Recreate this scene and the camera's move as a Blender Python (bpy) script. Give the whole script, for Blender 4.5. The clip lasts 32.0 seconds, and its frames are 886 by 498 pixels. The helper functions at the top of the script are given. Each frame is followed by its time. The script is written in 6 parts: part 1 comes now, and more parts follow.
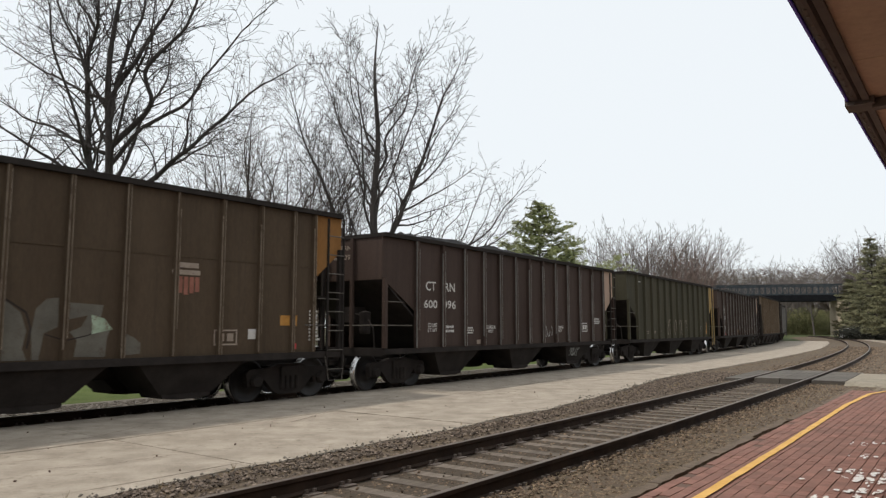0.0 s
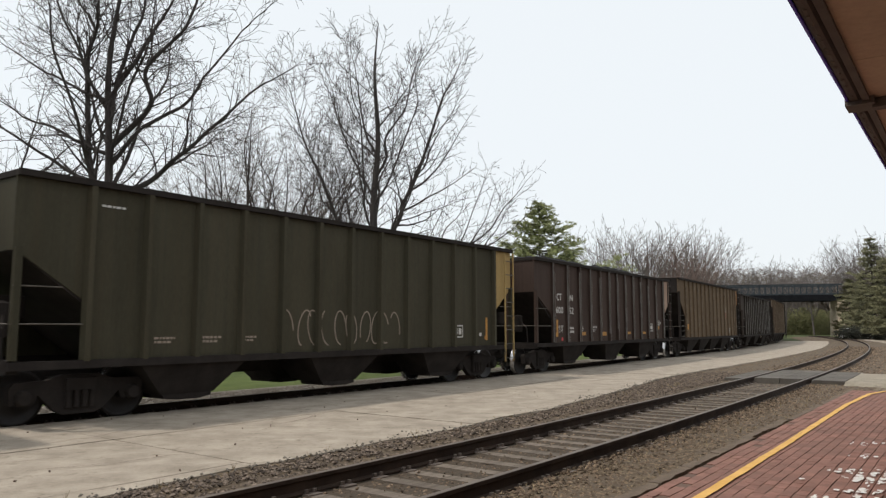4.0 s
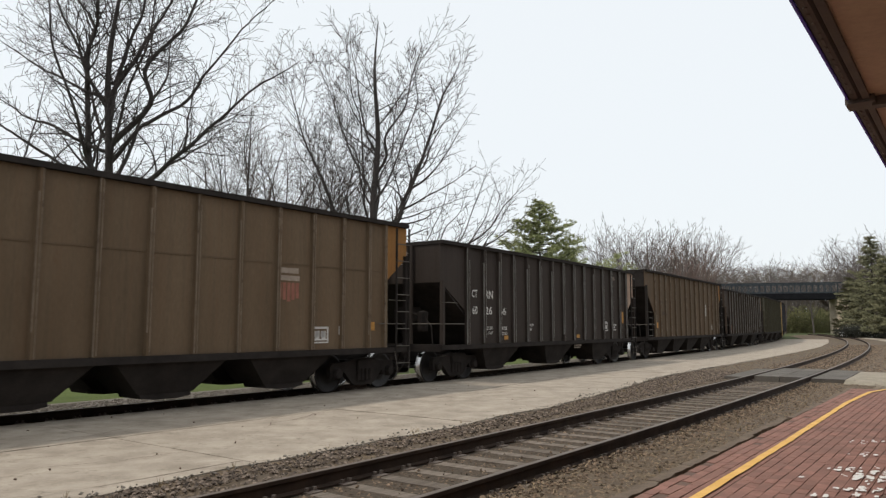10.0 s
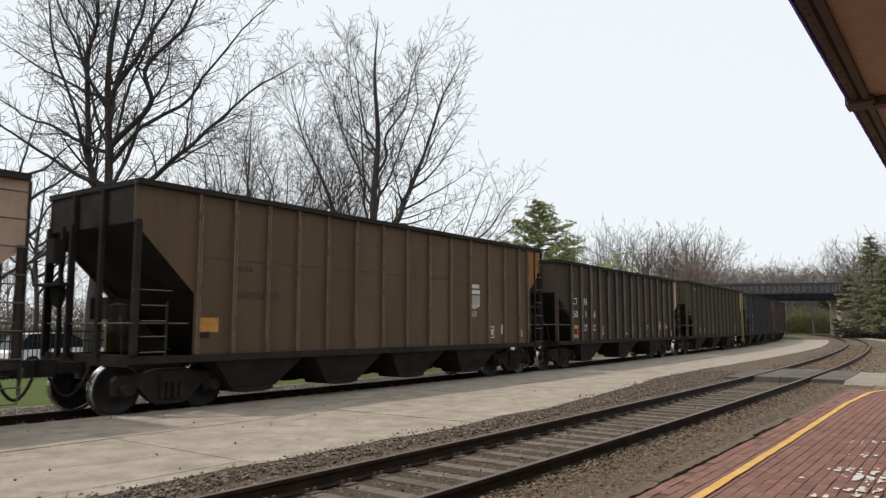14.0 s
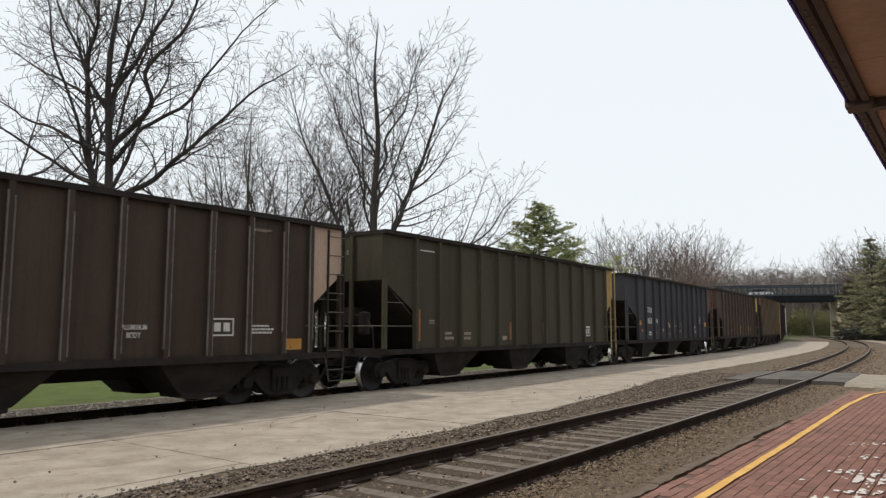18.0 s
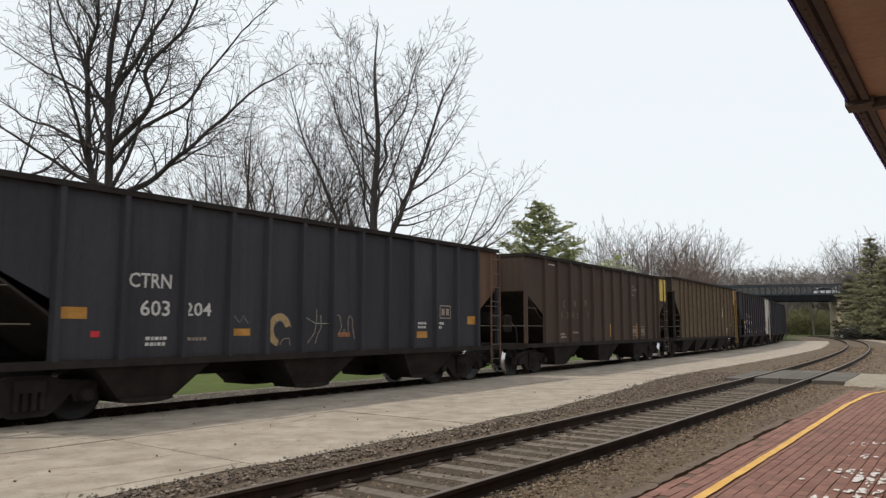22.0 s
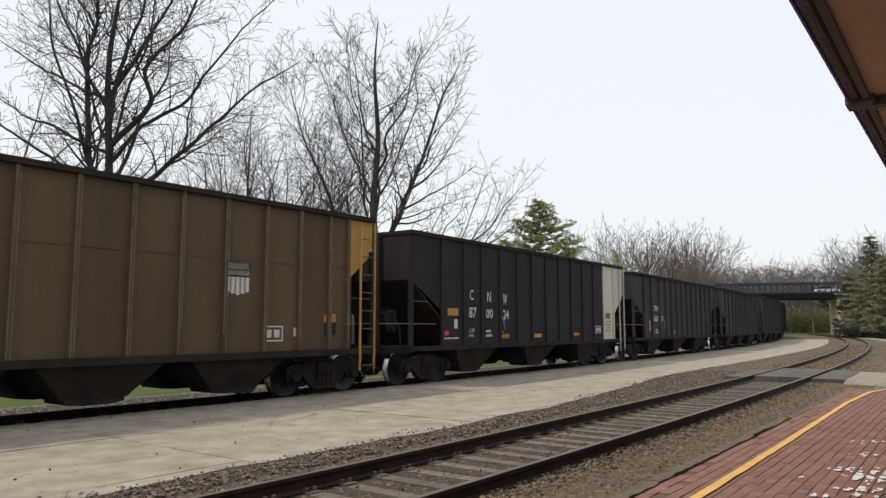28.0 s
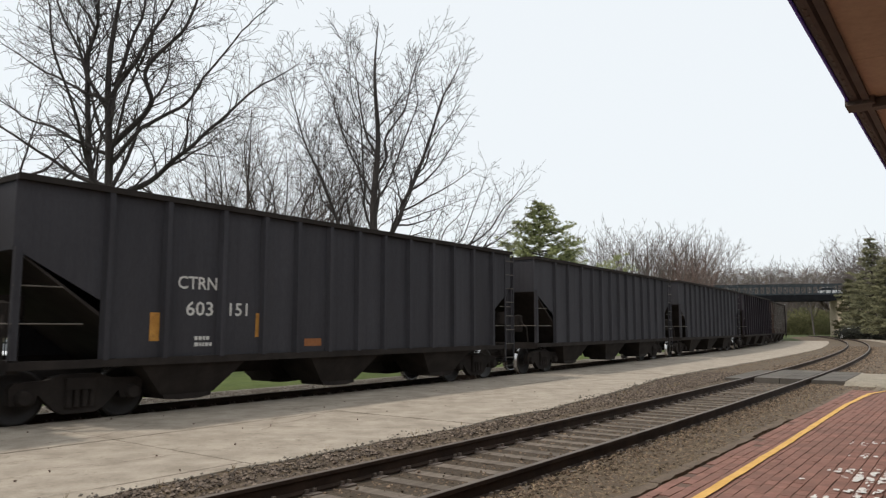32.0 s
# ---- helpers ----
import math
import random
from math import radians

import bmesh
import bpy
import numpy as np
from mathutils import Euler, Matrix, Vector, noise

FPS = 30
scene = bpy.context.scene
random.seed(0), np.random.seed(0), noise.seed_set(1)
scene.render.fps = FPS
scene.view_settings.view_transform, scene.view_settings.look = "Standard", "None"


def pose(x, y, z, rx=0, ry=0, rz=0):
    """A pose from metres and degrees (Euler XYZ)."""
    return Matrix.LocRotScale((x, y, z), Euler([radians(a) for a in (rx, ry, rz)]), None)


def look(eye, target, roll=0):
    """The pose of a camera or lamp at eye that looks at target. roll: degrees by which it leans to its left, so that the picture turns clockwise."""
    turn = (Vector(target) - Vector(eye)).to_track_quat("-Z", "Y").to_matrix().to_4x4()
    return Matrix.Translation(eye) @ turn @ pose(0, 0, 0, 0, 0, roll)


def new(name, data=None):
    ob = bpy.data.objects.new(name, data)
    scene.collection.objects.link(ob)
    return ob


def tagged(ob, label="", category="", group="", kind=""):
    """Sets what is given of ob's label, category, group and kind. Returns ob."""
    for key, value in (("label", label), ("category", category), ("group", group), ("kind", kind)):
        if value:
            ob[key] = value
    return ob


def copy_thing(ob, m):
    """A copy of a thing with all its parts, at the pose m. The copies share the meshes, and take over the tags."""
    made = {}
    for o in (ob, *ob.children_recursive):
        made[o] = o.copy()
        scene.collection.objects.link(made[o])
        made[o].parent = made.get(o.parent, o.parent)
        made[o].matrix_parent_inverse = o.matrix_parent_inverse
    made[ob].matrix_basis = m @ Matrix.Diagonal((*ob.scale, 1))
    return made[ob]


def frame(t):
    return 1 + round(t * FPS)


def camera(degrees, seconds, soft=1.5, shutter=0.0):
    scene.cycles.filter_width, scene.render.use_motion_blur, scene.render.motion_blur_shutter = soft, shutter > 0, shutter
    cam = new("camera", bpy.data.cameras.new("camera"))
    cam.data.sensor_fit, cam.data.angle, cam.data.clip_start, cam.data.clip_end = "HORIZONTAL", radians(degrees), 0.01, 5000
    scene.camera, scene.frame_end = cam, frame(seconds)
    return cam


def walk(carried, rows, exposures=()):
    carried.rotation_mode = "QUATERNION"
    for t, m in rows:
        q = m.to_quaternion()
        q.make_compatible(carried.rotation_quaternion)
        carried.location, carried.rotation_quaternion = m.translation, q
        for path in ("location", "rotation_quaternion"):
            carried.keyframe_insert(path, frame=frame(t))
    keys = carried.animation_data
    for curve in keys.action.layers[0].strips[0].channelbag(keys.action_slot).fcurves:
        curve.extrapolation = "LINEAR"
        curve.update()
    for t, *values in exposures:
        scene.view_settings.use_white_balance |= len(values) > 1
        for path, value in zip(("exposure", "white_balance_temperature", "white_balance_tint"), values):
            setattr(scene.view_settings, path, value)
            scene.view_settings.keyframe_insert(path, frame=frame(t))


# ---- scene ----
# ---------------- camera ----------------
EYE = (0.0, 0.0, 1.4485)
cam = camera(62.6, 32.0, soft=1.3, shutter=0.15)


def cam_pose(nod):
    return pose(EYE[0], EYE[1], EYE[2], 90 + 6.02 + nod * 0.0444, 0, 0)


walk(cam, [(t, cam_pose(n)) for t, n in (
    (0.0, 3.0), (3.5, 3.0), (5.5, 1.6), (7.0, 0.1), (10.5, 0.0), (11.5, 1.0), (12.5, 1.0), (13.2, 0.4), (14.5, 1.4),
    (16.5, 4.1), (18.5, 4.1), (19.6, 3.1), (23.5, 3.0), (24.0, 1.5), (24.6, 0.2), (25.5, -0.3), (27.5, 0.0), (29.0, 0.2),
    (30.0, 1.1), (31.0, 2.5), (32.0, 2.7))])

# ---------------- the line of the railway ----------------
# rail tops lie at z = 0; the base curve runs along the platform-side rail of the passenger track
_S = np.arange(-60.0, 460.0, 0.5)
_k = np.clip((_S + 23.66) / 30.18, 0, 1) * np.clip((240 - _S) / 40, 0, 1) * 0.0021
_h = 0.6737 - np.concatenate([[0], np.cumsum((_k[1:] + _k[:-1]) * 0.25)])
_x = np.concatenate([[0], np.cumsum(np.sin((_h[1:] + _h[:-1]) / 2) * 0.5)])
_y = np.concatenate([[0], np.cumsum(np.cos((_h[1:] + _h[:-1]) / 2) * 0.5)])
_i0 = int(np.argmin(abs(_S)))
_x += -4.0386 * math.cos(0.6737) - _x[_i0]
_y += 4.0386 * math.sin(0.6737) - _y[_i0]
NEAR, FAR = -0.755, -9.245       # centres of the two tracks, across the line
LOW = -0.12                      # rail tops of the freight track, a little below the passenger track's


def line(s, off):
    """Place and heading (radians, from north to the east) on the line, s metres along it and off metres to its right."""
    x, y, h = (float(np.interp(s, _S, a)) for a in (_x, _y, _h))
    return x + off * math.cos(h), y - off * math.sin(h), h


def drift(s):
    """How far the freight track wanders to the right of a parallel course round the curve."""
    return float(np.interp(s, (0, 37, 83, 111, 139, 185, 232), (0, -0.06, 0.63, 0.18, -0.39, -1.62, -2.48)))


_ax = _x - 7.67 * np.cos(_h)
_ay = _y + 7.67 * np.sin(_h)
_arc = np.concatenate([[0], np.cumsum(np.hypot(np.diff(_ax), np.diff(_ay)))])
_arc -= _arc[_i0]


def on_far_track(a):
    s = float(np.interp(a, _arc, _S))
    return line(s, FAR + drift(s))


# ---------------- light ----------------
SUN_AZ, SUN_EL = radians(189.5), radians(58.9)      # azimuth counted from +x towards +y
world = bpy.data.worlds.new("overcast_sky")
scene.world = world
world.use_nodes = True
wn, wl = world.node_tree.nodes, world.node_tree.links
sky = wn.new("ShaderNodeTexSky")
sky.sky_type, sky.sun_disc = "NISHITA", False
sky.sun_elevation, sky.sun_rotation = SUN_EL, radians(90) - SUN_AZ
sky.air_density, sky.dust_density, sky.ozone_density = 1.0, 4.0, 1.0
haze = wn.new("ShaderNodeMixRGB")
haze.inputs[0].default_value = 0.86
haze.inputs[2].default_value = (9.82, 10.3, 10.6, 1)
wl.new(sky.outputs[0], haze.inputs[1])
wl.new(haze.outputs[0], wn["Background"].inputs[0])
wn["Background"].inputs[1].default_value = 0.1
sun = new("sun", bpy.data.lights.new("sun", "SUN"))
sun.data.energy, sun.data.angle, sun.data.color = 2.05, radians(2.5), (1.0, 0.93, 0.84)
sun.matrix_world = look((0, 0, 50), Vector((0, 0, 50)) - Vector((math.cos(SUN_AZ) * math.cos(SUN_EL), math.sin(SUN_AZ) * math.cos(SUN_EL), math.sin(SUN_EL))))
scene.view_settings.exposure = 0.0


# ---------------- materials ----------------
def surf(name, a, b, size=1.0, rough=0.8, metal=0.0, bump=0.3, fine=None, spots=None, spot_at=0.62, stretch=(1, 1, 1), per_object=0.0, islands=False, wide=None, spec=0.25, streak=None, run=0.5, scuff=None):
    """A worn surface: a and b mixed by broad and fine noise, with optional stains, streaks and a bump. size: metres of the broad pattern."""
    m = bpy.data.materials.new(name)
    m.use_nodes = True
    n, l = m.node_tree.nodes, m.node_tree.links
    bs = n["Principled BSDF"]
    tc, mp = n.new("ShaderNodeTexCoord"), n.new("ShaderNodeMapping")
    l.new(tc.outputs["Object"], mp.inputs[0])
    mp.inputs["Scale"].default_value = stretch
    seed = n.new("ShaderNodeObjectInfo")
    if per_object:
        add = n.new("ShaderNodeVectorMath")
        add.operation = "ADD"
        l.new(mp.outputs[0], add.inputs[0])
        sc = n.new("ShaderNodeMath")
        sc.operation, sc.inputs[1].default_value = "MULTIPLY", 37.0
        l.new(seed.outputs["Random"], sc.inputs[0])
        l.new(sc.outputs[0], add.inputs[1])
        vec = add.outputs[0]
    else:
        vec = mp.outputs[0]

    def noise_tex(scale, detail=5.0, roughness=0.6):
        t = n.new("ShaderNodeTexNoise")
        t.inputs["Scale"].default_value, t.inputs["Detail"].default_value, t.inputs["Roughness"].default_value = scale, detail, roughness
        l.new(vec, t.inputs["Vector"])
        return t.outputs["Fac"]

    def ramp(fac, lo, hi):
        r = n.new("ShaderNodeMapRange")
        r.inputs["From Min"].default_value, r.inputs["From Max"].default_value = lo, hi
        l.new(fac, r.inputs["Value"])
        return r.outputs[0]

    def mix(fac, one, two, kind="MIX"):
        x = n.new("ShaderNodeMixRGB")
        x.blend_type = kind
        for sock, v in zip(x.inputs, (fac, one, two)):
            if hasattr(v, "is_output"):
                l.new(v, sock)
            elif isinstance(v, tuple):
                sock.default_value = (*v, 1)
            else:
                sock.default_value = v
        return x.outputs[0]

    col = mix(ramp(noise_tex(1.0 / size), 0.32, 0.68), a, b)
    grain = noise_tex(fine or 14.0 / size, 8.0, 0.7)
    g = ramp(grain, 0.25, 0.75)
    col = mix(0.55, col, mix(g, (0.35, 0.35, 0.35), (0.68, 0.68, 0.68)), "OVERLAY")
    if spots:
        col = mix(ramp(noise_tex(2.3 / size, 7.0, 0.75), spot_at, spot_at + 0.12), col, spots)
    if streak:      # dirt and rust that has run down the sheet
        sm = n.new("ShaderNodeMapping")
        sm.inputs["Scale"].default_value = (4.0, 4.0, 0.35)
        l.new(vec, sm.inputs[0])
        st = n.new("ShaderNodeTexNoise")
        st.inputs["Scale"].default_value, st.inputs["Detail"].default_value, st.inputs["Roughness"].default_value = 1.5, 6.0, 0.65
        l.new(sm.outputs[0], st.inputs["Vector"])
        hi = n.new("ShaderNodeMapRange")
        hi.inputs["From Min"].default_value, hi.inputs["From Max"].default_value, hi.inputs["To Max"].default_value = 0.44, 0.66, run
        l.new(st.outputs["Fac"], hi.inputs["Value"])
        lo = n.new("ShaderNodeMapRange")
        lo.inputs["From Min"].default_value, lo.inputs["From Max"].default_value, lo.inputs["To Max"].default_value = 0.48, 0.34, 0.16
        l.new(st.outputs["Fac"], lo.inputs["Value"])
        col = mix(hi.outputs[0], col, streak)
        col = mix(lo.outputs[0], col, (0.018, 0.015, 0.013))
    if scuff:      # marks dragged along one direction: degrees, dark and pale colour
        sm = n.new("ShaderNodeMapping")
        sm.inputs["Rotation"].default_value = (0, 0, radians(scuff[0]))
        sm.inputs["Scale"].default_value = (0.55, 5.0, 1.0)
        l.new(vec, sm.inputs[0])
        st = n.new("ShaderNodeTexNoise")
        st.inputs["Scale"].default_value, st.inputs["Detail"].default_value, st.inputs["Roughness"].default_value = 1.3, 9.0, 0.72
        l.new(sm.outputs[0], st.inputs["Vector"])
        for lo, hi, shade in ((0.60, 0.72, scuff[1]), (0.42, 0.28, scuff[2])):
            f = n.new("ShaderNodeMapRange")
            f.inputs["From Min"].default_value, f.inputs["From Max"].default_value, f.inputs["To Max"].default_value = lo, hi, 0.75
            l.new(st.outputs["Fac"], f.inputs["Value"])
            col = mix(f.outputs[0], col, shade)
    if wide:
        col = mix(ramp(noise_tex(0.18 / size, 3.0), 0.4, 0.65), col, wide)
    if per_object or islands:
        rnd = seed.outputs["Random"]
        if islands:
            geo = n.new("ShaderNodeNewGeometry")
            rnd = geo.outputs["Random Per Island"]
        amount = per_object or 0.5
        hs = n.new("ShaderNodeHueSaturation")
        l.new(col, hs.inputs["Color"])
        v = n.new("ShaderNodeMapRange")
        v.inputs["To Min"].default_value, v.inputs["To Max"].default_value = 1 - amount, 1 + amount
        l.new(rnd, v.inputs["Value"])
        l.new(v.outputs[0], hs.inputs["Value"])
        col = hs.outputs[0]
    l.new(col, bs.inputs["Base Color"])
    rr = n.new("ShaderNodeMapRange")
    rr.inputs["To Min"].default_value, rr.inputs["To Max"].default_value = max(rough - 0.12, 0.05), min(rough + 0.12, 1.0)
    l.new(grain, rr.inputs["Value"])
    l.new(rr.outputs[0], bs.inputs["Roughness"])
    bs.inputs["Metallic"].default_value = metal
    bs.inputs["Specular IOR Level"].default_value = spec
    if bump:
        bp = n.new("ShaderNodeBump")
        bp.inputs["Strength"].default_value, bp.inputs["Distance"].default_value = bump, 0.02 * size
        l.new(grain, bp.inputs["Height"])
        l.new(bp.outputs[0], bs.inputs["Normal"])
    return m


M = {}
M["concrete"] = surf("pale_concrete", (0.262, 0.220, 0.174), (0.400, 0.344, 0.278), 0.5, 0.85, bump=1.0, spots=(0.20, 0.165, 0.125), spot_at=0.56, fine=34, spec=0.3, scuff=(51.4, (0.17, 0.138, 0.105), (0.45, 0.395, 0.315)))
M["ballast"] = surf("brown_ballast", (0.045, 0.032, 0.020), (0.170, 0.125, 0.080), 0.08, 0.95, bump=1.0, spots=(0.04, 0.03, 0.024), wide=(0.10, 0.076, 0.055))
M["gravel"] = surf("grey_gravel", (0.115, 0.10, 0.083), (0.20, 0.178, 0.15), 0.15, 0.95, bump=0.9, spots=(0.16, 0.14, 0.12))
M["stone"] = surf("ballast_stone", (0.070, 0.050, 0.035), (0.205, 0.150, 0.104), 0.1, 0.95, bump=0.4, islands=True, per_object=0.7)
M["stone_grey"] = surf("grey_brown_ballast_stone", (0.070, 0.053, 0.042), (0.205, 0.162, 0.128), 0.1, 0.95, bump=0.4, islands=True, per_object=0.7)
M["dirt"] = surf("sandy_brown_dirt", (0.155, 0.122, 0.088), (0.225, 0.182, 0.135), 1.6, 0.95, bump=0.8, spots=(0.11, 0.10, 0.06), spot_at=0.58, fine=14)
M["dirt_pale"] = surf("pale_worn_earth", (0.215, 0.185, 0.14), (0.31, 0.272, 0.212), 0.6, 0.95, bump=0.8, spots=(0.15, 0.12, 0.09), spot_at=0.57, fine=16)
M["grass"] = surf("spring_grass", (0.050, 0.066, 0.022), (0.082, 0.098, 0.035), 0.8, 0.95, bump=0.9, spots=(0.16, 0.14, 0.07), spot_at=0.58, fine=30)
M["lawn"] = surf("mown_lawn", (0.056, 0.080, 0.014), (0.088, 0.112, 0.025), 0.5, 0.95, bump=0.9, spots=(0.10, 0.12, 0.04), spot_at=0.6, fine=40)
M["asphalt"] = surf("grey_asphalt", (0.085, 0.083, 0.08), (0.12, 0.117, 0.11), 1.5, 0.92, bump=0.5, fine=40, spots=(0.055, 0.052, 0.05))
M["panel_rubber"] = surf("crossing_panel", (0.086, 0.076, 0.065), (0.128, 0.114, 0.098), 0.8, 0.9, bump=0.4, spots=(0.11, 0.10, 0.09), per_object=0.08)
M["rail_side"] = surf("rusty_rail_web", (0.028, 0.018, 0.013), (0.055, 0.035, 0.024), 0.3, 0.85, 0.2, 0.4)
M["rail_top"] = surf("worn_rail_head", (0.115, 0.092, 0.076), (0.165, 0.135, 0.112), 0.5, 0.55, 0.3, 0.1)
M["tie"] = surf("weathered_tie", (0.100, 0.080, 0.063), (0.186, 0.154, 0.124), 0.25, 0.95, bump=0.8, stretch=(0.25, 3, 3), spots=(0.08, 0.065, 0.055), per_object=0.16)
M["brick"] = surf("red_paver", (0.215, 0.106, 0.082), (0.285, 0.152, 0.120), 0.1, 0.9, bump=0.4, spots=(0.17, 0.105, 0.085), per_object=0.11, wide=(0.205, 0.112, 0.088))
M["brick_joined"] = surf("red_paver_far", (0.215, 0.106, 0.082), (0.285, 0.152, 0.120), 0.1, 0.9, bump=0.4, spots=(0.17, 0.105, 0.085), islands=True, per_object=0.12, wide=(0.205, 0.112, 0.088))
M["joint"] = surf("sandy_joint", (0.105, 0.068, 0.053), (0.16, 0.105, 0.083), 0.2, 0.95, bump=0.4)
M["yellow_line"] = surf("yellow_paint", (0.62, 0.35, 0.085), (0.74, 0.45, 0.14), 0.25, 0.75, bump=0.25, spots=(0.42, 0.24, 0.12), spot_at=0.6)
M["white_chip"] = surf("flaked_white_paint", (0.62, 0.60, 0.57), (0.75, 0.73, 0.70), 0.08, 0.8, bump=0.4, spots=(0.40, 0.25, 0.2), spot_at=0.6)
# Kept pale so that the unseen wall throws more light back.
M["bounce_brick"] = surf("buff_bounce_brick", (0.34, 0.25, 0.18), (0.42, 0.32, 0.24), 0.3, 0.9, bump=0.4, spots=(0.27, 0.19, 0.14))
M["kerb"] = surf("old_kerb", (0.105, 0.079, 0.058), (0.168, 0.128, 0.095), 0.3, 0.95, bump=0.8, spots=(0.09, 0.065, 0.055))
M["soffit"] = surf("tan_boarding", (0.56, 0.40, 0.285), (0.64, 0.465, 0.335), 1.6, 0.7, bump=0.08, stretch=(1, 1, 1), fine=16)
M["gutter"] = surf("dark_brown_gutter", (0.085, 0.066, 0.058), (0.125, 0.098, 0.085), 0.4, 0.55, bump=0.15, fine=30)
# Violet of the lens fringe, not a paint on the gutter.
M["gutter_fringe"] = surf("violet_lens_fringe", (0.13, 0.08, 0.62), (0.17, 0.11, 0.72), 0.5, 0.45, bump=0.1)
M["bark"] = surf("grey_bark", (0.044, 0.037, 0.035), (0.075, 0.064, 0.060), 0.35, 0.95, bump=0.9, stretch=(3, 3, 0.5))
M["bark_twig"] = surf("grey_brown_twigs", (0.075, 0.060, 0.050), (0.115, 0.094, 0.080), 1.5, 0.95, bump=0.2)
M["bark_far"] = surf("brown_twigs", (0.085, 0.070, 0.057), (0.125, 0.105, 0.087), 1.5, 0.95, bump=0.2)
# Paler and greyer than the nearer twigs: distance haze put into the colour.
M["bark_haze"] = surf("haze_paled_twigs", (0.115, 0.098, 0.090), (0.16, 0.138, 0.128), 1.5, 0.95, bump=0.2)
M["bark_red"] = surf("budding_twigs", (0.15, 0.105, 0.09), (0.20, 0.145, 0.125), 1.5, 0.95, bump=0.2)
M["needles"] = surf("conifer_needles", (0.165, 0.185, 0.075), (0.27, 0.285, 0.13), 0.8, 0.9, bump=0.3, islands=True)
M["needles_blue"] = surf("bluish_conifer_needles", (0.130, 0.128, 0.070), (0.190, 0.182, 0.104), 0.8, 0.9, bump=0.3, islands=True)
M["scrub"] = surf("spring_scrub", (0.130, 0.130, 0.055), (0.195, 0.190, 0.090), 1.5, 0.95, bump=0.3, islands=True)
M["scrub_brown"] = surf("bare_brown_scrub", (0.125, 0.10, 0.078), (0.19, 0.155, 0.12), 1.5, 0.95, bump=0.3, islands=True)
M["bridge_steel"] = surf("blue_grey_girder", (0.038, 0.046, 0.053), (0.066, 0.075, 0.083), 1.0, 0.7, 0.0, 0.2, spec=0.1)
M["bridge_dark"] = surf("dark_beam", (0.010, 0.010, 0.012), (0.017, 0.017, 0.019), 1.0, 0.8, 0.0, 0.2, spec=0.06)
M["abutment"] = surf("pale_abutment_concrete", (0.44, 0.36, 0.27), (0.54, 0.45, 0.34), 1.2, 0.92, bump=0.4, spots=(0.24, 0.2, 0.16))
M["black_iron"] = surf("black_iron", (0.014, 0.014, 0.016), (0.025, 0.024, 0.026), 0.4, 0.5, 0.4, 0.2)
M["white_car"] = surf("white_car_paint", (0.74, 0.75, 0.77), (0.8, 0.8, 0.82), 1.0, 0.25, 0.0, 0.0)
M["silver_car"] = surf("silver_car_paint", (0.40, 0.41, 0.43), (0.47, 0.48, 0.5), 1.0, 0.28, 0.6, 0.0)
M["red_car"] = surf("dark_red_car_paint", (0.22, 0.03, 0.03), (0.28, 0.045, 0.04), 1.0, 0.25, 0.1, 0.0)
M["car_glass"] = surf("dark_car_glass", (0.012, 0.014, 0.016), (0.02, 0.022, 0.025), 1.0, 0.08, 0.0, 0.0)
M["tyre"] = surf("tyre_rubber", (0.015, 0.015, 0.015), (0.025, 0.025, 0.025), 0.3, 0.9, 0.0, 0.2)
M["roof_dark"] = surf("dark_shingles", (0.06, 0.055, 0.05), (0.09, 0.08, 0.075), 0.6, 0.9, bump=0.5)


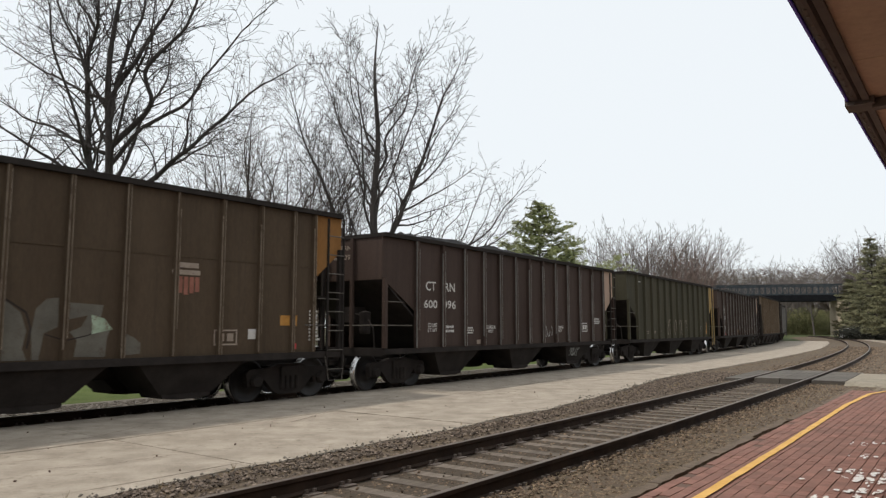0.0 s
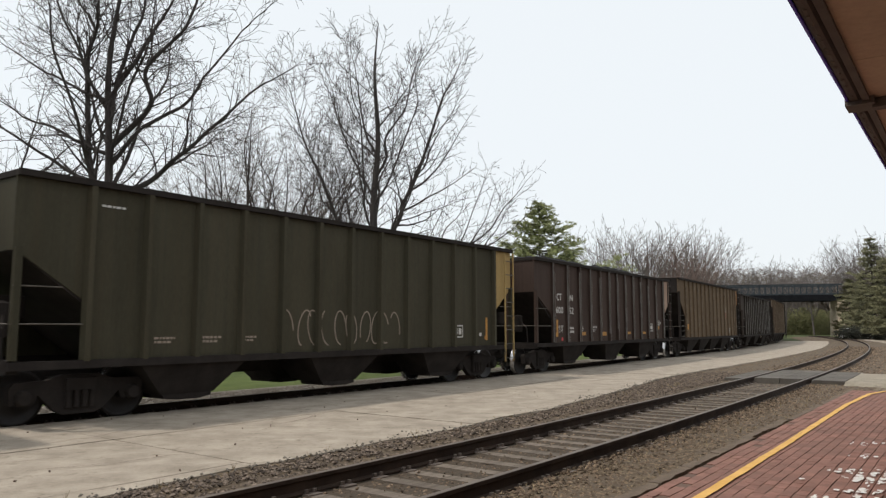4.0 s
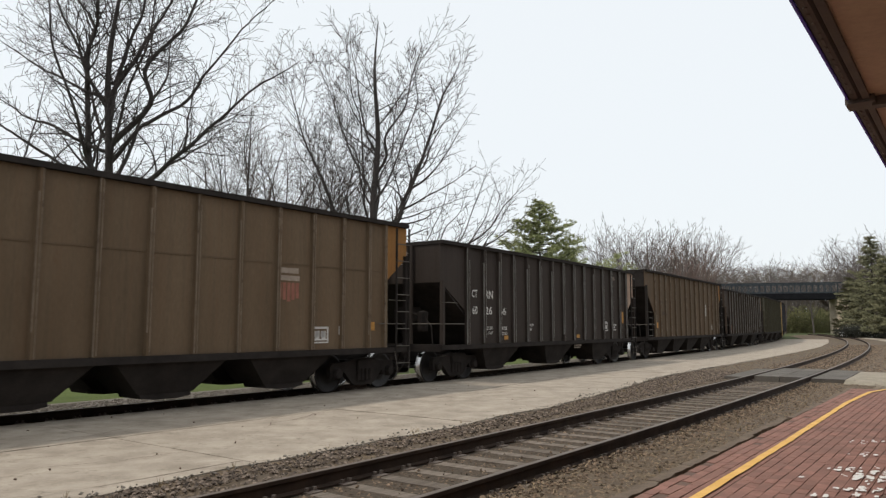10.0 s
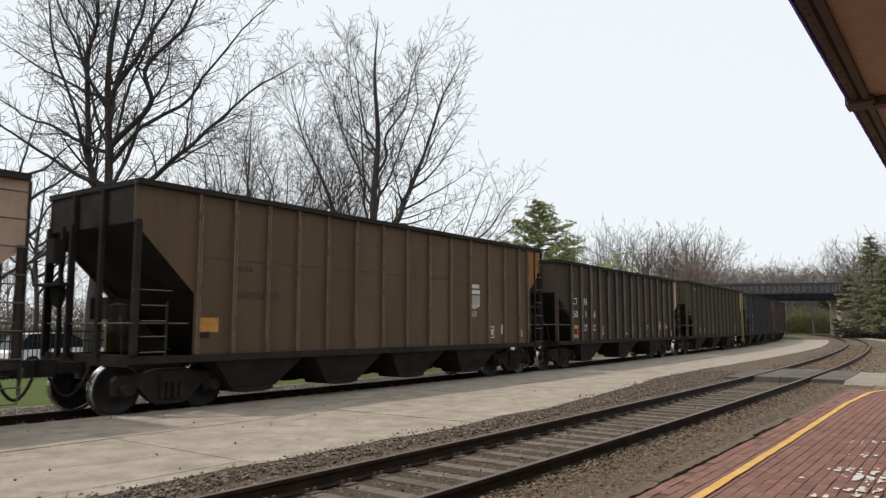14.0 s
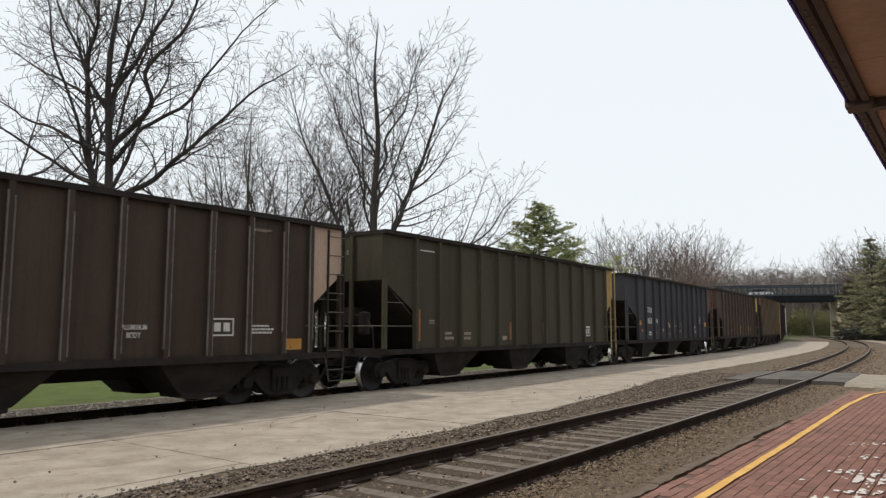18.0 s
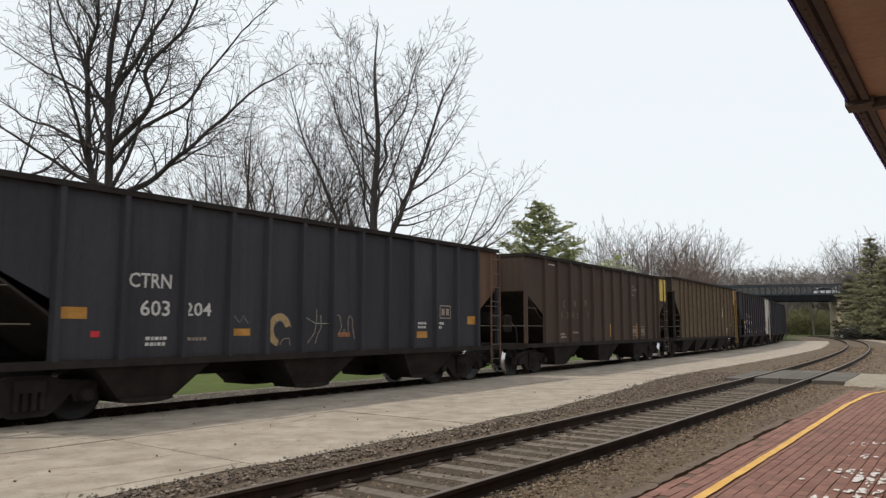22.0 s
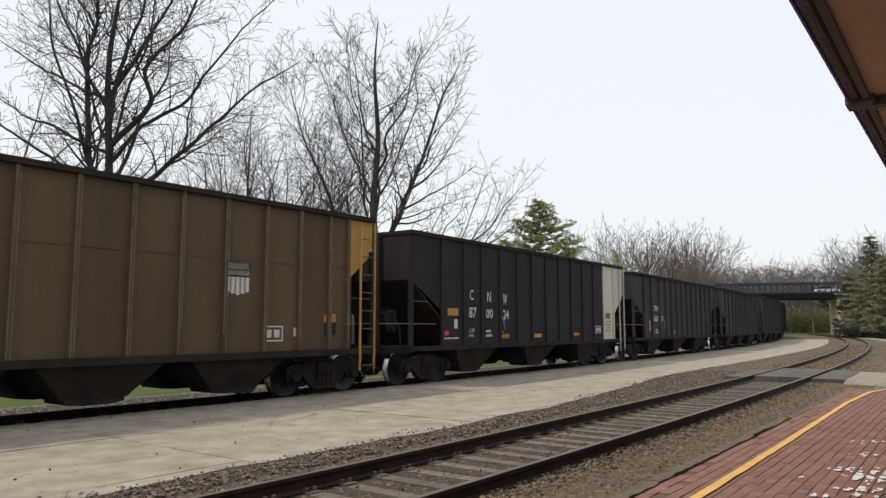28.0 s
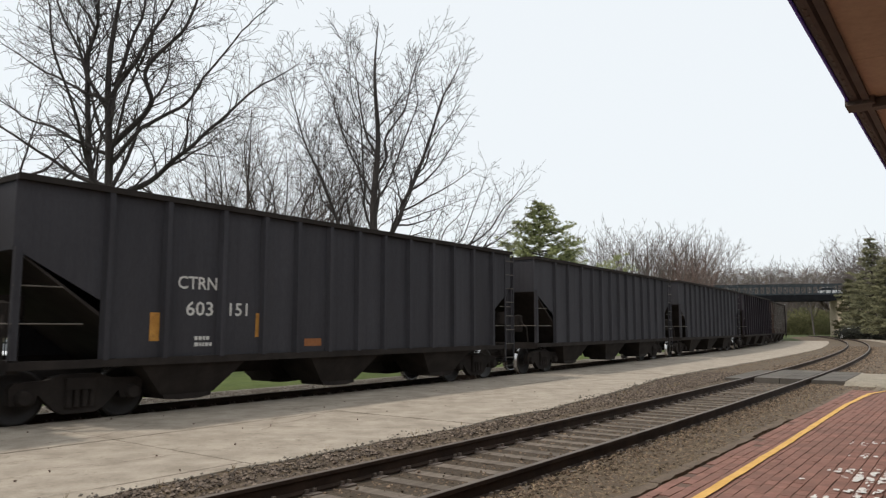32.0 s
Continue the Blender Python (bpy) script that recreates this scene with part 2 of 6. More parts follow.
# ---------------- mesh helpers ----------------
class Geo:
    """A growing mesh: points, faces and each face's material slot."""

    def __init__(self):
        self.v, self.f, self.m = [], [], []

    def face(self, pts, slot=0):
        i = len(self.v)
        self.v += [tuple(p) for p in pts]
        self.f.append(tuple(range(i, i + len(pts))))
        self.m.append(slot)

    def box(self, x0, x1, y0, y1, z0, z1, slot=0, chamfer=0.0):
        c = min(chamfer, (x1 - x0) * 0.4, (y1 - y0) * 0.4)
        i = len(self.v)
        if c:
            ring = [(x0 + c, y0), (x1 - c, y0), (x1, y0 + c), (x1, y1 - c), (x1 - c, y1), (x0 + c, y1), (x0, y1 - c), (x0, y0 + c)]
        else:
            ring = [(x0, y0), (x1, y0), (x1, y1), (x0, y1)]
        n = len(ring)
        self.v += [(x, y, z0) for x, y in ring] + [(x, y, z1) for x, y in ring]
        self.f += [tuple(range(i + n - 1, i - 1, -1)), tuple(range(i + n, i + 2 * n))]
        self.f += [(i + k, i + (k + 1) % n, i + n + (k + 1) % n, i + n + k) for k in range(n)]
        self.m += [slot] * (n + 2)
        return self

    def prism(self, pts, a, b, axis="y", slot=0):
        """A flat outline drawn out from a to b along an axis. Outline points are (x, z) for y, (y, z) for x and (x, y) for z."""
        def at(p, t):
            return (p[0], t, p[1]) if axis == "y" else (t, p[0], p[1]) if axis == "x" else (p[0], p[1], t)
        i, n = len(self.v), len(pts)
        self.v += [at(p, a) for p in pts] + [at(p, b) for p in pts]
        self.f += [tuple(range(i, i + n)), tuple(range(i + 2 * n - 1, i + n - 1, -1))]
        self.f += [(i + (k + 1) % n, i + k, i + n + k, i + n + (k + 1) % n) for k in range(n)]
        self.m += [slot] * (n + 2)
        return self

    def tube(self, p, q, r0, r1=None, n=6, slot=0, caps=True):
        p, q = Vector(p), Vector(q)
        r1 = r0 if r1 is None else r1
        d = (q - p).normalized()
        u = d.orthogonal().normalized()
        w = d.cross(u)
        i = len(self.v)
        for c, r in ((p, r0), (q, r1)):
            for k in range(n):
                a = 2 * math.pi * k / n
                self.v.append(tuple(c + u * (r * math.cos(a)) + w * (r * math.sin(a))))
        self.f += [(i + k, i + (k + 1) % n, i + n + (k + 1) % n, i + n + k) for k in range(n)]
        self.m += [slot] * n
        if caps:
            self.f += [tuple(range(i + n - 1, i - 1, -1)), tuple(range(i + n, i + 2 * n))]
            self.m += [slot] * 2
        return self

    def path(self, pts, r, n=6, slot=0):
        """One bent tube through the points."""
        pts = [Vector(p) for p in pts]
        i = len(self.v)
        u = None
        for k, p in enumerate(pts):
            d = (pts[min(k + 1, len(pts) - 1)] - pts[max(k - 1, 0)]).normalized()
            u = d.orthogonal().normalized() if u is None else (u - d * u.dot(d)).normalized()
            w = d.cross(u)
            self.v += [tuple(p + u * (r * math.cos(6.2832 * q / n)) + w * (r * math.sin(6.2832 * q / n))) for q in range(n)]
        for k in range(len(pts) - 1):
            for q in range(n):
                b = i + k * n
                self.f.append((b + q, b + (q + 1) % n, b + n + (q + 1) % n, b + n + q))
                self.m.append(slot)
        self.f += [tuple(range(i + n - 1, i - 1, -1)), tuple(range(len(self.v) - n, len(self.v)))]
        self.m += [slot] * 2
        return self

    def lathe(self, prof, axis="y", n=24, slots=None, centre=(0, 0, 0)):
        """A profile of (radius, along) points turned round an axis."""
        i = len(self.v)
        for r, t in prof:
            for k in range(n):
                a = 2 * math.pi * k / n
                c, s = r * math.cos(a), r * math.sin(a)
                p = (c, t, s) if axis == "y" else (c, s, t) if axis == "z" else (t, c, s)
                self.v.append(tuple(Vector(p) + Vector(centre)))
        for j in range(len(prof) - 1):
            for k in range(n):
                self.f.append((i + j * n + k, i + (j + 1) * n + k, i + (j + 1) * n + (k + 1) % n, i + j * n + (k + 1) % n))
                self.m.append(slots[j] if slots else 0)
        return self

    def mesh(self, name, mats, smooth=False):
        me = bpy.data.meshes.new(name)
        me.from_pydata(self.v, [], self.f)
        for m in (mats if isinstance(mats, (list, tuple)) else [mats]):
            me.materials.append(m)
        me.polygons.foreach_set("material_index", self.m)
        if smooth:
            me.polygons.foreach_set("use_smooth", [True] * len(self.f))
        me.update()
        return me


def part(name, geo, mats, parent=None, label="", smooth=False, at=None):
    me = geo if isinstance(geo, bpy.types.Mesh) else geo.mesh(name, mats, smooth)
    ob = new(name, me)
    ob.parent = parent
    if at is not None:
        ob.matrix_basis = at
    return tagged(ob, label)


def thing(name, label, category, group="", kind="", at=None):
    ob = new(name)
    ob.empty_display_size = 0.3
    if at is not None:
        ob.matrix_basis = at
    return tagged(ob, label, category, group, kind)


def band(profile, s0, s1, step=1.0, slot=0, geo=None, bend=None):
    """A cross-section of (across, z) points swept along the line."""
    g = geo or Geo()
    count = max(2, int(round((s1 - s0) / step)) + 1)
    i, n = len(g.v), len(profile)
    for k in range(count):
        s = s0 + (s1 - s0) * k / (count - 1)
        for off, z in profile:
            x, y, _ = line(s, off + (bend(s) if bend else 0))
            g.v.append((x, y, z))
    for k in range(count - 1):
        for j in range(n - 1):
            a = i + k * n + j
            g.f.append((a, a + n, a + n + 1, a + 1))
            g.m.append(slot)
    return g


def spot(px, depth, z=0.0):
    """A place that many metres ahead, on the sight line px units across."""
    return ((px - 784) / 1297.0 * depth, depth, z)


# ---------------- ground ----------------
rnd = random.Random(4)
g = Geo()
N = 61
span = [math.copysign(abs(u) ** 3, u) * 1800 for u in np.linspace(-1, 1, N)]
for yy in span:
    for xx in span:
        far = max(abs(xx), abs(yy))
        g.v.append((xx + 10, yy + 30, -0.33 + (0.05 * noise.noise((xx * 0.1, yy * 0.1, 0)) if far < 200 else 0)))
for j in range(N - 1):
    for i in range(N - 1):
        g.f.append((j * N + i, j * N + i + 1, (j + 1) * N + i + 1, (j + 1) * N + i))
        g.m.append(0)
ground = tagged(part("ground", g, M["grass"], smooth=True), "wide green spring grass ground with bare patches", "ground", kind="structure")

# gravel and ballast beds under the two tracks
tagged(part("gravel_bed", band([(-12.8, -0.34), (-12.4, -0.22), (-11.9, -0.182), (-10.6, -0.18), (-10.2, -0.29), (-8.35, -0.29), (-8.3, -0.36)], -60, 260, bend=drift), M["gravel"]), "grey gravel bed under the freight track", "gravel", kind="structure")
tagged(part("grass_bank", band([(-22.0, -0.30), (-19.0, -0.16), (-15.5, -0.14), (-12.7, -0.163), (-12.0, -0.178), (-11.7, -0.24)], -60, 120, bend=drift), M["lawn"]), "bright green mown grass beside the freight track", "grass", kind="structure")
tagged(part("ballast_bed", band([(-5.6, -0.32), (-4.3, -0.135), (-2.8, -0.118), (-2.3, -0.135), (-1.72, -0.15), (-1.50, -0.182), (-0.01, -0.182), (0.2, -0.15), (0.7, -0.135), (1.9, -0.13), (3.2, -0.30)], -60, 140), M["ballast"]), "brown stone ballast bed of the passenger track", "ballast", kind="structure")

M["crib"] = surf("dark_crib_fill", (0.034, 0.025, 0.017), (0.088, 0.066, 0.046), 0.06, 0.95, bump=1.0, spots=(0.12, 0.095, 0.07), spot_at=0.6)
tagged(part("crib_fill", band([(-1.47, -0.177), (-0.04, -0.177)], -60, 28.0), M["crib"]), "dark gritty fill between the ties", "ballast", kind="structure")
tagged(part("ballast_fill", band([(-1.47, -0.152), (-0.75, -0.145), (-0.04, -0.152)], 28.0, 140), M["ballast"]), "brown ballast filled level with the ties", "ballast", kind="structure")
tagged(part("dirt_verge", band([(1.75, -0.125), (2.6, -0.16), (6.0, -0.22), (14.0, -0.36)], 20.5, 140, 2.0), M["dirt"]), "sandy brown dirt beside the curve", "dirt", kind="structure")
path = Geo()
for px, depth in ((1500, 112), (1530, 96), (1560, 82), (1600, 70)):
    x, y, _ = spot(px, depth)
    path.v += [(x - 0.9, y, -0.12), (x + 0.9, y, -0.12)]
for k in range(3):
    path.f.append((2 * k, 2 * k + 1, 2 * k + 3, 2 * k + 2))
    path.m.append(0)
tagged(part("gravel_path", path, M["concrete"]), "pale path edge curving away from the track", "path", kind="structure")

RAIL = [(-0.036, -0.002), (0.036, -0.002), (0.036, -0.036), (0.012, -0.05), (0.012, -0.135), (0.07, -0.152), (0.07, -0.168), (-0.07, -0.168), (-0.07, -0.152), (-0.012, -0.135), (-0.012, -0.05), (-0.036, -0.036), (-0.036, -0.002)]
HEAD = [(-0.034, -0.006), (-0.030, 0.0), (0.030, 0.0), (0.034, -0.006)]


def lay_track(centre, bend, label, s0, s1, tie0, pitch, near_from, near_to, level=0.0):
    track = thing("railway_track", label, "railway track", kind="structure")
    for side in (-0.755, 0.755):
        off = centre + side
        rail = part("rail", band([(off + a, z + level) for a, z in RAIL], s0, s1, 2.0, bend=bend), M["rail_side"], track)
        part("rail_head", band([(off + a, z + level) for a, z in HEAD], s0, s1, 2.0, bend=bend), M["rail_top"], rail, "worn brown-grey running surface")
    rt = random.Random(int(centre * 100))
    shapes = []
    for _ in range(6):
        t = Geo()
        a, b = 0.094 + rt.uniform(-0.012, 0.012), 1.29 + rt.uniform(-0.05, 0.05)
        t.box(-a, a, -b, b, -0.30, -0.166 + rt.uniform(-0.006, 0.004), chamfer=0.018)
        shapes.append(t)
    plate = Geo()
    for side in (-0.755, 0.755):
        plate.box(-0.09, 0.09, side - 0.17, side + 0.17, -0.170, -0.152, chamfer=0.01)
        for dx in (-0.05, 0.05):
            for dy in (-0.085, 0.085):
                plate.box(dx - 0.018, dx + 0.018, side + dy - 0.02, side + dy + 0.02, -0.155, -0.115, chamfer=0.006)
    me = [t.mesh("tie", M["tie"]) for t in shapes]
    pm = plate.mesh("tie_plate", M["plate"])
    rest = Geo()
    s = tie0
    while s > s0 + 1:
        s -= pitch
    while s < s1 - 1:
        x, y, h = line(s, centre + (bend(s) if bend else 0))
        m = pose(x, y, level + rt.uniform(-0.006, 0.004), 0, 0, 90 - math.degrees(h) + rt.uniform(-1.2, 1.2))
        if near_from <= s <= near_to:
            part("tie", me[rt.randrange(6)], None, track, at=m)
            part("tie_plate", pm, None, track, at=m)
        else:
            t = shapes[rt.randrange(6)]
            i = len(rest.v)
            rest.v += [tuple(m @ Vector(v)) for v in t.v]
            rest.f += [tuple(i + k for k in f) for f in t.f]
            rest.m += t.m
        s += pitch
    tagged(part("far_ties", rest, M["tie"], track), kind="stuff")
    return track


M["plate"] = surf("rusty_tie_plate", (0.13, 0.105, 0.09), (0.21, 0.175, 0.15), 0.1, 0.6, 0.6, 0.3)
lay_track(NEAR, None, "empty passenger railway track with weathered ties and dark rails", -40, 150, 4.95, 0.495, 1.0, 60.0)
lay_track(FAR, drift, "freight railway track under the passing coal train", -60, 255, 0.2, 0.52, -6.0, 30.0, LOW)

# loose stones of the ballast
g = Geo()
grey = Geo()
rs = random.Random(9)


def stone(g, x, y, z, r, rs):
    i = len(g.v)
    a = rs.uniform(0, 6.28)
    for k in range(4):
        rr = r * rs.uniform(0.7, 1.25)
        g.v.append((x + rr * math.cos(a + k * 1.571), y + rr * math.sin(a + k * 1.571), z + r * rs.uniform(-0.15, 0.3)))
    g.v += [(x + r * rs.uniform(-0.3, 0.3), y + r * rs.uniform(-0.3, 0.3), z + r * rs.uniform(0.55, 0.9)), (x, y, z - r * 0.7)]
    for k in range(4):
        g.f += [(i + k, i + (k + 1) % 4, i + 4), (i + (k + 1) % 4, i + k, i + 5)]
        g.m += [0, 0]


for _ in range(72000):
    s = 2.5 + 24 * rs.random() ** 1.7
    off = rs.uniform(-4.1, 1.75)
    if off < float(np.interp(s, (-30, 4, 12, 17, 22, 28), (-2.66, -2.69, -2.78, -3.28, -3.9, -4.0))) + 0.12 * noise.noise((s * 1.3, 2.0, 0.0)):
        continue
    if -2.75 < off < 1.25 and rs.random() < 0.35 and s % 0.495 < 0.25:
        continue
    crib = -1.5 < off < 0.0
    if crib and rs.random() < 0.25:
        continue
    z = -0.180 if crib else -0.112 if off < -2.2 else -0.14
    if -1.5 < off < 0.0 and ((s - 4.95 + 0.13) % 0.495) < 0.26:
        if rs.random() < 0.95:
            continue
        z = -0.162
    if abs(off) < 0.1 or abs(off + 1.51) < 0.1:
        continue
    x, y, _ = line(s, off)
    stone(grey if off < -1.6 else g, x, y, z, (0.008 + 0.020 * rs.random() ** 2) if crib else (0.009 + 0.025 * rs.random() ** 1.8), rs)
for _ in range(16000):        # the stretch beyond the crossing
    s = 26 + 44 * rs.random() ** 1.4
    off = rs.uniform(-3.8, 2.4)
    if abs(off) < 0.1 or abs(off + 1.51) < 0.1:
        continue
    x, y, _ = line(s, off)
    stone(g, x, y, -0.145, 0.02 + 0.04 * rs.random() ** 1.5, rs)
tagged(part("strip_stones", grey, M["stone_grey"]), "grey-brown ballast stones along the concrete", "ballast", kind="stuff")
tagged(part("ballast_stones", g, M["stone"]), "loose brown and grey ballast stones beside the rails", "ballast", kind="stuff")
g = Geo()
for _ in range(9000):
    s = -6 + 40 * rs.random()
    off = -10.5 - 1.1 * rs.random() ** 0.8 if rs.random() < 0.8 else rs.uniform(-10.3, -8.6)
    x, y, _ = line(s, off)
    stone(g, x, y, -0.175 if off < -10.5 else -0.285, rs.uniform(0.012, 0.034), rs)
tagged(part("gravel_stones", g, M["gravel"]), "loose grey stones beyond the freight track", "gravel", kind="stuff")

# dry stalks and litter of the verge between the rail and the bricks
M["straw"] = surf("dry_straw", (0.20, 0.15, 0.085), (0.33, 0.26, 0.155), 0.05, 0.95, bump=0.0, islands=True, per_object=0.45)
g = Geo()
for _ in range(11000):
    s = 3.0 + 22 * rs.random() ** 1.6
    off = rs.uniform(0.16, 2.0)
    x, y, _ = line(s, off)
    z = -0.118 + 0.012 * rs.random()
    a, n, w = rs.uniform(0, 6.28), rs.uniform(0.02, 0.065), rs.uniform(0.002, 0.0045)
    c, sn = math.cos(a), math.sin(a)
    g.face([(x - sn * w, y + c * w, z), (x + sn * w, y - c * w, z), (x + c * n, y + sn * n, z + rs.uniform(-0.004, 0.016))])
for _ in range(70):        # small dead tufts
    s = 3.0 + 20 * rs.random()
    off = rs.choice((rs.uniform(0.5, 1.9), -2.75 + rs.gauss(0, 0.12)))
    x, y, _ = line(s, off)
    for k in range(9):
        a, n = rs.uniform(0, 6.28), rs.uniform(0.03, 0.12)
        g.face([(x - 0.003, y, -0.13), (x + 0.003, y, -0.13), (x + 0.4 * n * math.cos(a), y + 0.4 * n * math.sin(a), -0.13 + n)])
tagged(part("dry_stalks", g, M["straw"]), "dry straw and dead tufts among the ballast", "dry grass", kind="stuff")

# ---------------- concrete platform between the tracks ----------------
PLAT_Z = -0.10


def slab_edge(s):
    """Across-the-line limits of the concrete strip, s metres along."""
    near = float(np.interp(s, (-30, 4, 12, 17, 22, 28, 60, 95), (-2.70, -2.73, -2.82, -3.32, -3.95, -4.05, -3.2, -3.0)))
    far = FAR + 0.84 + drift(s)
    return near, far


platform = thing("concrete_platform", "long pale worn concrete strip between the two tracks", "platform", kind="structure")
cuts = [-30, -20, -12, -5.5, 0.2, 5.4, 9.8, 14.2, 18.9, 24.1, 30, 38, 48, 60, 76, 95]
for a, b in zip(cuts, cuts[1:]):
    for half in ((0, 1, 2) if b < 6 else (1, 2)):        # edge beam, near slabs, far slabs
        g = Geo()
        n = max(3, int((b - a) / 0.3) + 1)
        rows = []
        for k in range(n):
            s = a + 0.012 + (b - a - 0.024) * k / (n - 1)
            e0, e1 = slab_edge(s)
            mid = e0 + (e1 - e0) * 0.55
            beam_w = 0.30 + 0.05 * noise.noise((s * 0.8, 9.0, 0.0)) if b < 6 else 0.0
            crack = max(0.0, 0.010 + 0.022 * noise.noise((s * 1.6, 3.0, 0.0))) if b < 6 else 0.0
            l0, l1 = ((e0, e0 - beam_w + crack), (e0 - beam_w - crack, mid + 0.008), (mid - 0.008, e1))[half]
            wob = (0.10 * noise.noise((s * 0.5, 5.0, 1.0)) + 0.09 * noise.noise((s * 1.9, 5.0, 1.0)) + 0.05 * noise.noise((s * 5.0, 5.0, 1.0))) if l0 > e0 - 0.01 else 0
            rows.append([line(s, l0 + wob)[:2], line(s, (l0 + l1) / 2)[:2], line(s, l1)[:2]])
        lift = rs.uniform(-0.006, 0.006)
        for k in range(n - 1):
            for j in range(2):
                q = [rows[k][j], rows[k][j + 1], rows[k + 1][j + 1], rows[k + 1][j]]
                g.face([(x, y, PLAT_Z + lift) for x, y in q][::-1])
            for j in (0, 2):
                p, q = rows[k][j], rows[k + 1][j]
                g.face([(*p, PLAT_Z + lift), (*q, PLAT_Z + lift), (*q, -0.34), (*p, -0.34)])
        for row in (rows[0], rows[-1]):
            g.face([(*row[0], PLAT_Z + lift), (*row[2], PLAT_Z + lift), (*row[2], -0.34), (*row[0], -0.34)])
        part("slab", g, M["concrete"], platform)

# ---------------- level crossing of the passenger track ----------------
crossing = thing("track_crossing", "grey panel walkway laid across the passenger track", "crossing", kind="structure")
for lo, hi, z in ((-2.25, -1.62, -0.055), (-1.40, -0.72, -0.012), (-0.70, -0.10, -0.012), (0.12, 0.95, -0.03)):
    for k in range(3):
        a, b = 22.8 + k * 1.6, 22.8 + k * 1.6 + 1.57
        q = [line(a, lo)[:2], line(a, hi)[:2], line(b, hi)[:2], line(b, lo)[:2]]
        part("panel", Geo().prism(q[::-1], -0.22, z, "z"), M["panel_rubber"], crossing)

ramp_geo = Geo()
for k in range(14):        # worn earth ramp from the panels up to the bricks
    for j in range(8):
        s = 22.3 + 0.42 * k + 0.55 * noise.noise((j * 0.7, 5.0, 0.0)) * (1 if k < 7 else -1)
        x, y, _ = line(s, 0.97 + 0.24 * j)
        ramp_geo.v.append((x, y, -0.035 - 0.006 * j + 0.016 * noise.noise((s * 1.7, j * 0.6, 2)) - (0.11 if k in (0, 13) or j == 7 else 0)))
for k in range(13):
    for j in range(7):
        a = k * 8 + j
        ramp_geo.f.append((a, a + 8, a + 9, a + 1))
        ramp_geo.m.append(0)
tagged(part("earth_ramp", ramp_geo, M["dirt_pale"], smooth=True), "tan worn earth ramp beside the crossing panels", "ramp", kind="structure")

# stones strewn over the edge of the concrete
g = Geo()
for _ in range(1000):
    s = 1.5 + 27 * rs.random()
    e0 = slab_edge(s)[0]
    reach = 0.07 + 0.20 * max(0.0, noise.noise((s * 0.55, 7.0, 0.0)) + 0.25)
    x, y, _ = line(s, e0 + 0.12 - abs(rs.gauss(0, 1)) * reach)
    stone(g, x, y, PLAT_Z + 0.004, 0.010 + 0.018 * rs.random() ** 1.5, rs)
tagged(part("edge_stones", g, M["gravel"]), "ballast stones strewn over the concrete edge", "ballast", kind="stuff")

# cracks and old patch edges in the concrete
g = Geo()
rc = random.Random(31)
for s, off, dx, dy, n in ((6.0, -7.9, 0.55, 0.25, 9), (9.0, -6.9, 0.5, 0.16, 10), (7.2, -4.9, 0.42, -0.22, 7), (12.6, -5.6, 0.55, 0.12, 7), (4.6, -6.2, 0.35, -0.15, 8), (3.6, -4.4, 0.3, 0.1, 8), (16.5, -6.4, 0.7, 0.1, 9), (11, -8.2, 0.5, 0.05, 10), (2.6, -5.4, 0.25, 0.12, 9)):
    p = (s, off)
    for k in range(n):
        q = (p[0] + dx * rc.uniform(0.4, 1.1), p[1] + dy * rc.uniform(-0.4, 1.3))
        w = rc.uniform(0.003, 0.009)
        a, b_ = line(*p), line(*q)
        z = PLAT_Z + 0.0125
        g.face([(a[0] - w, a[1], z), (a[0] + w, a[1] - w, z), (b_[0] + w, b_[1] - w, z), (b_[0] - w, b_[1], z)])
        p = q
for _ in range(45):
    s, off = rc.uniform(1.5, 20), rc.uniform(-8.2, -3.0)
    x, y, _ = line(s, off)
    stone(g, x, y, PLAT_Z + 0.01, rc.uniform(0.008, 0.022), rc)
tagged(part("cracks_and_litter", g, M["joint"]), "dark cracks and specks of litter on the concrete", "litter", kind="stuff")

# ---------------- brick platform with its yellow line ----------------
PH = radians(36.1)


def paved(u, w, z=0.0):
    """Place on the station platform: u metres along its edge, w metres to the right."""
    return (u * math.sin(PH) + w * math.cos(PH), u * math.cos(PH) - w * math.sin(PH), z)


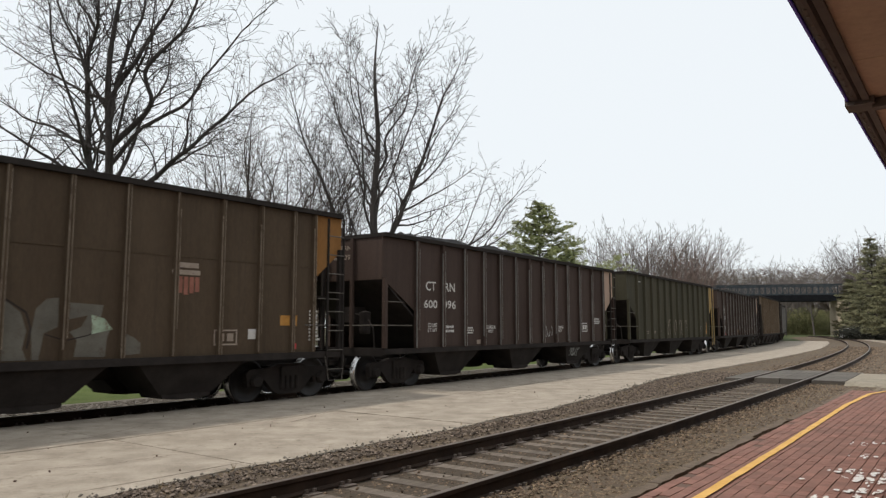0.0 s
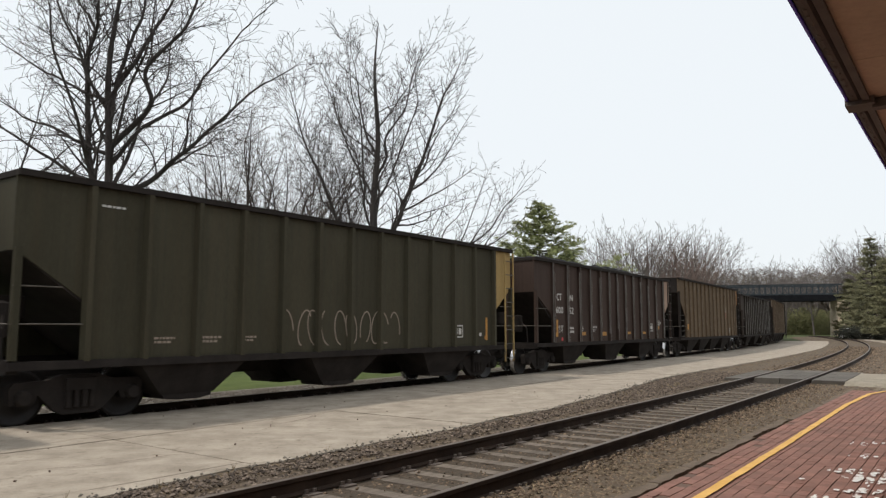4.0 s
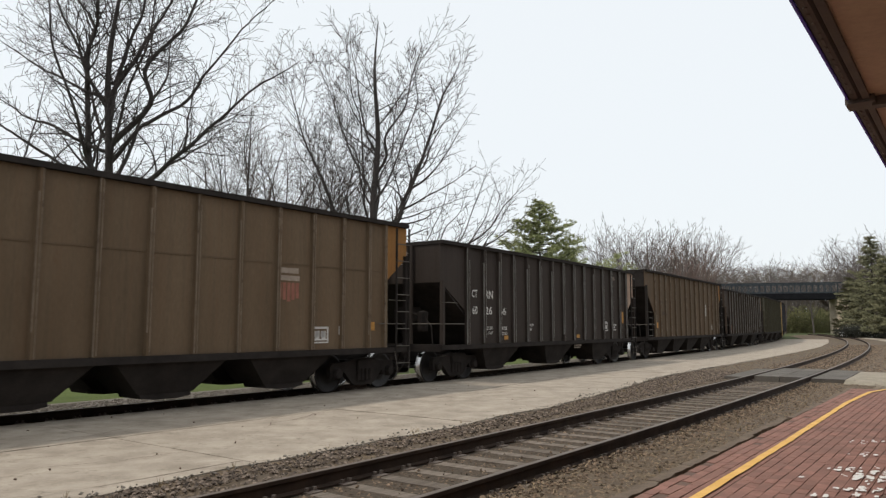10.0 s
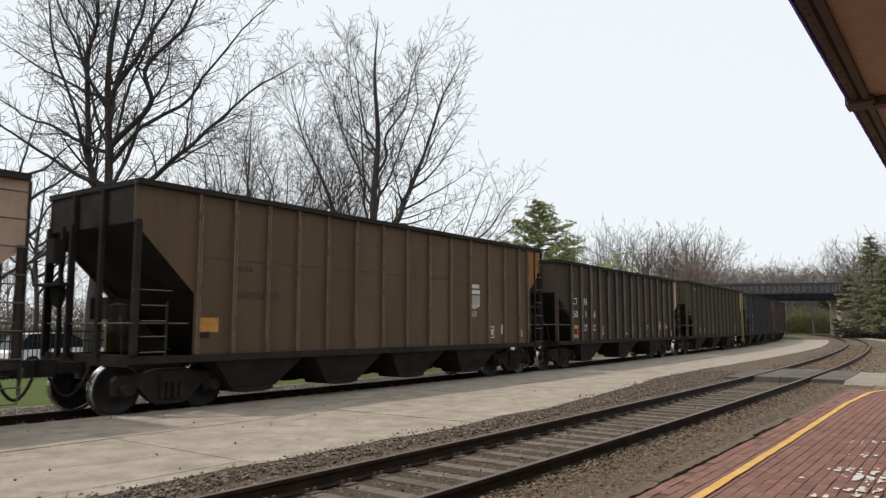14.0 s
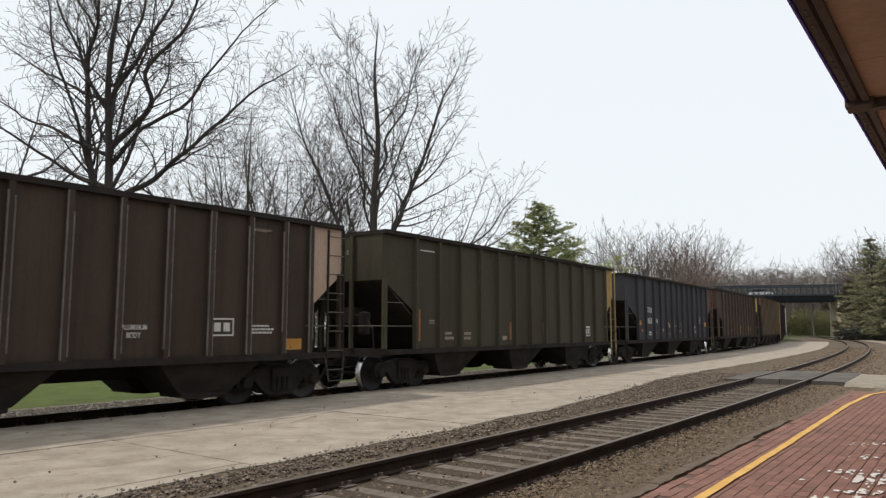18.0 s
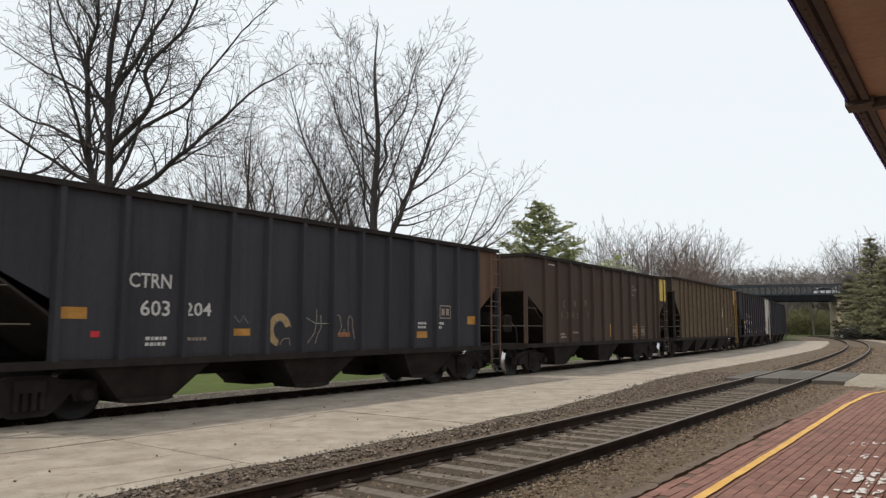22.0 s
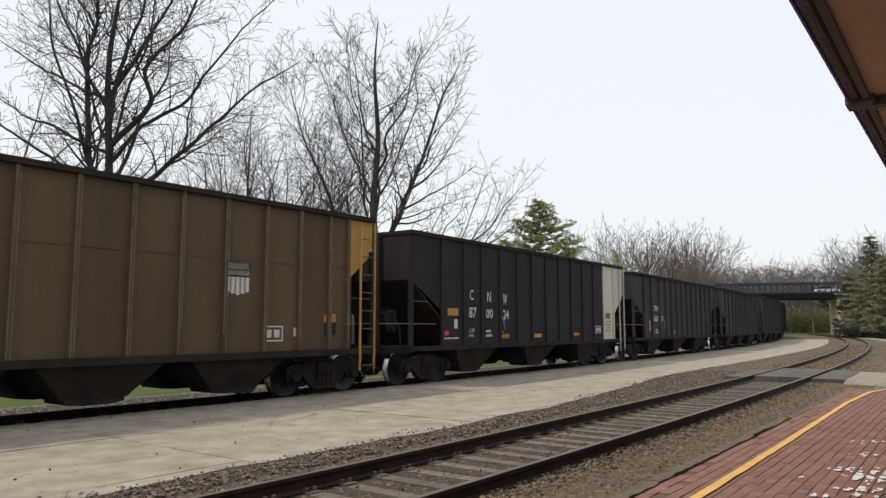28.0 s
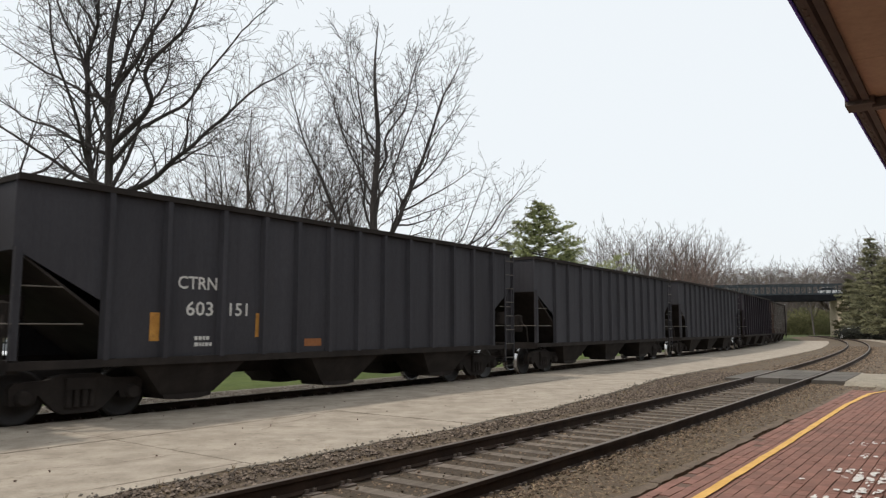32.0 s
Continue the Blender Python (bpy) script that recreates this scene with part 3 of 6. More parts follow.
BRICK_TOP = -0.075
brick_platform = thing("brick_platform", "red brick station platform with sunken patched edge", "platform", kind="structure")
part("bedding", Geo().prism([paved(-14, -2.56)[:2], paved(20.6, -2.56)[:2], paved(20.6, 7)[:2], paved(-14, 7)[:2]], -0.34, BRICK_TOP - 0.007, "z"), M["joint"], brick_platform)
turn = 90 - math.degrees(PH)
rb = random.Random(21)
ragged = Geo()
u = 3.0
while u < 20.0:        # broken kerb strip along the edge, with an open crack before the bricks
    n = rb.uniform(0.7, 1.7)
    m = 9
    w0 = float(np.interp(u, (3, 12.4, 13.2, 20), (-2.70, -2.70, -2.62, -2.60)))
    out = [(-n / 2 + n * k / (m - 1) + rb.uniform(-0.02, 0.02), -0.06 + rb.uniform(-0.025, 0.02)) for k in range(m)]
    out += [(n / 2 - n * k / (m - 1) + rb.uniform(-0.02, 0.02), 0.065 + rb.uniform(-0.03, 0.02)) for k in range(m)]
    top = -rb.uniform(0.0, 0.02)
    stone_geo = Geo().prism(out, top - 0.2, top, "z")
    part("kerb_stone", stone_geo, M["kerb"], brick_platform, at=pose(*paved(u + n / 2, w0 + rb.uniform(-0.02, 0.02), BRICK_TOP), rb.uniform(-4, 4), rb.uniform(-0.8, 0.8), turn + rb.uniform(-0.8, 0.8)))
    u += n + rb.choice((0.0, 0.0, 0.05, 0.3))
shape = Geo().box(-0.1060, 0.1060, -0.0508, 0.0508, -0.05, 0, chamfer=0.005)
brick_mesh = shape.mesh("brick", M["brick"])
rest = Geo()
row = 0
w = -2.511
near_count = 0
while w < 4.6:
    u = 4.6 + (row % 2) * 0.106 + rb.uniform(-0.01, 0.01)
    stop = 20.5
    while u < stop:
        dz = 0.007 * noise.noise((u * 0.8, w * 0.8, 3.0)) + rb.uniform(-0.0012, 0.0012)
        visible = w < -2.2 + (u - 5.2) * 0.55
        if visible:
            edge = w < -2.30
            if edge and rb.random() < 0.12:
                u += 0.213
                continue
            m = pose(*paved(u, w + rb.gauss(0, 0.003), BRICK_TOP + dz), rb.uniform(-0.3, 0.3) * (6 if edge else 1), rb.uniform(-0.2, 0.2), turn + rb.uniform(-0.25, 0.25))
            if near_count < 300 and u < 9.5 and w < -0.3:
                part("brick", brick_mesh, None, brick_platform, at=m)
                near_count += 1
            else:
                i = len(rest.v)
                rest.v += [tuple(m @ Vector(v)) for v in shape.v]
                rest.f += [tuple(i + k for k in f) for f in shape.f[1:]]
                rest.m += shape.m[1:]
        u += 0.213
    w += 0.111
    row += 1
tagged(part("far_bricks", rest, M["brick_joined"], brick_platform), kind="stuff")

g = Geo()
rows = []
for k in range(60):
    u = 3.5 + k * 0.29
    c = float(np.interp(u, (3.5, 10, 16.5, 19.5, 21.0), (-2.10, -2.115, -2.18, -2.09, -1.75))) + 0.012 * noise.noise((u * 2, 0, 0))
    h = 0.046 + 0.008 * noise.noise((u * 3.0, 4, 0))
    rows.append((paved(u, c - h, BRICK_TOP + 0.013), paved(u, c + h, BRICK_TOP + 0.013)))
for a, b in zip(rows, rows[1:]):
    g.face([a[0], a[1], b[1], b[0]][::-1])
tagged(part("yellow_line", g, M["yellow_line"]), "worn yellow safety line painted along the brick platform", "line marking", kind="structure")

# flakes of old white paint on the bricks, each torn off along the joints
g = Geo()
for cu, cw, n, spread in ((8.56, -1.02, 34, 0.10), (8.95, -1.13, 10, 0.07), (8.9, -0.92, 22, 0.10), (8.83, -1.30, 6, 0.04), (7.8, -1.09, 6, 0.05), (7.95, -0.87, 12, 0.09), (7.72, -0.92, 9, 0.08), (10.0, -1.17, 9, 0.08), (11.23, -1.14, 8, 0.1),
                          (11.07, -1.35, 4, 0.06), (7.38, -1.21, 6, 0.05), (8.17, -1.56, 2, 0.03), (8.45, -0.95, 18, 0.09), (9.03, -0.8, 22, 0.13), (12.5, -0.9, 12, 0.2), (14.0, -0.7, 10, 0.3)):
    for _ in range(n):
        u, w = rb.gauss(cu, spread), rb.gauss(cw, spread * 0.8)
        w = round((w + 2.40) / 0.111) * 0.111 - 2.40
        a, b = 0.012 + 0.055 * rb.random() ** 1.4, 0.008 + 0.026 * rb.random()
        m = rb.randint(9, 13)
        jag = [rb.uniform(0.72, 1.0) for _ in range(m)]
        pts = [(max(-a, min(a, 1.4 * a * math.cos(6.28 * t / m))) * jag[t], max(-b, min(b, 1.4 * b * math.sin(6.28 * t / m))) * jag[t]) for t in range(m)]
        y0 = rb.uniform(-1, 1) * (0.05 - b)
        g.face([paved(u + x, w + y0 + y, BRICK_TOP + 0.0155 + rb.uniform(0, 0.002)) for x, y in pts][::-1])
tagged(part("paint_flakes", g, M["white_chip"]), "flaking white paint left on the red bricks", "paint", kind="stuff")

# ---------------- station canopy over the platform ----------------
canopy = thing("station_canopy", "tan boarded canopy soffit with a dark brown gutter along its eave", "canopy", kind="structure")
EAVE = 3.65


def along(u, w, z):
    return paved(u, w, z)


def beam(u0, u1, w0, w1, z0, z1):
    return Geo().prism([along(u0, w0, 0)[:2], along(u1, w0, 0)[:2], along(u1, w1, 0)[:2], along(u0, w1, 0)[:2]], z0, z1, "z")


for k in range(14):
    a = -4 + k * 1.8
    part("soffit_board", beam(a + 0.004, a + 1.796, -0.70, 2.9, EAVE + 0.02, EAVE + 0.05), M["soffit"], canopy)
part("roof", Geo().prism([(-0.80, EAVE + 0.1), (-0.80, EAVE + 0.16), (3.1, EAVE + 1.0), (3.1, EAVE + 0.1)], 0, 25.2, "x"), M["roof_dark"], canopy).matrix_basis = Matrix.Translation(along(-4, 0, 0)) @ Matrix(((math.sin(PH), math.cos(PH), 0, 0), (math.cos(PH), -math.sin(PH), 0, 0), (0, 0, 1, 0), (0, 0, 0, 1)))
part("fascia", beam(-4, 21.2, -0.76, -0.70, EAVE - 0.02, EAVE + 0.16), M["gutter"], canopy)
half_round = [(-0.885, 0.065), (-0.885, 0.035), (-0.873, 0.008), (-0.850, -0.010), (-0.822, -0.014), (-0.795, -0.008), (-0.775, 0.012), (-0.766, 0.06)]
RUN = Matrix.Translation(along(-4, 0, EAVE)) @ Matrix(((math.sin(PH), math.cos(PH), 0, 0), (math.cos(PH), -math.sin(PH), 0, 0), (0, 0, 1, 0), (0, 0, 0, 1)))
gut = part("gutter", Geo().prism(half_round, 0, 25.2, "x"), M["gutter"], canopy, "dark brown half-round gutter", at=RUN)
# Lens colour fringing along the eave, put into the colour of an added strip.
part("gutter_lip", Geo().prism([(-0.9, 0.075), (-0.9, 0.0), (-0.897, -0.006), (-0.882, -0.006), (-0.878, 0.0), (-0.889, 0.03), (-0.889, 0.075)], 0, 25.2, "x"), M["gutter_fringe"], gut, "violet-blue strip imitating lens colour fringe along the gutter")
g = Geo()
u = 3.0
while u < 14:
    g.lathe([(0.0, -0.024), (0.012, -0.021), (0.016, -0.012), (0.016, 0.0)], "z", 8, centre=(u + 4.0, -0.83, 0.0))
    u += rb.uniform(0.12, 0.24)
part("gutter_bolts", g, M["plate"], gut, "pale bolt heads")
part("crossbeam", beam(8.02, 8.16, -0.69, 2.9, EAVE - 0.075, EAVE + 0.018), M["gutter"], canopy, "dark crossbeam")
part("outlet_box", beam(7.93, 8.22, -0.912, -0.66, EAVE - 0.05, EAVE + 0.03), M["gutter"], canopy, "dark rain outlet box")
part("crossbeam", beam(13.9, 14.05, -0.69, 2.9, EAVE - 0.075, EAVE + 0.018), M["gutter"], canopy)
# Unseen wall, added to bounce light up to the soffit.
station = thing("station_wall", "unseen pale wall added behind the platform to bounce light under the canopy", "wall", kind="structure")
part("wall", beam(-14, 20, 4.2, 4.5, -0.1, EAVE + 1.3), M["bounce_brick"], station)

# ---------------- coal hopper cars ----------------
def paint(name, a, b, rust=(0.10, 0.055, 0.03), rough=0.7, at=0.66, run=0.22):
    return surf(name, a, b, 1.1, rough, 0.0, 0.12, spec=0.08, fine=18, spots=rust, spot_at=at, stretch=(1.6, 1.6, 0.45), per_object=0.09, streak=tuple(0.35 * p + 0.65 * q for p, q in zip(b, rust)), run=run)


COAT = {
    "black": paint("dusty_black_car_paint", (0.0488, 0.0330, 0.0271), (0.0636, 0.0445, 0.0372), (0.0742, 0.0485, 0.0379)),
    "soot": paint("sooty_black_car_paint", (0.0390, 0.0310, 0.0265), (0.0510, 0.0410, 0.0355), (0.0620, 0.0430, 0.0340)),
    "umber": paint("dark_umber_car_paint", (0.0460, 0.0340, 0.0270), (0.0610, 0.0460, 0.0365), (0.0850, 0.0500, 0.0320)),
    "olive": paint("dark_olive_car_paint", (0.0490, 0.0450, 0.0300), (0.0630, 0.0575, 0.0390), (0.0760, 0.0460, 0.0260), at=0.7),
    "rust": paint("rust_brown_car_paint", (0.0670, 0.0475, 0.0315), (0.0840, 0.0605, 0.0405), (0.0620, 0.0385, 0.0240)),
    "tan": paint("faded_tan_car_paint", (0.1120, 0.0790, 0.0500), (0.1410, 0.1010, 0.0650), (0.1219, 0.0660, 0.0364), at=0.63, run=0.4),
    "tan_rusty": paint("rusty_tan_car_paint", (0.0910, 0.0650, 0.0425), (0.1170, 0.0845, 0.0560), (0.1145, 0.0540, 0.0283), at=0.6, run=0.55),
    "maroon": paint("dull_brown_car_paint", (0.0590, 0.0415, 0.0335), (0.0740, 0.0530, 0.0430), (0.0869, 0.0460, 0.0313)),
    "slate": paint("slate_grey_car_paint", (0.0400, 0.0388, 0.0435), (0.0520, 0.0505, 0.0565), (0.0580, 0.0500, 0.0480), at=0.7),
    "coal_black": paint("matt_black_car_paint", (0.0228, 0.0190, 0.0232), (0.0318, 0.0265, 0.0318), (0.0360, 0.0270, 0.0253), at=0.7),
    "end_rust": paint("rusty_brown_end_paint", (0.125, 0.072, 0.047), (0.165, 0.10, 0.068), (0.07, 0.042, 0.03), at=0.6),
    "end_amber": paint("amber_yellow_end_paint", (0.40, 0.235, 0.062), (0.48, 0.295, 0.085), (0.20, 0.10, 0.045), at=0.64),
    "end_orange": paint("rusty_orange_end_paint", (0.259, 0.122, 0.040), (0.324, 0.166, 0.058), (0.115, 0.050, 0.025), at=0.6),
    "end_yellow": paint("faded_yellow_end_paint", (0.374, 0.259, 0.108), (0.446, 0.317, 0.137), (0.187, 0.101, 0.050), at=0.64),
    "end_pink": paint("dusty_pink_end_paint", (0.395, 0.275, 0.205), (0.480, 0.348, 0.270), (0.190, 0.108, 0.070), at=0.6),
    "end_white": paint("off_white_end_paint", (0.470, 0.435, 0.380), (0.530, 0.495, 0.440), (0.302, 0.245, 0.194), at=0.7),
}
# Grime of the underframe; on the side sills it also stands for shade.
UNDER = surf("grimy_shaded_underframe", (0.023, 0.0195, 0.0182), (0.036, 0.031, 0.028), 0.4, 0.85, 0.0, 0.3, spec=0.05)
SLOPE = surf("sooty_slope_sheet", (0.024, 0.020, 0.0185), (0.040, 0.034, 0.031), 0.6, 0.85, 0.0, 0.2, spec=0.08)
COAL = surf("coal", (0.008, 0.008, 0.009), (0.018, 0.0175, 0.0175), 0.15, 0.8, 0.0, 1.0, spec=0.2)
TREAD = surf("polished_wheel_tread", (0.5, 0.49, 0.48), (0.62, 0.61, 0.6), 0.4, 0.25, 1.0, 0.03)
WHEEL = surf("oily_wheel_plate", (0.014, 0.012, 0.0115), (0.024, 0.021, 0.0195), 0.3, 0.42, 0.0, 0.12, spec=0.22)
GRAB = surf("dull_grab_iron", (0.085, 0.075, 0.065), (0.12, 0.105, 0.09), 0.3, 0.6, 0.3, 0.1)
STENCIL = surf("dusty_white_stencil", (0.46, 0.44, 0.41), (0.60, 0.58, 0.55), 0.12, 0.8, 0.0, 0.0, spots=(0.24, 0.22, 0.2), spot_at=0.64)
FADED = surf("faded_stencil", (0.24, 0.19, 0.15), (0.33, 0.27, 0.22), 0.12, 0.8, 0.0, 0.0, spots=(0.13, 0.1, 0.08), spot_at=0.55)
AMBER = surf("amber_reflector", (0.34, 0.155, 0.032), (0.50, 0.25, 0.055), 0.2, 0.6, 0.0, 0.0, spots=(0.14, 0.075, 0.03), spot_at=0.55)
RED_FADED = surf("faded_red_stripe", (0.21, 0.085, 0.06), (0.29, 0.12, 0.085), 0.2, 0.8, 0.0, 0.0, spots=(0.12, 0.05, 0.03), spot_at=0.6)
DIM = surf("worn_dark_lettering", (0.052, 0.036, 0.026), (0.07, 0.05, 0.036), 0.2, 0.8, 0.0, 0.0)
OCHRE = surf("dim_ochre_lettering", (0.12, 0.096, 0.071), (0.165, 0.134, 0.100), 0.12, 0.8, 0.0, 0.0, spots=(0.07, 0.05, 0.04), spot_at=0.56)
DIM_WHITE = surf("dim_white_lettering", (0.12, 0.11, 0.10), (0.17, 0.16, 0.145), 0.2, 0.8, 0.0, 0.0)
RUSTBAR = surf("rusty_orange_strip", (0.22, 0.085, 0.03), (0.3, 0.12, 0.045), 0.2, 0.7, 0.0, 0.0, spots=(0.09, 0.06, 0.04), spot_at=0.55)
YELLOW = surf("bright_yellow_tab", (0.55, 0.40, 0.08), (0.65, 0.48, 0.12), 0.3, 0.7, 0.0, 0.0, spots=(0.3, 0.2, 0.06), spot_at=0.64)
RUB_TAN = surf("rubbed_tan_rib_edge", (0.17, 0.135, 0.10), (0.25, 0.2, 0.15), 0.5, 0.6, 0.1, 0.1, spots=(0.08, 0.055, 0.04), spot_at=0.52)
RUB = surf("rubbed_rib_edge", (0.15, 0.14, 0.13), (0.26, 0.245, 0.225), 0.5, 0.45, 0.2, 0.1, stretch=(1, 1, 1), spots=(0.07, 0.06, 0.052), spot_at=0.6)
RED = surf("red_reflector", (0.50, 0.03, 0.04), (0.6, 0.06, 0.06), 0.2, 0.4, 0.0, 0.0)
GREEN = surf("green_tag", (0.16, 0.52, 0.06), (0.22, 0.62, 0.1), 0.2, 0.6, 0.0, 0.0)
SPRAY = surf("white_spray_paint", (0.30, 0.30, 0.28), (0.46, 0.46, 0.44), 0.2, 0.8, 0.0, 0.0, spots=(0.14, 0.12, 0.10), spot_at=0.55)
SPRAY_G = surf("pale_green_spray_paint", (0.20, 0.27, 0.19), (0.33, 0.40, 0.3), 0.3, 0.8, 0.0, 0.0, spots=(0.14, 0.10, 0.07), spot_at=0.5)
OLD_SPRAY = surf("weathered_white_spray_paint", (0.088, 0.080, 0.065), (0.135, 0.124, 0.102), 0.5, 0.8, 0.0, 0.0, spots=(0.085, 0.066, 0.05), spot_at=0.56)
SPRAY_O = surf("ochre_spray_paint", (0.33, 0.22, 0.10), (0.42, 0.3, 0.15), 0.2, 0.8, 0.0, 0.0, spots=(0.12, 0.10, 0.09), spot_at=0.55)

HALF, HW = 7.32, 1.58           # half length of the body, half width
SILL = 1.02                     # heights on the cars are counted from the rail tops
TRUCK = {"seam": 6.20, "six_hundred": 6.18, "even_brown": 6.05}      # truck centres, by make of car
PLAIN_TRUCK = 5.96
FACE = HW - 0.11              # plates lie back between the ribs
_mesh_cache = {}
SMOOTH = {}                   # cars whose plates lie flush, with the ribs inside


def face_of(car):
    return SMOOTH.get(car.name, FACE)




def cached(key, make, mats, smooth=False):
    full = (key, tuple(m.name for m in mats), smooth)
    if full not in _mesh_cache:
        _mesh_cache[full] = make().mesh(key.split("/")[0], mats, smooth)
    return _mesh_cache[full]


def letters(text, size):
    key = ("text", text, size)
    if key not in _mesh_cache:
        cu = bpy.data.curves.new("stencil", "FONT")
        cu.body, cu.size, cu.resolution_u, cu.extrude = text, size, 2, 0.0
        cu.offset = 0.012 * size
        ob = bpy.data.objects.new("stencil", cu)
        me = bpy.data.meshes.new_from_object(ob)
        bpy.data.objects.remove(ob)
        _mesh_cache[key] = me
    return _mesh_cache[key]


NEARSIDE = Matrix(((1, 0, 0, 0), (0, 0, -1, 0), (0, 1, 0, 0), (0, 0, 0, 1)))   # upright on the side that faces the platform


def stencil(car, text, x0, x1, z0, z1, mat=None):
    me = letters(text, 1.0).copy()
    me.materials.clear()
    me.materials.append(mat or STENCIL)
    xs, ys = [v.co.x for v in me.vertices], [v.co.y for v in me.vertices]
    sx, sy = (x1 - x0) / (max(xs) - min(xs)), (z1 - z0) / (max(ys) - min(ys))
    for v in me.vertices:
        v.co = (x0 + (v.co.x - min(xs)) * sx, z0 + (v.co.y - min(ys)) * sy, 0)
    part("stencil", me, None, car, at=Matrix.Translation((0, -face_of(car) - 0.006, 0)) @ NEARSIDE)


def end_stencil(car, text, y0, y1, z0, z1, mat=None, plate=None):
    """Lettering on the end wall that faces back along the line."""
    if plate:
        part("placard", Geo().box(-HALF + 0.02, -HALF + 0.03, -y1 - 0.08, -y0 + 0.08, z0 - 0.1, z1 + 0.12), plate, car, "pale grey placard")
    if not text:        # plain bars where nothing can be read
        x = -HALF + (0.012 if plate else 0.022)
        for k in range(5):
            a = y0 + (y1 - y0) * (k + 0.1) / 5
            b = a + (y1 - y0) * 0.13
            part("lettering_bar", Geo().box(x, x + 0.004, -b, -a, z0, z1), mat or STENCIL, car)
        return
    me = letters(text, 1.0).copy()
    me.materials.clear()
    me.materials.append(mat or STENCIL)
    xs, ys = [v.co.x for v in me.vertices], [v.co.y for v in me.vertices]
    for v in me.vertices:
        u, w = (v.co.x - min(xs)) / (max(xs) - min(xs)), (v.co.y - min(ys)) / (max(ys) - min(ys))
        v.co = (-HALF + (0.012 if plate else 0.022), -(y0 + (y1 - y0) * u), z0 + (z1 - z0) * w)
    part("stencil", me, None, car)


def flat(car, rects, name, mat, label=""):
    g = Geo()
    for x0, x1, z0, z1 in rects:
        g.face([(x0, 0, z0), (x1, 0, z0), (x1, 0, z1), (x0, 0, z1)])
    part(name, g, mat, car, label, at=Matrix.Translation((0, -face_of(car) - 0.005, 0)))


def plate_mark(car, x0, x1, z0, z1, mat, name="marking"):
    flat(car, [(x0, x1, z0, z1)], name, mat)


def bars(car, x0, x1, z0, z1, rows, mat=None):
    """Lines of lettering too small to read."""
    rr = random.Random(int(x0 * 100) + int(z0 * 1000))
    step = (z1 - z0) / rows
    rects = []
    for r in range(rows):
        xx, end = x0, x0 + (x1 - x0) * rr.uniform(0.75, 1.0)
        while xx < end:
            n = min(rr.uniform(0.03, 0.09), (x1 - x0) * 0.4)
            zz = z1 - (r + 1) * step
            rects.append((xx, xx + n, zz, zz + step * 0.6))
            xx += n + 0.02
    flat(car, rects, "small_lettering", mat or STENCIL)


def frame_mark(car, x0, x1, z0, z1, mat=None):
    """An outlined box with small squares in it."""
    w, h, t = x1 - x0, z1 - z0, 0.03
    flat(car, [(x0, x1, z0, z0 + t), (x0, x1, z1 - t, z1), (x0, x0 + t, z0 + t, z1 - t), (x1 - t, x1, z0 + t, z1 - t),
               (x0 + w * 0.17, x0 + w * 0.44, z0 + h * 0.25, z0 + h * 0.75), (x0 + w * 0.56, x0 + w * 0.83, z0 + h * 0.25, z0 + h * 0.75)], "lettering_box", mat or STENCIL)


def stroke(car, pts, mat, thick=0.03, at=None):
    """One sprayed line through (along, height) points."""
    g = Geo()
    pts = [Vector(p) for p in pts]
    for k, p in enumerate(pts):
        d = pts[min(k + 1, len(pts) - 1)] - pts[max(k - 1, 0)]
        o = Vector((-d.y, d.x)).normalized() * thick * 0.5
        g.v += [(p.x - o.x, -0.00005 * k, p.y - o.y), (p.x + o.x, -0.00005 * k, p.y + o.y)]
        if k:
            g.f.append((2 * k - 2, 2 * k, 2 * k + 1, 2 * k - 1))
            g.m.append(0)
    part("graffiti", g, mat, car, "sprayed graffiti", at=at or Matrix.Translation((0, -face_of(car) - 0.005, 0)))


def patch(car, pts, mat, lift=0.005):
    """A filled shape of weathered spray paint."""
    g = Geo()
    g.face([(x, 0, z) for x, z in pts])
    part("graffiti", g, mat, car, "weathered sprayed graffiti", at=Matrix.Translation((0, -face_of(car) - lift, 0)))


def arc(cx, cz, rx, rz, a0, a1, n=20):
    return [(cx + rx * math.cos(radians(a0 + (a1 - a0) * k / n)), cz + rz * math.sin(radians(a0 + (a1 - a0) * k / n))) for k in range(n + 1)]


def scrawl(car, x0, x1, z0, z1, seed, mat, thick=0.035, at=None):
    """Looping sprayed strokes."""
    rr = random.Random(seed)
    w, h = x1 - x0, z1 - z0
    n = max(2, round(w / (h * 0.5)))
    for k in range(n):
        cx = x0 + w * (k + 0.5) / n
        a0, turn = rr.uniform(-2, 2), rr.choice((-1, 1)) * rr.uniform(2.6, 5.2)
        sk = rr.uniform(-0.2, 0.2)
        pts = []
        for i in range(22):
            a = a0 + turn * i / 21
            z = z0 + h * 0.5 + (h * 0.5 - thick * 0.6) * math.sin(a)
            pts.append((cx + w / n * 0.45 * math.cos(a) + sk * (z - z0), z))
        stroke(car, pts, mat, thick, at)


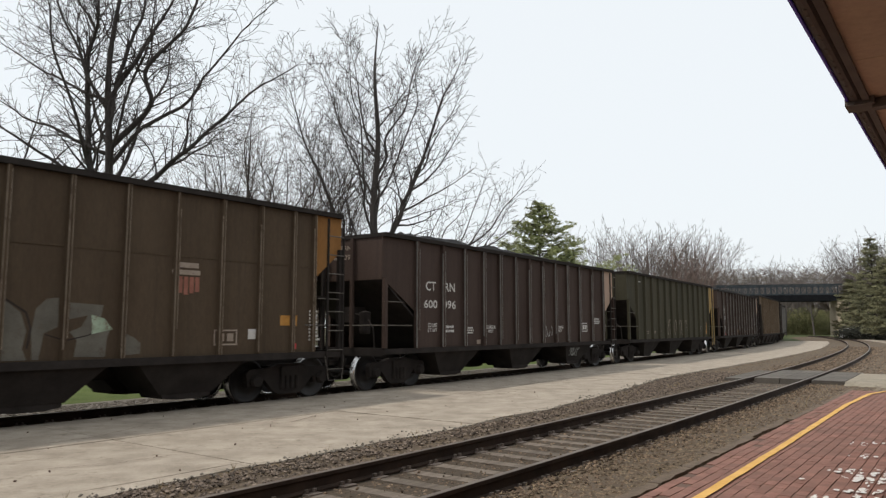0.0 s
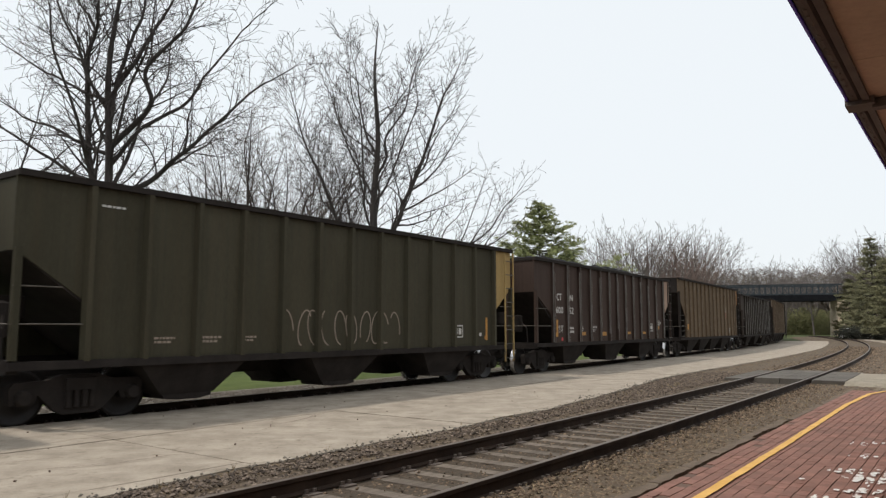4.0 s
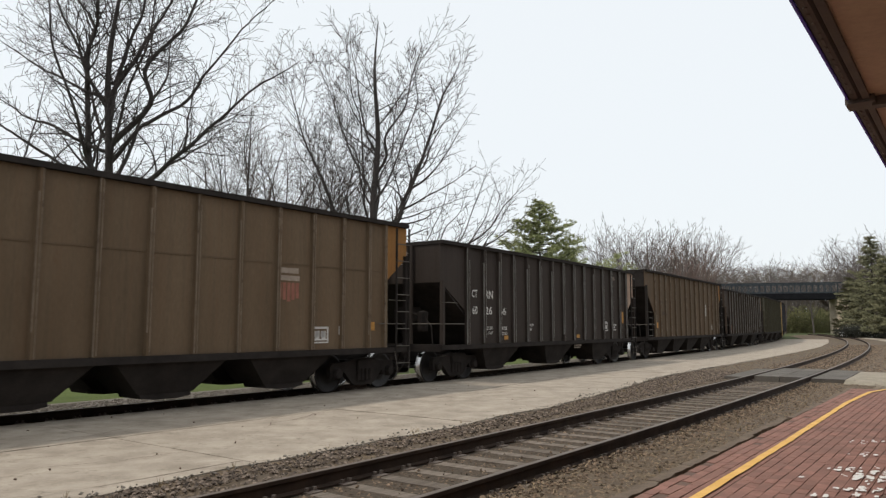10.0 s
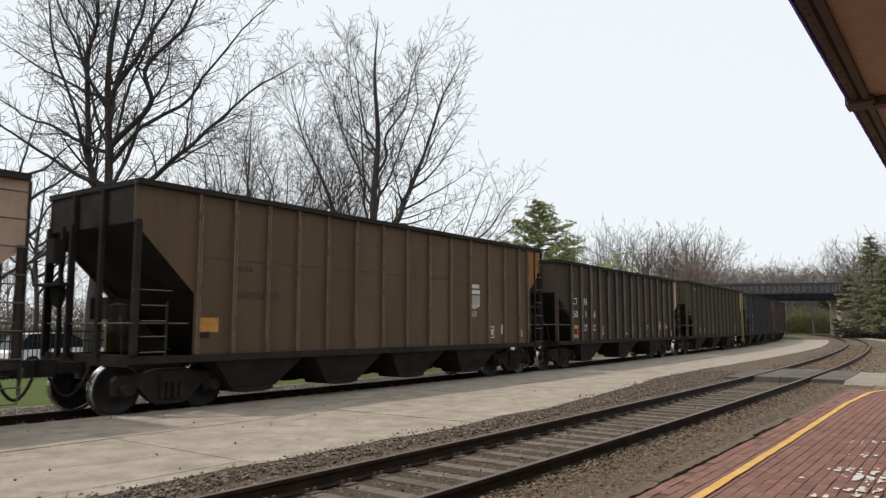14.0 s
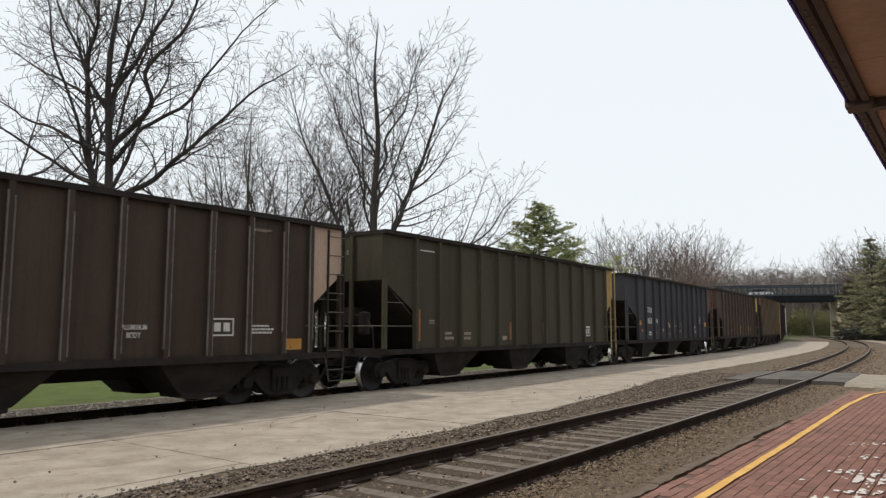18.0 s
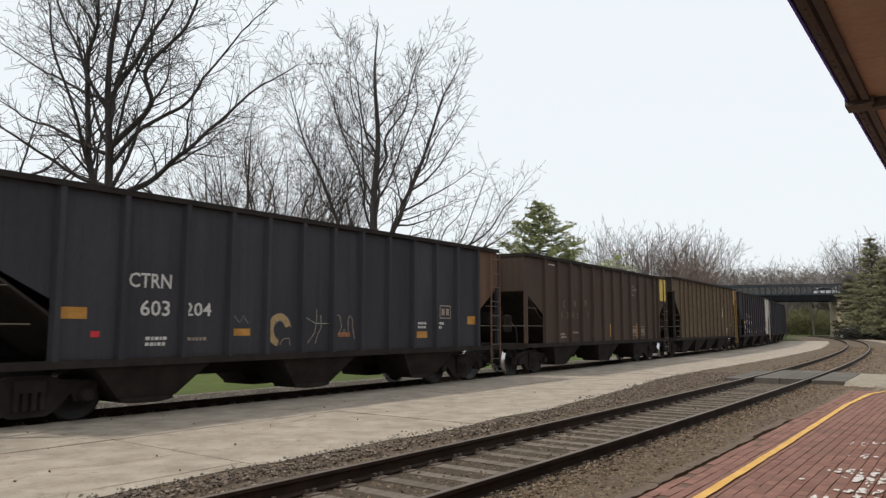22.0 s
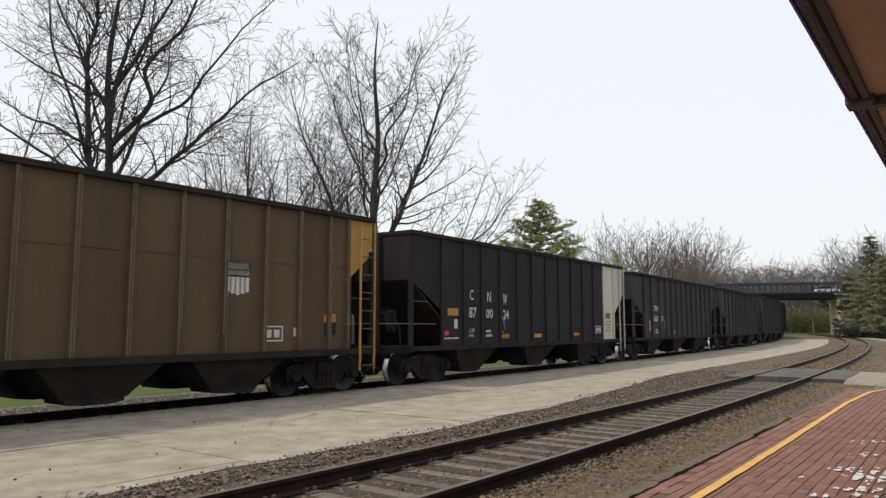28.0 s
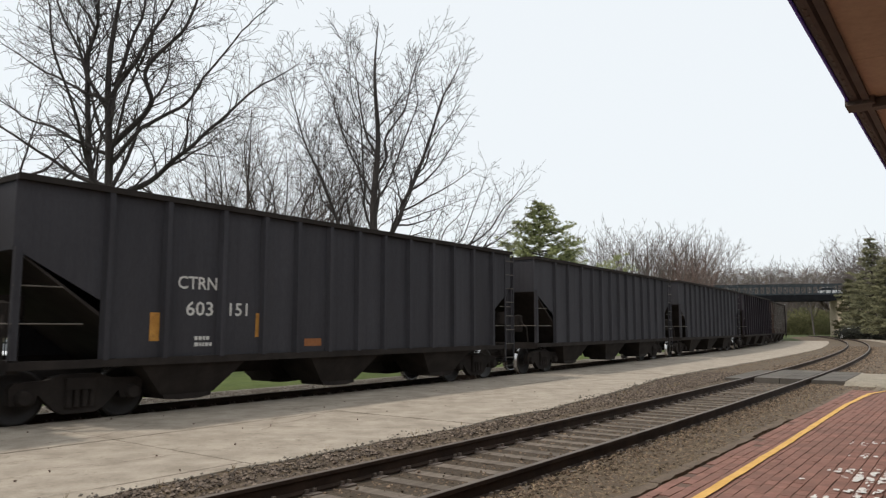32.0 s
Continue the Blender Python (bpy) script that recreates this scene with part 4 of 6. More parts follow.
def roundel(car, x0, x1, z0, z1, mat):
    """A worn disc with a slanting bar across it."""
    cx, cz, r = (x0 + x1) / 2, (z0 + z1) / 2, (z1 - z0) / 2
    g = Geo()
    for k in range(20):
        a, b = 6.2832 * k / 20, 6.2832 * (k + 1) / 20
        if k % 7 == 3:
            continue
        g.face([(cx + q * r * math.cos(t), 0, cz + q * r * math.sin(t)) for t, q in ((a, 0.72), (b, 0.72), (b, 1.0), (a, 1.0))])
    w = (x1 - x0) / 2
    g.face([(cx - w, -0.001, cz - 0.22 * r), (cx + w, -0.001, cz + 0.12 * r), (cx + w, -0.001, cz + 0.42 * r), (cx - w, -0.001, cz + 0.08 * r)])
    part("emblem", g, mat, car, "worn round emblem with a bar", at=Matrix.Translation((0, -FACE - 0.005, 0)))


def shield(car, x0, x1, z0, z1, mat, stripe):
    """A striped shield-shaped emblem under two bars."""
    w, h, n = x1 - x0, z1 - z0, 5
    flat(car, [(x0 + w * (k + 0.12) / n, x0 + w * (k + 0.88) / n, z0 + h * 0.05 * abs(k - 2), z0 + h * 0.56) for k in range(n)], "emblem", stripe, "striped shield emblem")
    flat(car, [(x0, x1, z0 + h * 0.62, z0 + h * 0.77), (x0 + w * 0.06, x1 - w * 0.06, z0 + h * 0.84, z1)], "emblem_bar", mat)


def wheel_geo():
    g = Geo()
    prof = [(0.0, 0.075), (0.12, 0.075), (0.16, 0.03), (0.36, 0.02), (0.40, 0.066), (0.456, 0.066), (0.457, -0.03), (0.485, -0.045), (0.485, -0.068), (0.42, -0.068), (0.38, -0.03), (0.16, -0.02), (0.13, -0.06), (0.0, -0.06)]
    slots = [0, 0, 0, 0, 0, 1, 1, 1, 1, 0, 0, 0, 0]
    for side in (-1, 1):
        pr = [(r, side * (t + 0.72)) for r, t in prof]
        g.lathe(pr, "y", 28, slots)
    g.lathe([(0.085, -0.66), (0.085, 0.66)], "y", 10)
    return g


def side_frame_geo(y):
    g = Geo()
    top = [(-1.12, 0.62), (-1.05, 0.70), (-0.55, 0.72), (-0.30, 0.80), (0.30, 0.80), (0.55, 0.72), (1.05, 0.70), (1.12, 0.62), (1.10, 0.36), (0.72, 0.36), (0.68, 0.50), (0.42, 0.24), (0.28, 0.16), (-0.28, 0.16), (-0.42, 0.24), (-0.68, 0.50), (-0.72, 0.36), (-1.10, 0.36)]
    g.prism(top, y - 0.07, y + 0.07, "y")
    s = -1 if y < 0 else 1
    for x in (-0.91, 0.91):
        g.lathe([(0.0, y + s * 0.17), (0.10, y + s * 0.17), (0.13, y + s * 0.12), (0.13, y)], "y", 12, centre=(x, 0, 0.46))
    for x in (-0.2, -0.07, 0.07, 0.2):
        g.lathe([(0.055, 0.27), (0.055, 0.55)], "z", 8, centre=(x, y + s * 0.09, 0))
    g.box(-0.26, 0.26, min(y, y + s * 0.15), max(y, y + s * 0.15), 0.55, 0.74, chamfer=0.02)
    return g


WHEELS = []
RIBS = {                        # where the upright ribs stand along the side, by make of car
    "six_hundred": [-5.979, -4.811, -3.736, -2.716, -1.761, -0.797, 0.102, 1.048, 2.012, 2.966, 3.995, 5.108, 6.192],
    "close": [-6.035 + 0.896 * k for k in range(14)] + [6.350],
    "wide_first": [-5.822, -4.728, -3.523, -2.503, -1.594, -0.630, 0.306, 1.242, 2.225, 3.207, 4.171, 5.154, 6.192],
    "long_end": [-5.914, -4.830, -3.884, -2.827, -1.733] + [-1.733 + 0.995 * k for k in range(1, 8)] + [6.248],
    "seam": [-6.007, -5.191, -4.357, -3.523, -2.642, -1.715, -0.742, 0.204, 1.159, 2.132, 3.105, 4.079, 5.006, 5.886, 6.470],
    "even": [-6.137 + 1.035 * k for k in range(13)],
    "even_brown": [-5.886 + 1.038 * k for k in range(12)] + [6.137],
    "even_olive": [-5.998 + 1.038 * k for k in range(13)],
}


def hopper(body, end, load, ribs="even", far_end=None, style="rib", label="", heap=0.0):
    car = thing("hopper_car", label, "hopper car", group="cars of the coal train")
    B, E = COAT[body], COAT[end]
    flush = ribs == "long_end"
    if flush:
        SMOOTH[car.name] = HW - 0.06
    skin = face_of(car)
    E2 = COAT[far_end] if far_end else B
    posts = RIBS[ribs]
    TOP = {"seam": 4.14, "even": 3.99, "even_brown": 3.99, "even_olive": 3.99, "long_end": 4.03, "wide_first": 3.92}.get(ribs, 3.90)
    reach = TRUCK.get(ribs, PLAIN_TRUCK)
    FIRST, LAST = posts[0], posts[-1]
    gap = 0.004
    # plates of the two sides between the ribs
    for side in (-1, 1):
        for a, c in zip(posts, posts[1:]):
            w = c - a
            mid = cached(f"side_panel/{w:.2f}{TOP}", lambda: Geo().box(gap - w / 2, w / 2 - gap, -0.012, 0.012, SILL + 0.02, TOP - 0.02), [E if a > 5.2 and ribs == "long_end" else B])
            part("side_panel", mid, None, car, at=pose((a + c) / 2, side * (skin - 0.012), 0))
        for sgn, edge, mat in ((-1, FIRST, E2), (1, LAST, E)):
            def tri():
                w = HALF - abs(edge)
                low, high = (1.97, 2.77) if style == "rib" else (2.59, 3.28) if sgn > 0 else (2.13, 3.38)
                return Geo().prism([(0, low), (0.0, TOP - 0.02), (sgn * w, TOP - 0.02), (sgn * w, high)], -0.012, 0.012, "y")
            part("end_panel", cached(f"end_panel/{sgn}{style}{edge}{TOP}", tri, [mat]), None, car, "" if mat is B else "repainted end panel", at=pose(edge, side * (skin - 0.012), 0))
    thin_rib = body in ("black", "soot", "umber", "coal_black")
    rw = 0.058 if thin_rib else 0.085 if style == "rib" else 0.05
    face = 0.9 if thin_rib else 0.55
    dp = 0.05 if flush else 0.105 if style == "rib" else 0.085

    def rib_geo():
        return Geo().prism([(-rw, 0.0), (-rw * face, -dp), (rw * face, -dp), (rw, 0.0)], SILL + 0.01, TOP - 0.09, "z")
    rib = cached(f"rib/{style}{TOP}{rw}{dp}", rib_geo, [B])
    for side in (-1, 1):
        for post in posts:
            pale_end = ribs == "long_end" and post > 5.2
            part("rib", cached(f"rib/{style}{TOP}{rw}{dp}", rib_geo, [E]) if pale_end else rib, None, car, at=pose(post, side * (skin - 0.004), 0, 0, 0, 0 if side < 0 else 180))
    if body in ("black", "soot", "umber", "rust", "tan", "tan_rusty"):      # rubbed flanges, bright in places
        pale = RUB if thin_rib else RUB_TAN
        rr = random.Random(len(WHEELS) + 5)
        for post in posts:
            for side in (-1, 1):
                low = SILL + 0.04 + (rr.uniform(0, 0.5) if rr.random() < 0.3 else 0)
                x = post + side * rw * face
                part("rib_edge", Geo().box(x - 0.005, x + 0.005, -FACE - dp - 0.004, -FACE - dp + 0.03, low, TOP - 0.11 - (rr.uniform(0, 0.4) if rr.random() < 0.3 else 0)), pale, car)
    if style == "seam":
        part("seam", Geo().box(FIRST, LAST, -FACE - 0.012, -FACE + 0.002, 2.86, 2.89), B, car)
    # chords and sills
    for side in (-1, 1):
        y0, y1 = sorted((side * HW, side * (HW - 0.12)))
        part("top_chord", Geo().box(-HALF, HALF, y0, y1, TOP - 0.1, TOP, chamfer=0.015), UNDER, car)
        # The sill's shade is put into its colour by the dark underframe material.
        part("side_sill", Geo().box(-HALF, HALF, y0 + 0.02, y1 - 0.02, SILL - 0.10, SILL + 0.03, chamfer=0.01), UNDER, car)
    inner = skin - 0.03
    DARK = UNDER if style == "seam" else B
    for sgn, mat in ((-1, E2), (1, E)):
        x = sgn * HALF
        wall_low = 2.75 if style == "rib" else 3.28 if sgn > 0 else 3.38
        a, b = sorted((x, x - sgn * 0.1))
        part("end_chord", Geo().box(a, b, -HW + 0.125, HW - 0.125, TOP - 0.1, TOP - 0.004), UNDER, car)
        a, b = sorted((x - sgn * 0.03, x - sgn * 0.06))
        part("end_wall", Geo().box(a, b, -inner, inner, wall_low, TOP - 0.1), DARK if sgn < 0 else B, car)
        s0, s1 = x - sgn * 0.045, sgn * (4.65 if style == "rib" else 4.3)
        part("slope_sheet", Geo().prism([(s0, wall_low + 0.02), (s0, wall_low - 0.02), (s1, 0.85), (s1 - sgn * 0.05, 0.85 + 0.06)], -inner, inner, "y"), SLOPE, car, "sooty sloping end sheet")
        part("end_sill", Geo().box(*sorted((x - sgn * 0.18, x)), -HW + 0.1, HW - 0.1, SILL - 0.15, SILL + 0.05, chamfer=0.01), UNDER, car)
        for y in (-HW + 0.02, HW - 0.14):
            part("corner_post", Geo().box(*sorted((x - sgn * 0.01, x - sgn * 0.12)), y, y + 0.11, SILL + 0.05, wall_low + 0.04, chamfer=0.01), DARK, car)
        for y in (-0.55, 0.45):
            part("end_post", Geo().box(*sorted((x + sgn * 0.06, x - sgn * 0.025)), y, y + 0.1, SILL + 0.05, TOP - 0.1, chamfer=0.01), DARK, car)
        part("handrail", Geo().tube((x + sgn * 0.04, -HW + 0.05, 1.62), (x + sgn * 0.04, HW - 0.05, 1.62), 0.014).tube((x - sgn * 1.1, -HW + 0.04, 1.62), (x, -HW + 0.04, 1.62), 0.014).tube((x - sgn * 0.75, -HW + 0.04, 2.2), (x, -HW + 0.04, 2.2), 0.012), GRAB, car, "thin grab rails")
        # ladder on the corner that faces the platform
        if sgn > 0:
            step = UNDER if end in ("end_pink", "end_orange") else mat
            lad = part("ladder", Geo().box(*sorted((x - sgn * 0.52, x - sgn * 0.48)), -HW - 0.02, -HW + 0.02, 0.55, TOP - 0.15), step, car)
            part("stile", Geo().box(*sorted((x - sgn * 0.04, x)), -HW - 0.02, -HW + 0.02, 0.55, TOP - 0.12), step, lad)
            part("stirrup", Geo().path([(x - 0.55, -HW, 0.95), (x - 0.45, -HW - 0.02, 0.42), (x - 0.05, -HW - 0.02, 0.42), (x + 0.02, -HW, 0.95)], 0.014).tube((x - 0.48, -HW - 0.02, 0.66), (x - 0.02, -HW - 0.02, 0.66), 0.012), GRAB, lad)
            rung = cached("rung", lambda: Geo().tube((-0.24, 0, 0), (0.24, 0, 0), 0.013), [GRAB])
            for k in range(8):
                part("rung", rung, None, lad, at=pose(x - sgn * 0.26, -HW - 0.012, 0.66 + k * 0.42))
        elif style == "seam":
            lad = part("ladder", Geo().box(x + 0.62, x + 0.66, -HW - 0.01, -HW + 0.02, 1.05, 2.0), UNDER, car)
            rung = cached("rung", lambda: Geo().tube((-0.24, 0, 0), (0.24, 0, 0), 0.013), [GRAB])
            for k in range(4):
                part("rung", rung, None, lad, at=pose(x + 0.38, -HW - 0.0, 1.12 + k * 0.27))
        # coupler and brake hose
        part("coupler", Geo().box(*sorted((x, x + sgn * 0.55)), -0.09, 0.09, 0.74, 0.94, chamfer=0.02).box(*sorted((x + sgn * 0.50, x + sgn * 0.84)), -0.15, 0.13, 0.70, 0.99, chamfer=0.05), UNDER, car)
        hose = [(x + sgn * (0.1 + 0.62 * t), -0.42 + 0.12 * t, 0.80 - 1.55 * t * (1 - t) - 0.1 * t) for t in np.linspace(0, 1, 9)]
        part("brake_hose", Geo().path(hose, 0.028), UNDER, car)
    part("brake_gear", Geo().box(-7.05, -6.55, -0.3, 0.35, 1.7, 2.1, chamfer=0.04).tube((-7.2, 0.75, 1.05), (-7.2, 0.75, 2.3), 0.03).lathe([(0.0, 0.02), (0.27, 0.02), (0.29, 0.0), (0.27, -0.02), (0.0, -0.02)], "x", 14, centre=(-7.40, 0.85, 2.2)), UNDER, car, "brake wheel and reservoir")
    mast = part("brake_platform", Geo().box(-7.64, -7.34, 0.35, 1.35, 2.32, 2.37), UNDER, car)
    for y in (0.40, 0.72, 1.26):
        part("mast", Geo().box(-7.44, -7.37, y, y + 0.07, 1.0, 3.45), UNDER, mast)
    part("brake_box", Geo().box(-7.62, -7.38, 0.62, 0.98, 2.75, 3.2, chamfer=0.04), UNDER, mast)
    part("brake_cylinder", Geo().lathe([(0.0, -0.3), (0.13, -0.28), (0.15, -0.2), (0.15, 0.25), (0.0, 0.3)], "z", 12, centre=(-7.12, -0.75, 1.7)), UNDER, mast)
    part("air_pipe", Geo().path([(-7.27, -1.2, 1.0), (-7.27, -1.15, 1.55), (-7.12, -0.8, 1.82), (-6.97, -0.3, 1.92)], 0.022), UNDER, mast)
    part("centre_sill", Geo().box(-HALF, HALF, -0.25, 0.25, 0.62, 0.98), UNDER, car)
    # pairs of discharge chutes
    for k, x in enumerate((-4.4, -1.8, 0.8, 3.6) if style == "seam" else (-4.0, 0.0, 4.0)):
        for side in (-1, 1):
            g = Geo()
            y0, y1 = side * 1.46, side * 0.30
            t = [(x - 1.12, SILL - 0.1), (x + 1.12, SILL - 0.1), (x + 0.56, 0.36), (x - 0.56, 0.36)]
            i = len(g.v)
            g.v += [(px, y0 if z > 0.5 else side * 1.22, z) for px, z in t] + [(px, y1, z) for px, z in t]
            g.f += [(i, i + 1, i + 2, i + 3), (i + 7, i + 6, i + 5, i + 4)] + [(i + (j + 1) % 4, i + j, i + 4 + j, i + 4 + (j + 1) % 4) for j in range(4)]
            g.m += [0] * 6
            bay = part("discharge_hopper", g, UNDER, car)
            part("gate", Geo().prism([(x - 0.52, 0.358), (x - 0.48, 0.28), (x - 0.2, 0.25), (x + 0.26, 0.25), (x + 0.52, 0.29), (x + 0.52, 0.358)], min(y0, y1) + 0.25, max(y0, y1) - 0.2, "y"), UNDER, bay)
    # trucks
    wm = cached("wheelset", wheel_geo, [WHEEL, TREAD], True)
    for sgn in (-1, 1):
        truck = part("truck", Geo().box(-0.2, 0.2, -1.02, 1.02, 0.50, 0.74, chamfer=0.03), UNDER, car, at=pose(sgn * reach, 0, 0))
        for y in (-1.0, 1.0):
            part("side_frame", cached(f"side_frame/{y}", lambda: side_frame_geo(y), [UNDER]), None, truck)
        for x in (-0.89, 0.89):
            ws = part("wheelset", wm, None, truck, "wheels with bright worn treads", at=pose(x, 0, 0.457))
            WHEELS.append((ws, car, sgn * reach + x, x))
    # heaped coal
    if load:
        g = Geo()
        rr = random.Random(len(WHEELS))
        nx, ny = 90, 13
        for i in range(nx):
            for j in range(ny):
                u, w = i / (nx - 1) * 2 - 1, j / (ny - 1) * 2 - 1
                crown = (1 - w * w) * (1 - abs(u) ** 6)
                z = TOP - 0.22 + (0.28 + heap) * crown + (0.13 + 0.5 * heap) * (noise.noise((u * 9, w * 2, len(WHEELS))) + 0.4 * noise.noise((u * 30, w * 6, 3))) * crown + rr.uniform(-0.03, 0.03)
                g.v.append((u * (HALF - 0.12), w * (HW - 0.13), z))
        for i in range(nx - 1):
            for j in range(ny - 1):
                a = i * ny + j
                g.f.append((a, a + ny, a + ny + 1, a + 1))
                g.m.append(0)
        part("coal_load", g, COAL, car, "heaped black coal")
    return car


TRAIN = []
AT = [11.66, 27.76, 44.13, 60.35, 76.64, 92.75, 109.14, 124.96, 141.04, 157.18, 173.50, 189.57, 205.61, 221.56, 237.78, 254.18, 270.41, 286.54, 302.76, 318.98, 335.11]
SPEC = [
    ("rust", "end_orange", "seam", None, "rust-brown steel coal hopper car with an orange end panel"),
    ("black", "end_pink", "rib", None, "dusty black aluminium coal hopper car with white stencils"),
    ("olive", "end_yellow", "rib", None, "dark olive coal hopper car with a pale yellow end"),
    ("black", "end_pink", "rib", None, "dusty dark coal hopper car with white stencils and orange dashes"),
    ("tan", "end_orange", "seam", None, "faded tan coal hopper car with a striped emblem"),
    ("soot", "end_pink", "rib", None, "dusty black coal hopper car with pinkish end panel"),
    ("tan_rusty", "end_orange", "seam", None, "rusty tan coal hopper car with a white shield emblem"),
    ("umber", "end_pink", "rib", None, "dark umber coal hopper car with yellow reflector strips"),
    ("olive", "end_yellow", "rib", None, "plain dark olive coal hopper car with a yellow end"),
    ("slate", "end_rust", "rib", None, "slate grey coal hopper car with ochre graffiti"),
    ("maroon", "maroon", "rib", None, "dull brown coal hopper car with a yellow tab"),
    ("tan_rusty", "end_amber", "seam", None, "tan coal hopper car with a red and white emblem"),
    ("coal_black", "end_white", "rib", None, "matt black coal hopper car with an off-white end"),
    ("slate", "slate", "rib", None, "slate grey coal hopper car with white stencils"),
    ("slate", "slate", "rib", None, "grey ribbed coal hopper car"),
    ("slate", "slate", "rib", None, "dark grey ribbed coal hopper car"),
    ("coal_black", "coal_black", "rib", None, "black ribbed coal hopper car"),
    ("black", "end_pink", "rib", None, "dark ribbed coal hopper car"),
    ("coal_black", "coal_black", "rib", None, "sooty black ribbed coal hopper car"),
    ("slate", "slate", "rib", None, "grey coal hopper car near the bridge"),
    ("black", "black", "rib", None, "black coal hopper car near the bridge"),
]
MAKE = ["seam", "six_hundred", "even", "six_hundred", "seam", "close", "seam", "close", "even_olive", "wide_first", "even_brown", "seam", "long_end", "wide_first", "wide_first", "even", "even", "six_hundred", "even", "wide_first", "even"]
for k, (body, end, style, far_end, label) in enumerate(SPEC):
    TRAIN.append(hopper(body, end, True, MAKE[k], style=style, label=label, heap=(0.24 if k in (1, 3) else 0.05)))


def travelled(t):
    """Metres that the train has rolled by t seconds."""
    return 6.359 * t - 1.224 * (1 - math.exp(-t / 6))


def car_pose(k, t):
    c = AT[k] - HALF - travelled(t)
    reach = TRUCK.get(MAKE[k], PLAIN_TRUCK)
    x0, y0, _ = on_far_track(c - reach)
    x1, y1, _ = on_far_track(c + reach)
    return pose((x0 + x1) / 2, (y0 + y1) / 2, LOW, 0, 0, math.degrees(math.atan2(y1 - y0, x1 - x0)))

# lettering, reflectors and graffiti, car by car
car = TRAIN[0]
shield(car, 3.04, 3.63, 2.17, 2.76, FADED, RED_FADED)
frame_mark(car, 3.97, 4.51, 1.23, 1.53, FADED)
plate_mark(car, 4.77, 4.97, 1.34, 1.54, STENCIL, "placard")
plate_mark(car, 5.58, 6.04, 1.61, 1.82, AMBER, "reflector_strip")
plate_mark(car, 5.87, 6.03, 1.12, 1.24, RED, "red_marker")
bars(car, 6.38, 6.63, 1.29, 1.97, 9, STENCIL)
patch(car, [(0.05, 1.07), (0.62, 1.07), (0.55, 1.25), (0.60, 1.52), (0.50, 1.80), (0.28, 1.97), (0.05, 2.02)], OLD_SPRAY)
patch(car, [(0.70, 1.07), (0.80, 1.07), (0.86, 1.48), (1.07, 1.58), (1.06, 2.04), (0.88, 2.02), (0.72, 1.86), (0.67, 1.50)], OLD_SPRAY)
patch(car, [(1.24, 1.70), (1.52, 1.76), (1.76, 1.74), (1.80, 1.94), (1.24, 1.97)], OLD_SPRAY)
patch(car, [(1.34, 1.10), (1.86, 1.08), (1.88, 1.40), (1.94, 1.55), (1.80, 1.70), (1.56, 1.80), (1.44, 1.58), (1.25, 1.50), (1.38, 1.36)], OLD_SPRAY)
patch(car, [(1.62, 1.46), (1.88, 1.52), (1.97, 1.54), (1.82, 1.72), (1.60, 1.78)], SPRAY_G, 0.008)
patch(car, [(2.20, 1.10), (2.48, 1.12), (2.49, 1.30), (2.36, 1.40), (2.20, 1.47)], OLD_SPRAY)
stroke(car, [(0.05, 2.05), (0.30, 1.98), (0.58, 1.80), (0.66, 1.55), (0.62, 1.25)], SLOPE, 0.03)
stroke(car, [(0.88, 1.46), (1.20, 1.36), (1.55, 1.44), (1.80, 1.56)], SLOPE, 0.02)
car = TRAIN[1]
stencil(car, "CT", -5.53, -5.08, 2.54, 2.79, STENCIL)
stencil(car, "RN", -4.66, -4.17, 2.55, 2.79, STENCIL)
stencil(car, "600", -5.61, -5.01, 2.08, 2.30, STENCIL)
stencil(car, "096", -4.75, -4.12, 2.08, 2.31, STENCIL)
stencil(car, "LD LMT", -5.43, -5.01, 1.58, 1.69, STENCIL)
stencil(car, "LT WT", -5.43, -5.01, 1.45, 1.55, STENCIL)
bars(car, -4.69, -4.14, 1.44, 1.67, 2, STENCIL)
stencil(car, "ALUMINUM", -2.53, -1.99, 1.53, 1.64, STENCIL)
stencil(car, "BODY", -2.39, -2.10, 1.41, 1.51, STENCIL)
plate_mark(car, -2.70, -2.60, 1.11, 1.44, AMBER, "reflector_strip")
plate_mark(car, 0.13, 0.23, 1.10, 1.73, AMBER, "reflector_strip")
scrawl(car, 1.11, 1.83, 1.25, 1.63, 7, SPRAY, 0.03)
frame_mark(car, 4.27, 4.76, 1.42, 1.74, STENCIL)
bars(car, 5.23, 5.93, 1.71, 1.95, 3, STENCIL)
stencil(car, "ALUMINUM", 2.17, 2.69, 1.53, 1.63, STENCIL)
stencil(car, "BODY", 2.30, 2.59, 1.42, 1.50, STENCIL)
plate_mark(car, -3.04, -2.83, 1.10, 1.22, FADED, "reflector_strip")
bars(car, -3.56, -3.24, 1.40, 1.61, 3, STENCIL)
end_stencil(car, "CTRN", -0.10, 0.42, 3.52, 3.64, FADED)
end_stencil(car, "600096", -0.18, 0.52, 3.28, 3.41, FADED)
scrawl(car, 3.35, 4.15, -0.42, -0.08, 21, SPRAY, 0.03, Matrix.Translation((0, -1.468, 0.92)) @ Matrix.Rotation(radians(23.2), 4, "X"))
car = TRAIN[2]
bars(car, -5.96, -5.44, 3.58, 3.64, 1, STENCIL)
scrawl(car, -1.99, 1.94, 1.17, 1.96, 9, FADED, 0.03)
frame_mark(car, 4.21, 4.69, 1.29, 1.63, STENCIL)
bars(car, -4.90, -4.47, 1.29, 1.43, 2, FADED)
